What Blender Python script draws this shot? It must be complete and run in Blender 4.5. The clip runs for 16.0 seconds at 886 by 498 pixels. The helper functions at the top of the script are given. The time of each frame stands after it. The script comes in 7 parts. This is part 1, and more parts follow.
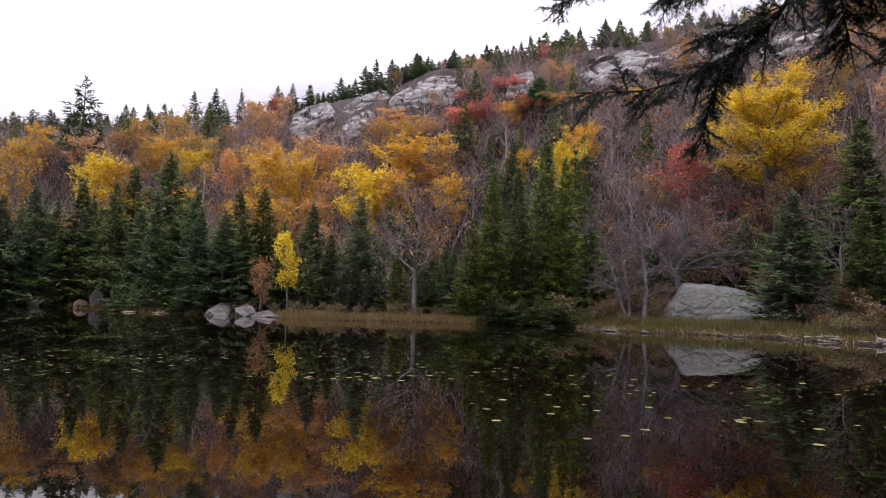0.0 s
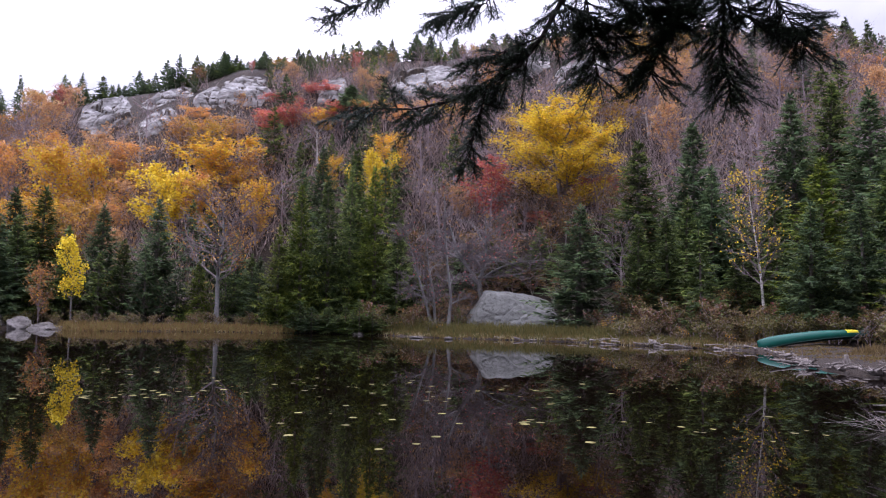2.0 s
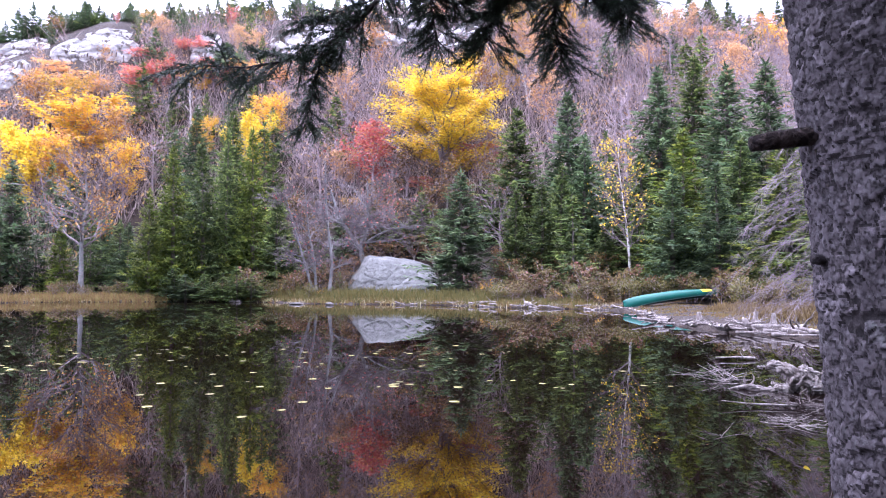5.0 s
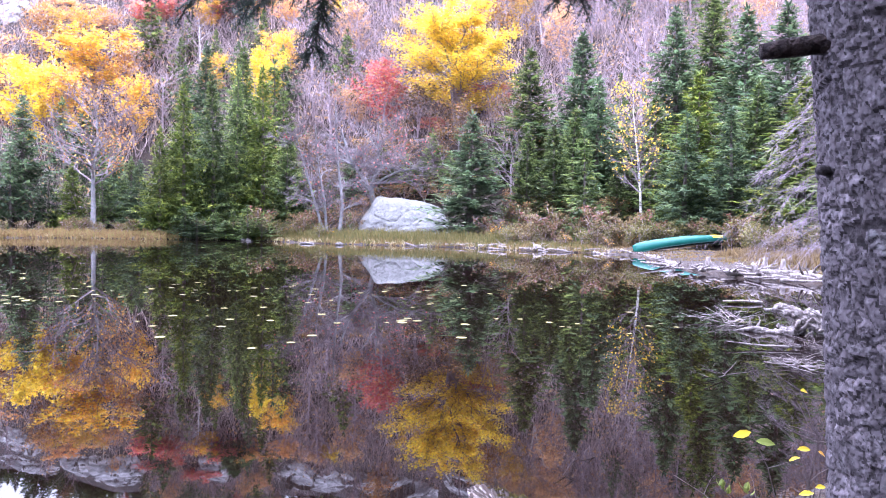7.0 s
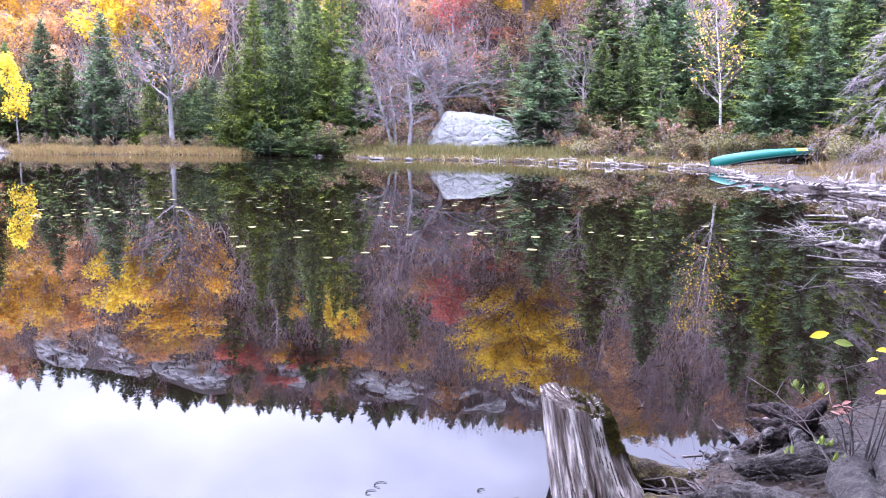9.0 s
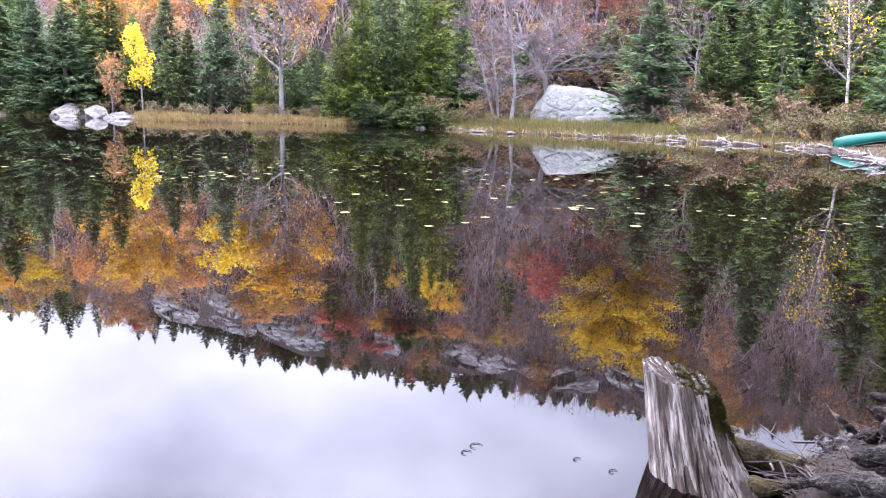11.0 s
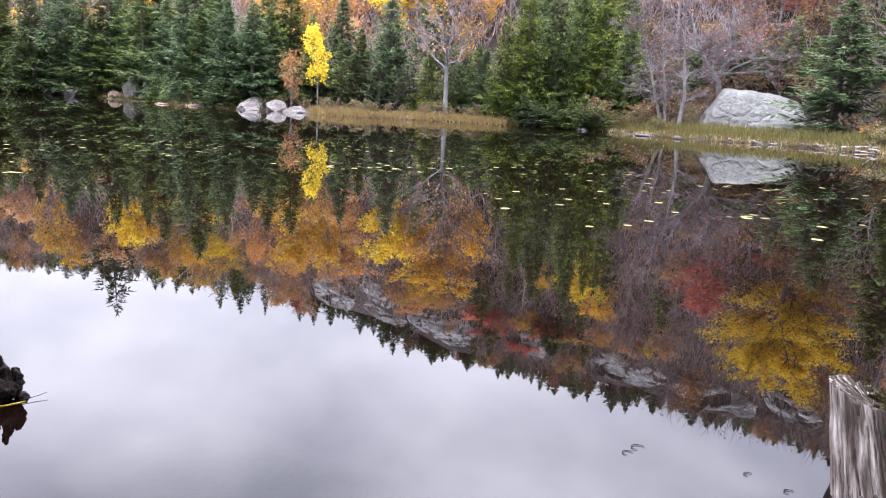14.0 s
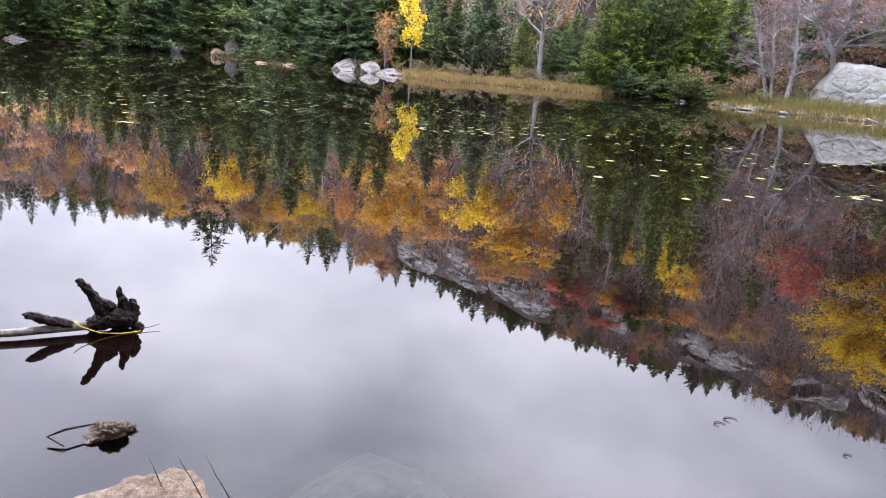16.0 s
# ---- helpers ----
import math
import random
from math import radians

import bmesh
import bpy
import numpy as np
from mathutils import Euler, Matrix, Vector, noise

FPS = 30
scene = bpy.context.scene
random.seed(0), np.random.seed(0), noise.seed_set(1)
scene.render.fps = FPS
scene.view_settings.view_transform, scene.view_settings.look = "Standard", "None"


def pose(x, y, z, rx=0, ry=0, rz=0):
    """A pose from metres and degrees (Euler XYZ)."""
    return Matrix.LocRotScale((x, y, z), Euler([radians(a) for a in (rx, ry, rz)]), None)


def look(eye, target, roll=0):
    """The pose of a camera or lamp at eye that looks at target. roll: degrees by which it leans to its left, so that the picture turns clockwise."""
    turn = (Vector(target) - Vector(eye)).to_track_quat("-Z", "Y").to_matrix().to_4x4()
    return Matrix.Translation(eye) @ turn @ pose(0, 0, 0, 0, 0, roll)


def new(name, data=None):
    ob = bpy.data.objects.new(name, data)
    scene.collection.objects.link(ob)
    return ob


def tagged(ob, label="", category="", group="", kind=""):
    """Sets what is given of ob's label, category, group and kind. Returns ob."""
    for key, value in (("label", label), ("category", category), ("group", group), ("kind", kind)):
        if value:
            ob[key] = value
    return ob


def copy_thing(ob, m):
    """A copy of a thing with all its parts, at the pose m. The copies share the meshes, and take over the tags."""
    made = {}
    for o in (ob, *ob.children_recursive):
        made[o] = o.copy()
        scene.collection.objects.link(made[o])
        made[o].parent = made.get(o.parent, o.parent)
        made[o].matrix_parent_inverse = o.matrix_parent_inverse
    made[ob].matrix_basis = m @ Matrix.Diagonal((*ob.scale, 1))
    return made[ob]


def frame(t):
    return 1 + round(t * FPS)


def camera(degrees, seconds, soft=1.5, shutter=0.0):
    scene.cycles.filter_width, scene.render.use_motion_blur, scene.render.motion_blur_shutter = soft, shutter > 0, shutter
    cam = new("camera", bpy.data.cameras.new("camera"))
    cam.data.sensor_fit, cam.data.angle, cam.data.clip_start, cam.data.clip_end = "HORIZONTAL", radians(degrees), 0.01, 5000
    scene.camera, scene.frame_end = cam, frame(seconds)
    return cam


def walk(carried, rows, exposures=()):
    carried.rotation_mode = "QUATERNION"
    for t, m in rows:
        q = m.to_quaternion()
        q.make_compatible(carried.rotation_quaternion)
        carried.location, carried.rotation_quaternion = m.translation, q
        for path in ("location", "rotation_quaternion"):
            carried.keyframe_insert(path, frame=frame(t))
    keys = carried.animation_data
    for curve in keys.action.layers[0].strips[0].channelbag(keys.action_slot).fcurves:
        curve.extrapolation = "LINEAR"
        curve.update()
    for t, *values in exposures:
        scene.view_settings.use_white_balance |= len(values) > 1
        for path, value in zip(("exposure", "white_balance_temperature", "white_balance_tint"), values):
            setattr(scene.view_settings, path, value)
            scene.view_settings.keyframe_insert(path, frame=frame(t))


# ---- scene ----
cam = camera(62.75, 16.0, 1.1)

PATH = [
    (0.0, -0.380, 0.105, 1.427, 94.11, -1.29, -0.52),
    (0.5, -0.326, 0.127, 1.450, 94.97, -1.31, -3.78),
    (1.0, -0.266, 0.143, 1.467, 94.70, -0.83, -8.64),
    (1.5, -0.214, 0.151, 1.469, 94.90, -0.71, -12.01),
    (2.0, -0.178, 0.138, 1.474, 94.93, -0.74, -15.27),
    (2.5, -0.127, 0.136, 1.487, 94.42, 0.20, -18.14),
    (3.0, -0.079, 0.143, 1.505, 95.02, 0.69, -20.49),
    (3.5, -0.015, 0.066, 1.525, 95.57, 1.05, -22.90),
    (4.0, 0.005, 0.056, 1.507, 94.56, 0.52, -23.94),
    (6.5, 0.044, 0.052, 1.416, 89.16, -0.56, -24.39),
    (7.0, 0.036, 0.045, 1.398, 87.76, -0.87, -23.48),
    (7.5, 0.027, 0.034, 1.385, 86.55, -1.13, -22.61),
    (8.0, 0.018, 0.023, 1.370, 84.76, -1.14, -20.88),
    (8.5, 0.006, 0.019, 1.369, 82.63, -0.59, -19.11),
    (9.0, -0.008, 0.004, 1.355, 81.09, -0.50, -18.09),
    (9.5, -0.013, -0.009, 1.339, 80.08, -0.39, -16.06),
    (12.0, -0.060, 0.023, 1.287, 78.76, -2.55, -5.63),
    (12.5, -0.076, 0.019, 1.274, 78.73, -2.76, -2.98),
    (13.0, -0.094, 0.014, 1.275, 78.85, -2.43, -1.06),
    (13.5, -0.108, -0.006, 1.276, 78.71, -2.33, 0.97),
    (14.0, -0.112, -0.005, 1.265, 78.56, -2.80, 2.22),
    (14.5, -0.117, -0.010, 1.254, 78.04, -3.18, 3.25),
    (15.0, -0.128, -0.012, 1.240, 77.08, -3.81, 4.46),
    (15.5, -0.146, -0.019, 1.227, 75.94, -3.88, 6.48),
    (16.0, -0.161, -0.036, 1.223, 75.54, -4.32, 9.32),
]
walk(cam, [(t, pose(x, y, z, rx, ry, rz)) for t, x, y, z, rx, ry, rz in PATH],
     [(0.0, -0.05, 6400, 23), (1.2, 0.0, 6100, 25), (2.0, 0.2, 5850, 26), (4.0, 0.85, 5600, 29), (6.3, 2.32, 5250, 31), (9.5, 2.32, 5300, 30), (12.0, 2.08, 5850, 20), (16.0, 1.7, 6000, 18)])

# ---- sky and sun: a bright overcast afternoon ----
world = bpy.data.worlds.new("overcast_sky")
scene.world = world
world.use_nodes = True
wn, wl = world.node_tree.nodes, world.node_tree.links
wn.clear()
SUN_UP, SUN_ROUND = radians(56), radians(-38)
sky = wn.new("ShaderNodeTexSky")
sky.sky_type, sky.sun_disc = "NISHITA", False
sky.sun_elevation, sky.sun_rotation = SUN_UP, SUN_ROUND
sky.air_density, sky.dust_density = 1.0, 3.0
wc = wn.new("ShaderNodeTexCoord")
wm = wn.new("ShaderNodeMapping")
wm.inputs["Scale"].default_value = (1.0, 1.0, 1.6)
wm.inputs["Location"].default_value = (1.35, 0.0, 0.0)
cl = wn.new("ShaderNodeTexNoise")
cl.inputs["Scale"].default_value, cl.inputs["Detail"].default_value, cl.inputs["Roughness"].default_value = 2.4, 5.0, 0.5
cr = wn.new("ShaderNodeValToRGB")
cr.color_ramp.elements[0].position, cr.color_ramp.elements[0].color = 0.4, (0.6, 0.605, 0.665, 1)
cr.color_ramp.elements[1].position, cr.color_ramp.elements[1].color = 0.6, (1.0, 0.995, 1.03, 1)
gain = wn.new("ShaderNodeVectorMath")
gain.operation = "SCALE"
glow = wn.new("ShaderNodeVectorMath")
glow.operation = "DOT_PRODUCT"
glow.inputs[1].default_value = (math.sin(SUN_ROUND) * math.cos(SUN_UP), math.cos(SUN_ROUND) * math.cos(SUN_UP), math.sin(SUN_UP))
veil = wn.new("ShaderNodeMapRange")
veil.interpolation_type = "SMOOTHSTEP"
for k, v in (("From Min", -0.4), ("From Max", 1.0), ("To Min", 7.0), ("To Max", 27.0)):
    veil.inputs[k].default_value = v
apart = wn.new("ShaderNodeSeparateXYZ")
dome = wn.new("ShaderNodeMapRange")
dome.interpolation_type = "SMOOTHSTEP"
for k, v in (("From Min", 0.15), ("From Max", 0.8), ("To Min", 0.46), ("To Max", 1.75)):
    dome.inputs[k].default_value = v
bright = wn.new("ShaderNodeMath")
bright.operation = "MULTIPLY"
mx = wn.new("ShaderNodeMix")
mx.data_type = "RGBA"
mx.inputs[0].default_value = 0.93
bg = wn.new("ShaderNodeBackground")
bg.inputs["Strength"].default_value = 0.1
wo = wn.new("ShaderNodeOutputWorld")
wl.new(wc.outputs["Generated"], wm.inputs[0])
wl.new(wm.outputs[0], cl.inputs["Vector"])
wl.new(cl.outputs["Fac"], cr.inputs[0])
wl.new(cr.outputs[0], gain.inputs[0])
wl.new(wc.outputs["Generated"], glow.inputs[0])
wl.new(glow.outputs["Value"], veil.inputs["Value"])
wl.new(wc.outputs["Generated"], apart.inputs[0])
wl.new(apart.outputs["Z"], dome.inputs["Value"])
wl.new(veil.outputs[0], bright.inputs[0])
wl.new(dome.outputs[0], bright.inputs[1])
wl.new(bright.outputs[0], gain.inputs["Scale"])
wl.new(sky.outputs[0], mx.inputs[6])
wl.new(gain.outputs[0], mx.inputs[7])
wl.new(mx.outputs[2], bg.inputs["Color"])
wl.new(bg.outputs[0], wo.inputs["Surface"])
sun_data = bpy.data.lights.new("sun", "SUN")
sun_data.energy, sun_data.angle, sun_data.color = 0.8, radians(26), (1.0, 0.96, 0.9)
sun = new("sun", sun_data)
sun.matrix_world = look((100 * math.sin(SUN_ROUND) * math.cos(SUN_UP), 100 * math.cos(SUN_ROUND) * math.cos(SUN_UP), 100 * math.sin(SUN_UP)), (0, 0, 0))


# ---- materials ----
def bsdf_material(name):
    m = bpy.data.materials.new(name)
    m.use_nodes = True
    n, l = m.node_tree.nodes, m.node_tree.links
    return m, n, l, n["Principled BSDF"]


def mix_rgb(n, l, fac, a, b, blend="MIX"):
    k = n.new("ShaderNodeMix")
    k.data_type, k.blend_type = "RGBA", blend
    for sock, v in ((k.inputs[0], fac), (k.inputs[6], a), (k.inputs[7], b)):
        if hasattr(v, "is_output"):
            l.new(v, sock)
        elif isinstance(v, (int, float)):
            sock.default_value = v
        else:
            sock.default_value = (*v, 1)
    return k.outputs[2]


def noise_fac(n, l, scale, lo=0.35, hi=0.65, detail=5.0, stretch=(1, 1, 1), rough=0.6):
    co = n.new("ShaderNodeTexCoord")
    mp = n.new("ShaderNodeMapping")
    mp.inputs["Scale"].default_value = stretch
    tx = n.new("ShaderNodeTexNoise")
    tx.inputs["Scale"].default_value, tx.inputs["Detail"].default_value, tx.inputs["Roughness"].default_value = scale, detail, rough
    rg = n.new("ShaderNodeMapRange")
    rg.inputs["From Min"].default_value, rg.inputs["From Max"].default_value = lo, hi
    l.new(co.outputs["Object"], mp.inputs[0])
    l.new(mp.outputs[0], tx.inputs["Vector"])
    l.new(tx.outputs["Fac"], rg.inputs["Value"])
    return rg.outputs[0]


def vary(n, l, col, source, amount):
    """Lightens and darkens a colour by a random number of the object or the piece."""
    info = n.new("ShaderNodeObjectInfo" if source == "object" else "ShaderNodeNewGeometry")
    rg = n.new("ShaderNodeMapRange")
    rg.inputs["To Min"].default_value, rg.inputs["To Max"].default_value = 1 - amount, 1 + amount
    l.new(info.outputs["Random" if source == "object" else "Random Per Island"], rg.inputs["Value"])
    hs = n.new("ShaderNodeHueSaturation")
    l.new(rg.outputs[0], hs.inputs["Value"])
    l.new(col, hs.inputs["Color"])
    return hs.outputs[0]


def surface(name, c1, c2, scale=3.0, c3=None, fine=25.0, rough=0.85, bump=0.3, depth=0.02, stretch=(1, 1, 1), by_object=0.0, by_island=0.0, lo=0.38, hi=0.62):
    """A rough natural surface: patches of c1 and c2, specks of c3, fine relief."""
    m, n, l, p = bsdf_material(name)
    col = mix_rgb(n, l, noise_fac(n, l, scale, lo, hi, stretch=stretch), c1, c2)
    f = noise_fac(n, l, fine, 0.45, 0.72, stretch=stretch)
    if c3:
        col = mix_rgb(n, l, f, col, c3)
    if by_object:
        col = vary(n, l, col, "object", by_object)
    if by_island:
        col = vary(n, l, col, "island", by_island)
    l.new(col, p.inputs["Base Color"])
    p.inputs["Roughness"].default_value = rough
    p.inputs["Specular IOR Level"].default_value = 0.25
    if bump:
        b = n.new("ShaderNodeBump")
        b.inputs["Strength"].default_value, b.inputs["Distance"].default_value = bump, depth
        l.new(f, b.inputs["Height"])
        l.new(b.outputs[0], p.inputs["Normal"])
    return m


def foliage(name, c1, c2, c3, through_light=0.3, by_object=0.15, rough=0.6):
    """Leaves or needles: each one of its own tone between c1, c2 and c3, some light passing through."""
    m, n, l, p = bsdf_material(name)
    geo = n.new("ShaderNodeNewGeometry")
    ramp = n.new("ShaderNodeValToRGB")
    e = ramp.color_ramp.elements
    e[0].position, e[0].color = 0.0, (*c1, 1)
    e[1].position, e[1].color = 1.0, (*c3, 1)
    k = e.new(0.5)
    k.color = (*c2, 1)
    l.new(geo.outputs["Random Per Island"], ramp.inputs[0])
    col = vary(n, l, ramp.outputs[0], "object", by_object)
    l.new(col, p.inputs["Base Color"])
    p.inputs["Roughness"].default_value = rough
    p.inputs["Specular IOR Level"].default_value = 0.2
    tr = n.new("ShaderNodeBsdfTranslucent")
    l.new(col, tr.inputs["Color"])
    ms = n.new("ShaderNodeMixShader")
    ms.inputs[0].default_value = through_light
    l.new(p.outputs[0], ms.inputs[1])
    l.new(tr.outputs[0], ms.inputs[2])
    l.new(ms.outputs[0], n["Material Output"].inputs["Surface"])
    return m


def water_material():
    """Peat-dark water, clear only in the shallows by the near shore; one mirror-smooth skin over all."""
    m, n, l, p = bsdf_material("dark_pond_water")
    p.inputs["Base Color"].default_value = (0.0024, 0.0011, 0.0008, 1)
    p.inputs["Roughness"].default_value, p.inputs["IOR"].default_value = 0.01, 1.33
    fr = n.new("ShaderNodeFresnel")
    fr.inputs["IOR"].default_value = 1.33
    tp = n.new("ShaderNodeBsdfTransparent")
    tp.inputs["Color"].default_value = (0.15, 0.145, 0.135, 1)
    gl = n.new("ShaderNodeBsdfGlossy")
    gl.inputs["Roughness"].default_value = 0.01
    clear = n.new("ShaderNodeMixShader")
    l.new(fr.outputs[0], clear.inputs[0])
    l.new(tp.outputs[0], clear.inputs[1])
    l.new(gl.outputs[0], clear.inputs[2])
    co = n.new("ShaderNodeTexCoord")
    gap = n.new("ShaderNodeVectorMath")
    gap.operation = "DISTANCE"
    gap.inputs[1].default_value = (-0.8, 1.6, 0.0)
    l.new(co.outputs["Object"], gap.inputs[0])
    rg = n.new("ShaderNodeMapRange")
    rg.interpolation_type = "SMOOTHSTEP"
    for k, v in (("From Min", 0.55), ("From Max", 1.0), ("To Min", 1.0), ("To Max", 0.0)):
        rg.inputs[k].default_value = v
    l.new(gap.outputs["Value"], rg.inputs["Value"])
    ms = n.new("ShaderNodeMixShader")
    l.new(rg.outputs[0], ms.inputs[0])
    l.new(p.outputs[0], ms.inputs[1])
    l.new(clear.outputs[0], ms.inputs[2])
    l.new(ms.outputs[0], n["Material Output"].inputs["Surface"])
    return m


def bark_material(name, tone):
    """Scaly spruce bark: grey flakes of many tones, darker grain and pale worn edges."""
    m, n, l, p = bsdf_material(name)
    at = lambda *c: tuple(v * tone for v in c)
    col = mix_rgb(n, l, noise_fac(n, l, 26.0, 0.38, 0.62, 6.0, (1.0, 1.0, 0.7), 0.6), at(0.06, 0.051, 0.054), at(0.088, 0.077, 0.083))
    col = mix_rgb(n, l, noise_fac(n, l, 75.0, 0.5, 0.8, 5.0), col, at(0.16, 0.148, 0.156))
    col = mix_rgb(n, l, noise_fac(n, l, 8.5, 0.67, 0.74, 6.0), col, (0.17, 0.172, 0.17))
    grain = noise_fac(n, l, 120.0, 0.28, 0.5, 5.0)
    col = mix_rgb(n, l, grain, (0.035, 0.029, 0.031), col)
    l.new(col, p.inputs["Base Color"])
    p.inputs["Roughness"].default_value = 0.9
    p.inputs["Specular IOR Level"].default_value = 0.15
    b = n.new("ShaderNodeBump")
    b.inputs["Strength"].default_value, b.inputs["Distance"].default_value = 1.0, 0.006
    l.new(grain, b.inputs["Height"])
    l.new(b.outputs[0], p.inputs["Normal"])
    return m


WATER = water_material()
SOIL = surface("leaf_littered_soil", (0.012, 0.008, 0.006), (0.026, 0.017, 0.012), 0.5, (0.04, 0.025, 0.015), 9.0, bump=0.6, depth=0.08)
MUD = surface("dark_pond_mud", (0.004, 0.0011, 0.0009), (0.006, 0.0018, 0.0015), 0.8, (0.008, 0.0028, 0.0022), 7.0)
GRANITE = surface("pale_granite", (0.11, 0.111, 0.104), (0.16, 0.159, 0.151), 0.9, (0.085, 0.088, 0.076), 4.0, bump=0.7, depth=0.05)
CRAG = surface("weathered_cliff_granite", (0.15, 0.142, 0.138), (0.46, 0.45, 0.44), 0.5, (0.11, 0.1, 0.09), 1.6, bump=0.7, depth=0.25, stretch=(0.6, 0.6, 1.6))
CRAG_CRACK = surface("dark_cliff_crack", (0.05, 0.043, 0.04), (0.12, 0.1, 0.09), 0.5, (0.16, 0.13, 0.1), 2.0, bump=0.5, depth=0.1)
SHORE_GRANITE = surface("dull_shore_granite", (0.08, 0.072, 0.067), (0.15, 0.138, 0.13), 1.1, (0.055, 0.05, 0.044), 5.0, bump=0.8, depth=0.06, by_object=0.25)
PEBBLE = surface("speckled_tan_rock", (0.16, 0.11, 0.075), (0.3, 0.228, 0.165), 9.0, (0.07, 0.055, 0.045), 60.0, bump=1.0, depth=0.01)
SUNK = surface("pale_sunken_rock", (0.13, 0.15, 0.16), (0.3, 0.29, 0.26), 4.0, (0.2, 0.22, 0.22), 22.0, bump=0.2, depth=0.01)
BARK = bark_material("grey_spruce_bark", 0.85)
BARK_PALE = bark_material("pale_spruce_bark", 1.14)
BARK_DUSK = bark_material("dusky_spruce_bark", 0.8)
# Near-black furrow faces: shade between the bark plates put into colour; also on knots.
FURROW_SHADE_KNOT = surface("shaded_furrow_and_knot_bark", (0.008, 0.006, 0.0065), (0.018, 0.014, 0.015), 20.0, (0.035, 0.029, 0.03), 80.0, bump=0.6, depth=0.004)
FIR_BARK = surface("fir_bark", (0.09, 0.075, 0.065), (0.16, 0.14, 0.13), 5.0, bump=0.3)
GREY_BARK = surface("smooth_grey_bark", (0.12, 0.108, 0.106), (0.22, 0.198, 0.196), 3.0, (0.06, 0.1, 0.1), 12.0, bump=0.2, by_object=0.2)
DULL_BARK = surface("mauve_twig_bark", (0.19, 0.15, 0.16), (0.31, 0.255, 0.27), 2.0, bump=0.0, by_object=0.22)
TWIG_BARK = surface("dark_twig_bark", (0.1, 0.08, 0.084), (0.18, 0.15, 0.155), 2.0, bump=0.0, by_object=0.2)
WHITE_BARK = surface("white_birch_bark", (0.45, 0.43, 0.4), (0.58, 0.55, 0.53), 5.0, (0.1, 0.08, 0.08), 9.0, bump=0.1, stretch=(0.4, 0.4, 2.0))
DRIFT = surface("bleached_driftwood", (0.09, 0.073, 0.066), (0.29, 0.262, 0.243), 9.0, (0.11, 0.088, 0.08), 40.0, bump=0.6, depth=0.01, stretch=(1, 1, 0.35), by_object=0.25)
STUMP_WOOD = surface("weathered_stump_wood", (0.065, 0.046, 0.038), (0.37, 0.332, 0.3), 16.0, (0.045, 0.032, 0.025), 55.0, bump=1.0, depth=0.008, stretch=(1.6, 1.6, 0.12), lo=0.42, hi=0.63)
# Dark wood: shade put into the checks' colour, and the weathered brown top.
STUMP_SHADE_BROWN = surface("shaded_crack_and_brown_top_wood", (0.025, 0.018, 0.014), (0.06, 0.042, 0.033), 20.0, (0.1, 0.075, 0.06), 70.0, bump=0.5, depth=0.01, stretch=(1.5, 1.5, 0.2))
ROOT_WOOD = surface("damp_grey_root_wood", (0.012, 0.008, 0.007), (0.075, 0.056, 0.05), 14.0, (0.022, 0.016, 0.013), 60.0, bump=0.8, depth=0.012, by_object=0.2)
WET_WOOD = surface("wet_dark_root_wood", (0.006, 0.004, 0.004), (0.018, 0.012, 0.011), 14.0, (0.06, 0.045, 0.04), 60.0, rough=0.75, bump=0.7, depth=0.01)
MOSSY_ROOT = surface("mossy_brown_root", (0.022, 0.014, 0.009), (0.07, 0.052, 0.014), 16.0, (0.1, 0.072, 0.03), 80.0, bump=1.0, depth=0.012)
BURL_WOOD = surface("bleached_burl_wood", (0.012, 0.008, 0.007), (0.3, 0.265, 0.25), 30.0, (0.015, 0.01, 0.008), 60.0, bump=1.0, depth=0.01, stretch=(0.5, 1.6, 1.6), lo=0.47, hi=0.68)
LOG_WOOD = surface("brown_weathered_log", (0.05, 0.033, 0.024), (0.16, 0.12, 0.095), 12.0, (0.035, 0.024, 0.018), 50.0, bump=0.8, depth=0.008)
MOSS = surface("yellow_green_moss", (0.035, 0.03, 0.005), (0.09, 0.075, 0.008), 14.0, (0.15, 0.115, 0.016), 90.0, bump=1.0, depth=0.012)
WET_WOOD.node_tree.nodes["Principled BSDF"].inputs["Specular IOR Level"].default_value = 0.1
LITTER = foliage("dark_damp_litter", (0.018, 0.011, 0.008), (0.036, 0.022, 0.014), (0.08, 0.045, 0.022), 0.1, 0.2)
ROOT_BARK = surface("grey_root_bark", (0.014, 0.011, 0.0098), (0.042, 0.035, 0.031), 18.0, (0.078, 0.066, 0.059), 70.0, bump=0.9, depth=0.01)
TWIG = surface("dead_twig", (0.04, 0.03, 0.028), (0.09, 0.073, 0.07), 8.0, bump=0.0, by_object=0.2)
CANOE_GREEN = surface("green_canoe_plastic", (0.004, 0.066, 0.05), (0.006, 0.088, 0.066), 1.2, (0.014, 0.08, 0.064), 14.0, rough=0.38, bump=0.05)
CANOE_YELLOW = surface("yellow_canoe_band", (0.6, 0.5, 0.02), (0.7, 0.58, 0.05), 3.0, rough=0.4, bump=0.0)
# Near-black hull inside: shade under the upturned canoe put into the colour.
CANOE_INSIDE_SHADE = surface("shaded_canoe_inside", (0.006, 0.014, 0.012), (0.012, 0.022, 0.018), 3.0, rough=0.7, bump=0.0)
CANOE_DARK = surface("canoe_gunwale", (0.015, 0.05, 0.04), (0.03, 0.07, 0.06), 3.0, rough=0.5, bump=0.0)
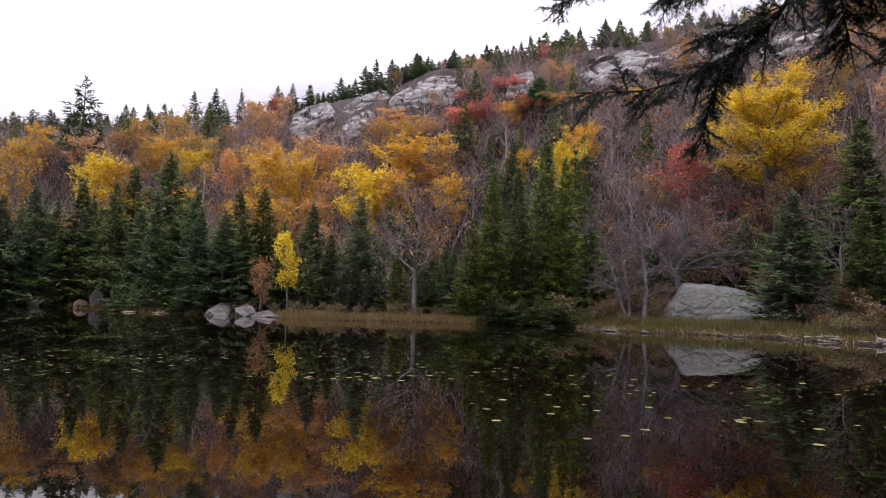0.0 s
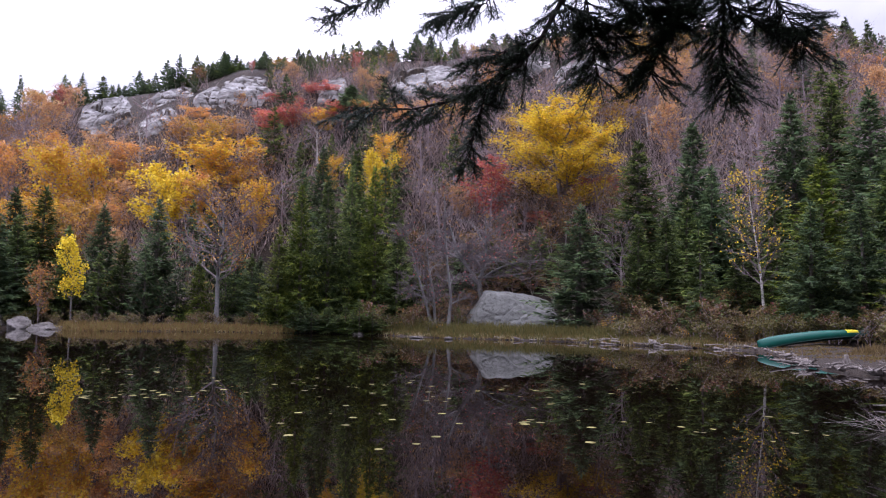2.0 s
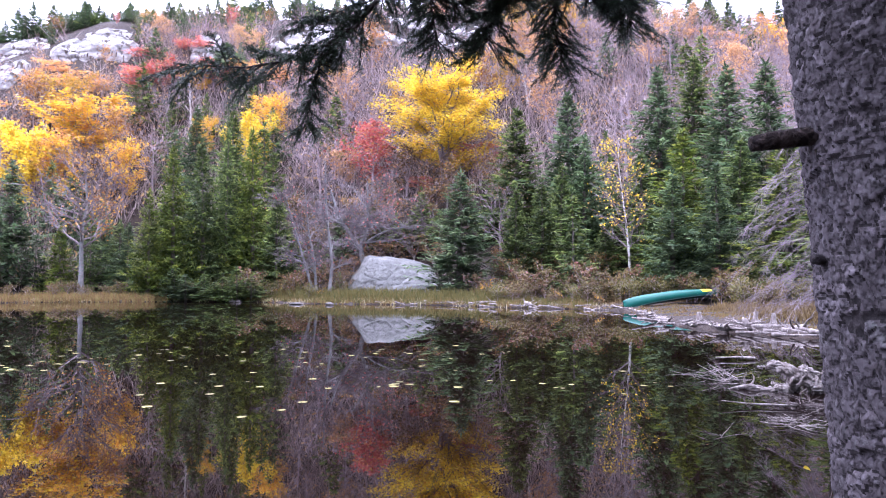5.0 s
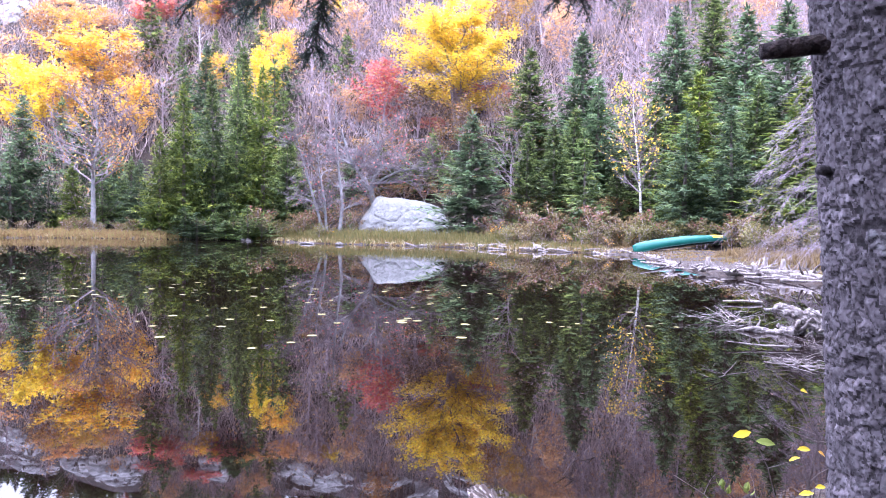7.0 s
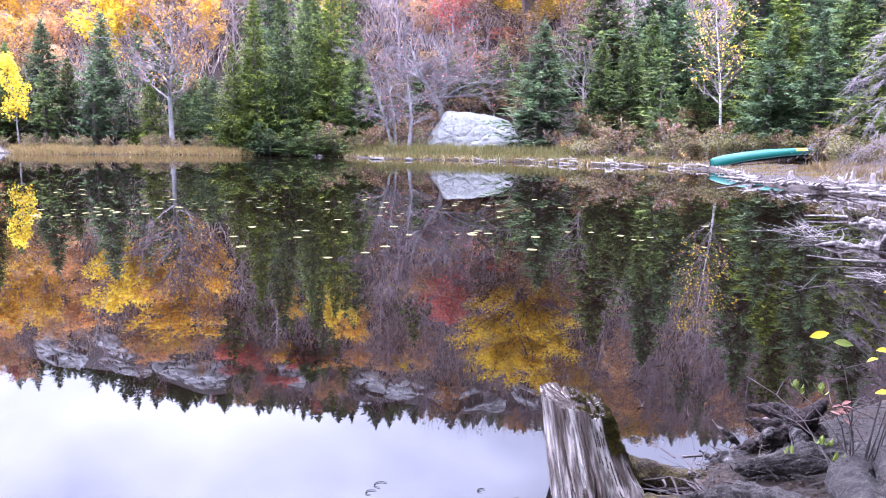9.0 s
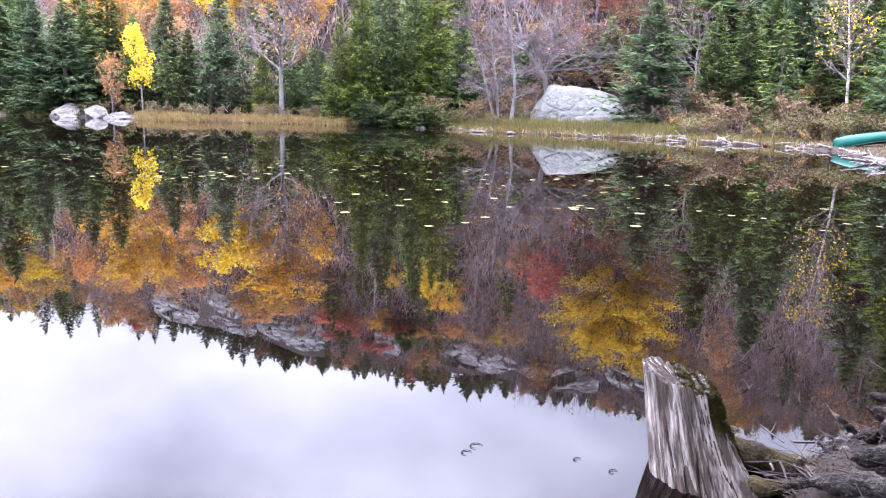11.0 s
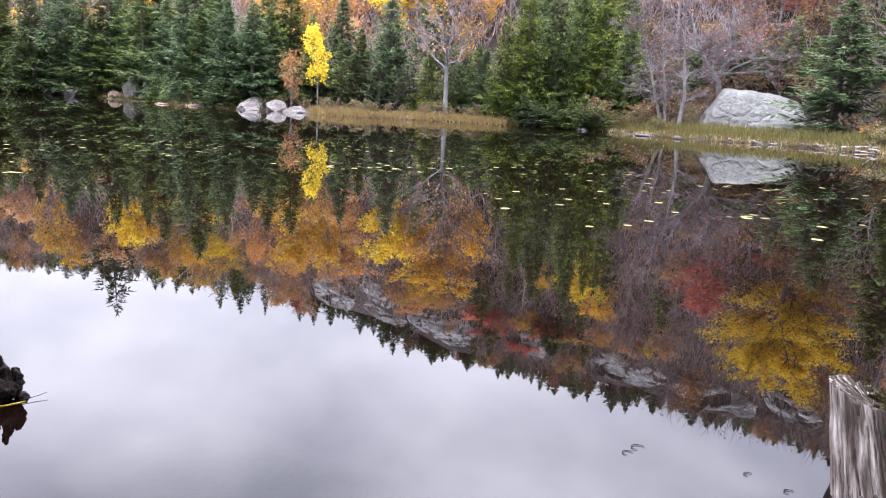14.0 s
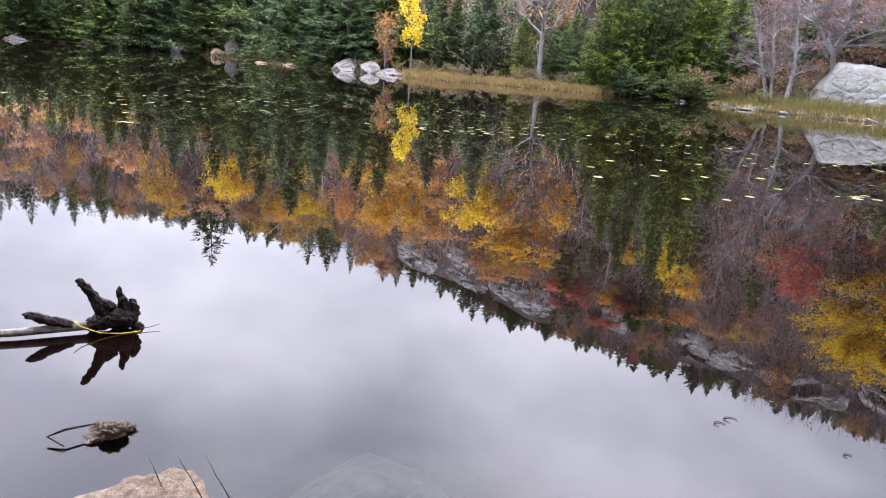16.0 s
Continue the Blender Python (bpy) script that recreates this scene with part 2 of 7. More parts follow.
STRIP = surface("yellow_strap", (0.6, 0.48, 0.03), (0.7, 0.55, 0.06), 20.0, rough=0.5, bump=0.0)
PAD = foliage("lily_pad", (0.075, 0.08, 0.02), (0.14, 0.125, 0.035), (0.2, 0.17, 0.07), 0.05, 0.5, 0.8)
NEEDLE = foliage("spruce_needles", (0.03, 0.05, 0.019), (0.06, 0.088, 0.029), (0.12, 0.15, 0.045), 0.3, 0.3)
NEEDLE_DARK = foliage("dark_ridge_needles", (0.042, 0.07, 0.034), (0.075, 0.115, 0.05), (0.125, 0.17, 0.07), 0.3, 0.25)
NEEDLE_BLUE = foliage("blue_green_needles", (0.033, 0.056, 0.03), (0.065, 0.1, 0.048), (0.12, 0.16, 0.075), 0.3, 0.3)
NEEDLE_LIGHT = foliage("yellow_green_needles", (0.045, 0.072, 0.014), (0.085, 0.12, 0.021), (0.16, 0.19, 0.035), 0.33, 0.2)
# Paler outer tips over darker inner needles: crown light and shade put into colour.
LIT_TIPS = {"spruce_needles": foliage("spruce_lit_tips", (0.075, 0.12, 0.032), (0.13, 0.18, 0.048), (0.23, 0.27, 0.07), 0.35, 0.3),
          "blue_green_needles": foliage("blue_green_lit_tips", (0.075, 0.125, 0.06), (0.125, 0.185, 0.085), (0.2, 0.26, 0.115), 0.34, 0.3),
          "yellow_green_needles": foliage("yellow_green_lit_tips", (0.1, 0.15, 0.022), (0.18, 0.23, 0.034), (0.3, 0.32, 0.055), 0.36, 0.2)}
# Near boughs look black when backlit: that shade is put into the needle colour.
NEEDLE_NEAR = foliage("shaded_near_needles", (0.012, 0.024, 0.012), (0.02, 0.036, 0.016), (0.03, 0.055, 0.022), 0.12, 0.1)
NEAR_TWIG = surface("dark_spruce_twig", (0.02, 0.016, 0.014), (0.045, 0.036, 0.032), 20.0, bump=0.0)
LEAF_BROWN = foliage("brown_shrub_leaves", (0.07, 0.046, 0.022), (0.115, 0.08, 0.034), (0.165, 0.12, 0.048), 0.3, 0.3)
LEAF_YELLOW = foliage("yellow_leaves", (0.52, 0.36, 0.02), (0.68, 0.49, 0.03), (0.82, 0.64, 0.05), 0.35, 0.1)
LEAF_OCHRE = foliage("ochre_leaves", (0.34, 0.2, 0.05), (0.46, 0.29, 0.06), (0.55, 0.38, 0.08), 0.38, 0.2)
LEAF_PEACH = foliage("peach_leaves", (0.36, 0.2, 0.11), (0.5, 0.3, 0.15), (0.58, 0.4, 0.2), 0.38, 0.2)
LEAF_GOLD = foliage("golden_orange_leaves", (0.5, 0.24, 0.035), (0.64, 0.35, 0.045), (0.74, 0.46, 0.07), 0.42, 0.15)
LEAF_LEMON = foliage("lemon_leaves", (0.6, 0.45, 0.015), (0.72, 0.56, 0.03), (0.82, 0.68, 0.06), 0.35, 0.06)
LEAF_ORANGE = foliage("orange_leaves", (0.48, 0.22, 0.08), (0.6, 0.3, 0.11), (0.68, 0.4, 0.16), 0.4, 0.15)
LEAF_RED = foliage("red_leaves", (0.38, 0.075, 0.07), (0.5, 0.13, 0.115), (0.58, 0.23, 0.18), 0.4, 0.2)
LEAF_RUST = foliage("rusty_brown_leaves", (0.22, 0.1, 0.045), (0.32, 0.16, 0.06), (0.42, 0.24, 0.08), 0.3, 0.25)
LEAF_OLIVE = foliage("olive_shrub_leaves", (0.06, 0.064, 0.02), (0.1, 0.093, 0.028), (0.15, 0.115, 0.038), 0.3, 0.3)
BRUSHWOOD = foliage("mauve_brushwood", (0.17, 0.125, 0.13), (0.32, 0.25, 0.255), (0.47, 0.38, 0.34), 0.1, 0.0)
PEACH = foliage("peach_undergrowth", (0.26, 0.15, 0.08), (0.42, 0.26, 0.12), (0.55, 0.38, 0.16), 0.35, 0.0)
LEAF_GREEN = foliage("fresh_green_leaves", (0.07, 0.12, 0.02), (0.13, 0.18, 0.035), (0.27, 0.26, 0.06), 0.3, 0.3)
LEAF_DUSKY = foliage("dusky_pink_leaves", (0.16, 0.06, 0.05), (0.24, 0.11, 0.09), (0.3, 0.18, 0.13), 0.3, 0.3)
SEDGE = foliage("autumn_sedge", (0.11, 0.068, 0.03), (0.19, 0.125, 0.05), (0.16, 0.145, 0.045), 0.25, 0.2)
STRAW = foliage("pale_straw", (0.3, 0.25, 0.14), (0.4, 0.34, 0.2), (0.48, 0.42, 0.27), 0.2, 0.1)


# ---- mesh helpers ----
class Soup:
    """Vertices and faces gathered into one mesh, with a material number for each face."""

    def __init__(self):
        self.v, self.f, self.m = [], [], []

    def add(self, pts, faces, mat=0):
        k = len(self.v)
        self.v.extend(pts)
        self.f.extend([tuple(i + k for i in q) for q in faces])
        self.m.extend([mat] * len(faces))

    def tube(self, path, radii, sides=5, mat=0, cap=True):
        rings, n = [], len(path)
        path = [Vector(p) for p in path]
        ref = Vector((0.31, 0.52, 0.8)).normalized()
        for i, p in enumerate(path):
            d = (path[min(i + 1, n - 1)] - path[max(i - 1, 0)])
            d = d.normalized() if d.length > 1e-9 else Vector((0, 0, 1))
            a = d.cross(ref)
            a = a.normalized() if a.length > 1e-3 else d.orthogonal().normalized()
            b = d.cross(a)
            rings.append([tuple(p + radii[i] * (math.cos(s) * a + math.sin(s) * b)) for s in (2 * math.pi * j / sides for j in range(sides))])
        pts = [q for r in rings for q in r]
        faces = [(i * sides + j, i * sides + (j + 1) % sides, (i + 1) * sides + (j + 1) % sides, (i + 1) * sides + j) for i in range(n - 1) for j in range(sides)]
        if cap:
            faces += [tuple(range(sides))[::-1], tuple((n - 1) * sides + j for j in range(sides))]
        self.add(pts, faces, mat)

    def mesh(self, name, *mats, smooth=False):
        me = bpy.data.meshes.new(name)
        me.from_pydata([tuple(p) for p in self.v], [], self.f)
        for k in mats:
            me.materials.append(k)
        me.polygons.foreach_set("material_index", [min(k, len(mats) - 1) for k in self.m])
        if smooth:
            me.polygons.foreach_set("use_smooth", [True] * len(self.f))
        me.update()
        return me


def part(name, me, parent, label="", at=None):
    ob = new(name, me)
    ob.parent = parent
    if at is not None:
        ob.matrix_basis = at
    if label:
        tagged(ob, label)
    return ob


def empty(name, x, y, z, label, category, group="", kind=""):
    ob = new(name)
    ob.empty_display_size = 0.2
    ob.location = (x, y, z)
    return tagged(ob, label, category, group, kind)


def polar(az, d):
    """A place on the plan by its bearing from the viewpoint (degrees, left positive) and its distance."""
    return -d * math.sin(radians(az)), d * math.cos(radians(az))


# ---- the lie of the land ----
SHORE = np.array([(-90, 60), (-75, 74), (-60, 77), (-52, 82), (-43, 77), (-33, 68), (-24, 57), (-18, 54.5), (-13, 53), (-9, 49), (-2, 49), (4, 46.5), (8, 43.5),
                  (10, 40), (13, 37.5), (16, 34.5), (17.3, 31), (19.5, 28.2), (20.2, 25.5), (17.5, 20.5), (15.4, 17.2), (14.7, 14.6), (15.2, 12.4), (15.5, 9.5), (12, 6.2), (8.6, 4.6), (6, 3.6), (4, 2.9), (2.9, 2.6),
                  (2.2, 2.42), (1.78, 2.3), (1.55, 2.05), (1.3, 1.8), (1.0, 1.62), (0.3, 1.58), (-0.5, 1.5), (-1.2, 1.25), (-3, 0.5), (-8, -3), (-25, -10), (-60, 0), (-95, 30)], float)
AZ = np.array([-180, -100, -75, -60, -50, -40, -30, -20, -12, -5, 1, 6, 12, 16, 22, 28, 32, 45, 60, 90, 180], float)
RIDGE_D = np.array([150, 110, 90, 90, 92, 96, 98, 100, 102, 102, 102, 104, 108, 115, 125, 135, 140, 150, 150, 150, 150], float)
RIDGE_Z = np.array([3, 6, 20, 23, 26, 33.8, 37, 37.4, 36.3, 34.8, 33.6, 31.0, 27.8, 26.4, 26.5, 29, 27.5, 22, 16, 5, 3], float)
SHORE_AZ = np.array([-180, -75, -60, -50, -44, -38, -31, -24, -19, -13, -9, -5, 0, 6, 12, 17, 21, 25, 30, 36, 45, 90, 180], float)
SHORE_D = np.array([2, 6, 20, 27, 31.5, 34, 34, 38, 39, 41, 44, 46, 49, 49, 53, 56, 62, 75, 88, 95, 97, 100, 100], float)


def shore_distance(x, y):
    """Metres from the waterline, positive on land."""
    x, y = np.asarray(x, float), np.asarray(y, float)
    best, inside = np.full(x.shape, 1e9), np.zeros(x.shape, bool)
    for a, b in zip(SHORE, np.roll(SHORE, -1, 0)):
        e = b - a
        t = np.clip(((x - a[0]) * e[0] + (y - a[1]) * e[1]) / (e @ e), 0, 1)
        best = np.minimum(best, np.hypot(x - a[0] - t * e[0], y - a[1] - t * e[1]))
        cross = ((a[1] > y) != (b[1] > y)) & (x < (b[0] - a[0]) * (y - a[1]) / (b[1] - a[1] + 1e-12) + a[0])
        inside ^= cross
    return np.where(inside, -best, best)


def ground_height(x, y):
    x, y = np.asarray(x, float), np.asarray(y, float)
    s = shore_distance(x, y)
    d, az = np.hypot(x, y), np.degrees(np.arctan2(-x, y))
    rd, rz, sd = np.interp(az, AZ, RIDGE_D), np.interp(az, AZ, RIDGE_Z), np.interp(az, SHORE_AZ, SHORE_D)
    u = np.clip((d - sd - 7) / (rd - sd - 7), 0, 1)
    hill = rz * (0.3 * u + 0.7 * u * u * (3 - 2 * u)) - np.clip(d - rd, 0, None) * 0.06 + 0.0 * d
    hill = np.maximum(hill, -3)
    bumps = 0.5 * np.sin(x * 0.31 + 1.3) * np.sin(y * 0.27) * np.clip(u * 6, 0, 1) + 0.07 * np.sin(x * 1.9) * np.sin(y * 1.7 + 0.6) * np.clip(s / 3, 0, 1)
    bank = np.where(d < 7, 0.1 + 0.4 * (1 - np.exp(-np.clip(s, 0, None) / 1.8)), 0.07 + 0.26 * (1 - np.exp(-np.clip(s, 0, None) / 2.6)))
    edge = np.clip(s / 0.25 + 0.5, 0, 1)
    bed = np.clip(s * 0.35, -1.6, 0) - 0.1
    return np.where(s > -0.125, bed * (1 - edge) + (bank + hill + bumps) * edge, bed)


def gz(x, y):
    return float(ground_height(np.array([x]), np.array([y]))[0])


na = 400
radii = np.concatenate([np.linspace(0.0, 4, 34)[1:], np.geomspace(4.15, 160, 110), np.geomspace(170, 3500, 12)])
ang = np.linspace(0, 2 * np.pi, na, endpoint=False)
gx, gy = np.outer(radii, -np.sin(ang)), np.outer(radii, np.cos(ang))
gh = ground_height(gx.ravel(), gy.ravel())
verts = [(0, 0, gz(0, 0))] + list(zip(gx.ravel(), gy.ravel(), gh))
nr = len(radii)
faces = [(0, 1 + j, 1 + (j + 1) % na) for j in range(na)]
faces += [(1 + i * na + j, 1 + (i + 1) * na + j, 1 + (i + 1) * na + (j + 1) % na, 1 + i * na + (j + 1) % na) for i in range(nr - 1) for j in range(na)]
me = bpy.data.meshes.new("ground")
me.from_pydata(verts, [], faces)
me.materials.append(SOIL)
me.materials.append(MUD)
hz = np.concatenate([[0.3], gh])
me.polygons.foreach_set("material_index", [1 if max(hz[i] for i in f) < -0.02 else 0 for f in faces])
me.polygons.foreach_set("use_smooth", [True] * len(faces))
tagged(new("ground", me), "brown leaf-littered wooded ground rising from the pond to a rocky ridge", "ground", kind="structure")

me = bpy.data.meshes.new("water")
me.from_pydata([(-100, -15, 0), (26, -15, 0), (26, 90, 0), (-100, 90, 0)], [], [(0, 1, 2, 3)])
me.materials.append(WATER)
water = tagged(new("water", me), "still dark pond water mirroring the autumn hillside", "water", kind="structure")
water.visible_shadow = False

# ---- trees: one function for each kind ----
def fir_meshes(seed, needles, h=10.0, r=2.0, per=7, gap=0.3, fine=5, bare=0.05, ragged=0.25, dead_low=0.0, bulk=1.0):
    """A spruce or fir: tapered trunk, and a crown of whorled drooping boughs with sprays of needles."""
    rnd = random.Random(seed)
    wood, crown = Soup(), Soup()
    lean = (rnd.uniform(-0.15, 0.15), rnd.uniform(-0.15, 0.15))
    axis = lambda z: Vector((lean[0] * (z / h) ** 2, lean[1] * (z / h) ** 2, z))
    wood.tube([axis(h * k / 6) for k in range(7)], [0.016 * h * (1 - k / 6.3) for k in range(7)], 7)
    z = bare * h
    while z < h * 0.985:
        q = z / h
        length = r * (1 - q) ** 0.95 * min(1.0, 0.6 + q * 3.0)
        n = max(3, int(per * (0.55 + 0.6 * (1 - q))))
        turn = rnd.uniform(0, 6.28)
        for k in range(n):
            a = turn + 6.283 * k / n + rnd.uniform(-0.35, 0.35)
            ln = length * (1 - ragged + 2.1 * ragged * rnd.random() ** 1.2)
            if ln < 0.06:
                continue
            slope = -0.3 + 0.75 * q + rnd.uniform(-0.16, 0.16)
            out, side = Vector((math.cos(a), math.sin(a), 0)), Vector((-math.sin(a), math.cos(a), 0))
            base = axis(z + rnd.uniform(-gap, gap) * 0.5)
            at = lambda s: base + out * (ln * s) + Vector((0, 0, ln * (slope * s + 0.22 * s * s)))
            is_dead = rnd.random() < dead_low * (1 - q) ** 2
            wood.add([base + side * 0.014, base - side * 0.014, at(0.9)], [(0, 1, 2)])
            if is_dead:
                continue
            m = max(3, int(fine * (0.5 + ln / r)))
            for j in range(m):
                s = 0.16 + 0.84 * (j + rnd.random() * 0.7) / m
                p = at(s)
                tl = (0.19 + 0.27 * ln * (1.05 - s)) * rnd.uniform(0.6, 1.3) * bulk
                for sg in (-1, 1, 0) if j % 2 else (-1, 1):
                    d = (out * rnd.uniform(0.3, 0.9) + side * (sg + 0.3 * rnd.uniform(-1, 1)) * rnd.uniform(0.6, 1.0) + Vector((0, 0, rnd.uniform(-0.75, 0.45) if sg else rnd.choice((-0.9, 0.6))))).normalized()
                    w = (d.cross(Vector((rnd.uniform(-0.9, 0.9), rnd.uniform(-0.9, 0.9), 1)))).normalized() * tl * rnd.uniform(0.09, 0.16) * bulk
                    mid = p + d * tl * 0.45
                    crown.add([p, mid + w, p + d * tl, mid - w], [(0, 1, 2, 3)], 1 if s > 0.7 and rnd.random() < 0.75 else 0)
            tip = at(1.0)
            tl = (0.26 + 0.2 * ln) * bulk
            w = side * tl * 0.2 * bulk
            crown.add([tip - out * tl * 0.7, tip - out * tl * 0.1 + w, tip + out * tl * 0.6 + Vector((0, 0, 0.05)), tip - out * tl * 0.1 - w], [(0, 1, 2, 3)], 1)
        z += gap * rnd.uniform(0.75, 1.25) * (1.05 - 0.45 * q)
    for k in range(6):
        a, zz = k * 1.1, h * (0.955 + 0.012 * (k % 3))
        d = Vector((math.cos(a) * 0.45, math.sin(a) * 0.45, 1)).normalized()
        p = axis(zz)
        w = Vector((-math.sin(a), math.cos(a), 0)) * 0.05
        crown.add([p, p + d * 0.2 + w, p + d * 0.5, p + d * 0.2 - w], [(0, 1, 2, 3)])
    return wood.mesh("fir_trunk", FIR_BARK), crown.mesh("fir_crown", needles, LIT_TIPS.get(needles.name, needles))


def broad_skeleton(seed, h, r, base, limbs, subs, twigs, up, stems=1, trunk_r=0.0, twig_w=0.012, spread=0.16):
    """Trunk, limbs and twigs of a broad-leaved tree as one mesh's faces, and the twigs' ends."""
    rnd = random.Random(seed)
    wood, tips = Soup(), []
    tr = trunk_r or 0.013 * h
    for st in range(stems):
        fan = 0.0 if stems == 1 else spread
        ang0 = 6.283 * st / stems + rnd.uniform(-0.4, 0.4)
        lx, ly = math.cos(ang0) * fan * h + rnd.uniform(-0.05, 0.05) * h, math.sin(ang0) * fan * h + rnd.uniform(-0.05, 0.05) * h
        wob = [(rnd.uniform(-0.022, 0.022) * h, rnd.uniform(-0.022, 0.022) * h) for _ in range(7)]
        axis = lambda q: Vector((lx * q ** 1.3 + wob[int(q * 6)][0] * q, ly * q ** 1.3 + wob[int(q * 6)][1] * q, q * h * 0.93))
        rad = lambda q: tr / math.sqrt(stems) * (1 - 0.9 * q) * (1.25 if q < 0.02 else 1)
        wood.tube([axis(k / 6) for k in range(7)], [rad(k / 6) for k in range(7)], 7)
        for k in range(limbs // stems):
            q = base + (0.96 - base) * (k + rnd.random() * 0.7) / (limbs // stems)
            a = k * 2.4 + rnd.uniform(-0.5, 0.5)
            belly = math.sin(math.pi * min(1, 0.25 + 0.75 * (q - base) / (1 - base))) ** 0.6
            ln = r * belly * rnd.uniform(0.5, 1.2)
            o = Vector((math.cos(a), math.sin(a), up + rnd.uniform(-0.15, 0.3))).normalized()
            p0 = axis(q)
            pts = [p0 + o * ln * s + Vector((0, 0, ln * 0.22 * s * s)) + Vector((rnd.uniform(-1, 1), rnd.uniform(-1, 1), rnd.uniform(-1, 1))) * 0.085 * ln * (s > 0) for s in (0, 0.33, 0.66, 1)]
            lr = rad(q) * 0.55 + 0.008
            wood.tube(pts, [lr, lr * 0.7, lr * 0.42, 0.006], 4, 1, cap=False)
            for j in range(subs):
                s = 0.25 + 0.75 * (j + rnd.random()) / subs
                i0 = min(2, int(s * 3))
                p1 = pts[i0].lerp(pts[i0 + 1], s * 3 - i0)
                d = (o + Vector((rnd.uniform(-1, 1), rnd.uniform(-1, 1), rnd.uniform(-0.35, 0.9))) * 0.85).normalized()
                l2 = ln * rnd.uniform(0.28, 0.5) * (1.15 - 0.5 * s)
                e1 = p1 + d * l2
                wood.tube([p1, p1 + d * l2 * 0.5 + Vector((0, 0, 0.03 * l2)), e1], [lr * 0.34 + 0.003, lr * 0.2 + 0.003, 0.004], 3, 1, cap=False)
                for i in range(twigs):
                    s2 = rnd.uniform(0.25, 1)
                    p2 = p1.lerp(e1, s2)
                    d2 = (d + Vector((rnd.uniform(-1, 1), rnd.uniform(-1, 1), rnd.uniform(-0.4, 0.9))) * 0.8).normalized()
                    e2 = p2 + d2 * l2 * rnd.uniform(0.35, 0.8)
                    w = d2.cross(Vector((rnd.uniform(-1, 1), rnd.uniform(-1, 1), rnd.uniform(-1, 1)))).normalized() * twig_w
                    wood.add([p2 - w, p2 + w, e2], [(0, 1, 2)], 1)
                    tips.append((p2, e2))
    return wood, tips


def leaf_mesh(seed, tips, per_tip, size, spread, mats, share=(1.0,), keep=None, far=False):
    rnd = random.Random(seed)
    s = Soup()
    for a, b in tips:
        if keep and not keep(a, rnd):
            continue
        for _ in range(per_tip):
            p = a.lerp(b, rnd.uniform(-0.5, 1.15)) + Vector((rnd.gauss(0, spread), rnd.gauss(0, spread), rnd.gauss(0, spread)))
            d = Vector((rnd.uniform(-1, 1), rnd.uniform(-1, 1), rnd.uniform(-0.8, 0.5))).normalized()
            w = d.cross(Vector((rnd.uniform(-1, 1), rnd.uniform(-1, 1), rnd.uniform(-1, 1))))
            w = w.normalized() if w.length > 1e-3 else d.orthogonal()
            k = size * rnd.uniform(0.6, 1.3)
            mat, x = 0, rnd.random()
            while mat < len(share) - 1 and x > share[mat]:
                x -= share[mat]
                mat += 1
            if far:
                s.add([p - w * k * 0.4, p + w * k * 0.4, p + d * k], [(0, 1, 2)], mat)
            else:
                s.add([p, p + d * k * 0.5 + w * k * 0.36, p + d * k, p + d * k * 0.5 - w * k * 0.36], [(0, 1, 2, 3)], mat)
    return s.mesh("leaves", *mats)


def tree(name, wood, crown, label, group, x=0, y=0, z=-50, crown_name="crown", category="tree"):
    root = empty(name, x, y, z, label, category, group)
    part("trunk", wood, root)
    if crown:
        part(crown_name, crown, root)
    return root


PLANTED = []
SKYLINE_AZ = np.array([-52, -47, -43, -36, -30, -24, -19, -15.5, -12.7, -10.2, -6.9, -4, -0.8, 2.2, 5.5, 8.2, 13.4, 17.6, 22.3, 30.5, 44], float)
SKYLINE = np.array([0.333, 0.352, 0.372, 0.39, 0.403, 0.398, 0.39, 0.387, 0.389, 0.377, 0.37, 0.363, 0.35, 0.343, 0.33, 0.302, 0.281, 0.27, 0.241, 0.217, 0.2], float)


def skyline_top(az, d):
    """The height that the tallest ridge trees reach at a bearing and distance."""
    return 1.45 + float(np.interp(az, SKYLINE_AZ, SKYLINE)) * d


def plant(proto, az, d, top, width, size=(10.0, 4.0), label="", sink=0.08):
    """Sets a copy of a tree on the ground at a bearing and distance, its top at a height above the water."""
    x, y = polar(az, d)
    z = gz(x, y) - sink
    k, w = max(0.15, (top - z) / size[0]), width / size[1]
    m = pose(x, y, z, 0, 0, (az * 77 + d * 31) % 360) @ Matrix.Diagonal((w, w, k, 1))
    PLANTED.append((x, y, width * 0.3))
    t = copy_thing(proto, m)
    if label:
        tagged(t, label)
    return t


FIR = []
for sd, nd, lab in ((1, NEEDLE, "dark green spruce with dense drooping boughs"), (2, NEEDLE, "dark green fir with a pointed crown"), (3, NEEDLE_BLUE, "blue-green fir with layered boughs"),
                    (4, NEEDLE_BLUE, "blue-green spruce with a ragged crown"), (5, NEEDLE_LIGHT, "fir with yellow-green outer boughs"), (6, NEEDLE, "thin spruce with dead lower boughs")):
    FIR.append(tree("fir_tree", *fir_meshes(sd, nd, dead_low=0.9 if sd == 6 else 0.25, ragged=0.5 if sd in (4, 6) else 0.42, per=8, gap=0.29, fine=11), lab, "waterside conifers"))
SMALL_FIR = []
for sd, nd, lab in ((11, NEEDLE, "small dark spruce on the rocky ridge"), (12, NEEDLE_BLUE, "small blue-green fir on the hillside"), (13, NEEDLE, "stunted ragged ridge spruce")):
    SMALL_FIR.append(tree("hill_fir" if sd == 12 else "ridge_spruce", *fir_meshes(sd, nd, h=6.0, r=1.55, per=6, gap=0.38, fine=4, ragged=0.42, bulk=1.3), lab, "hillside conifers"))
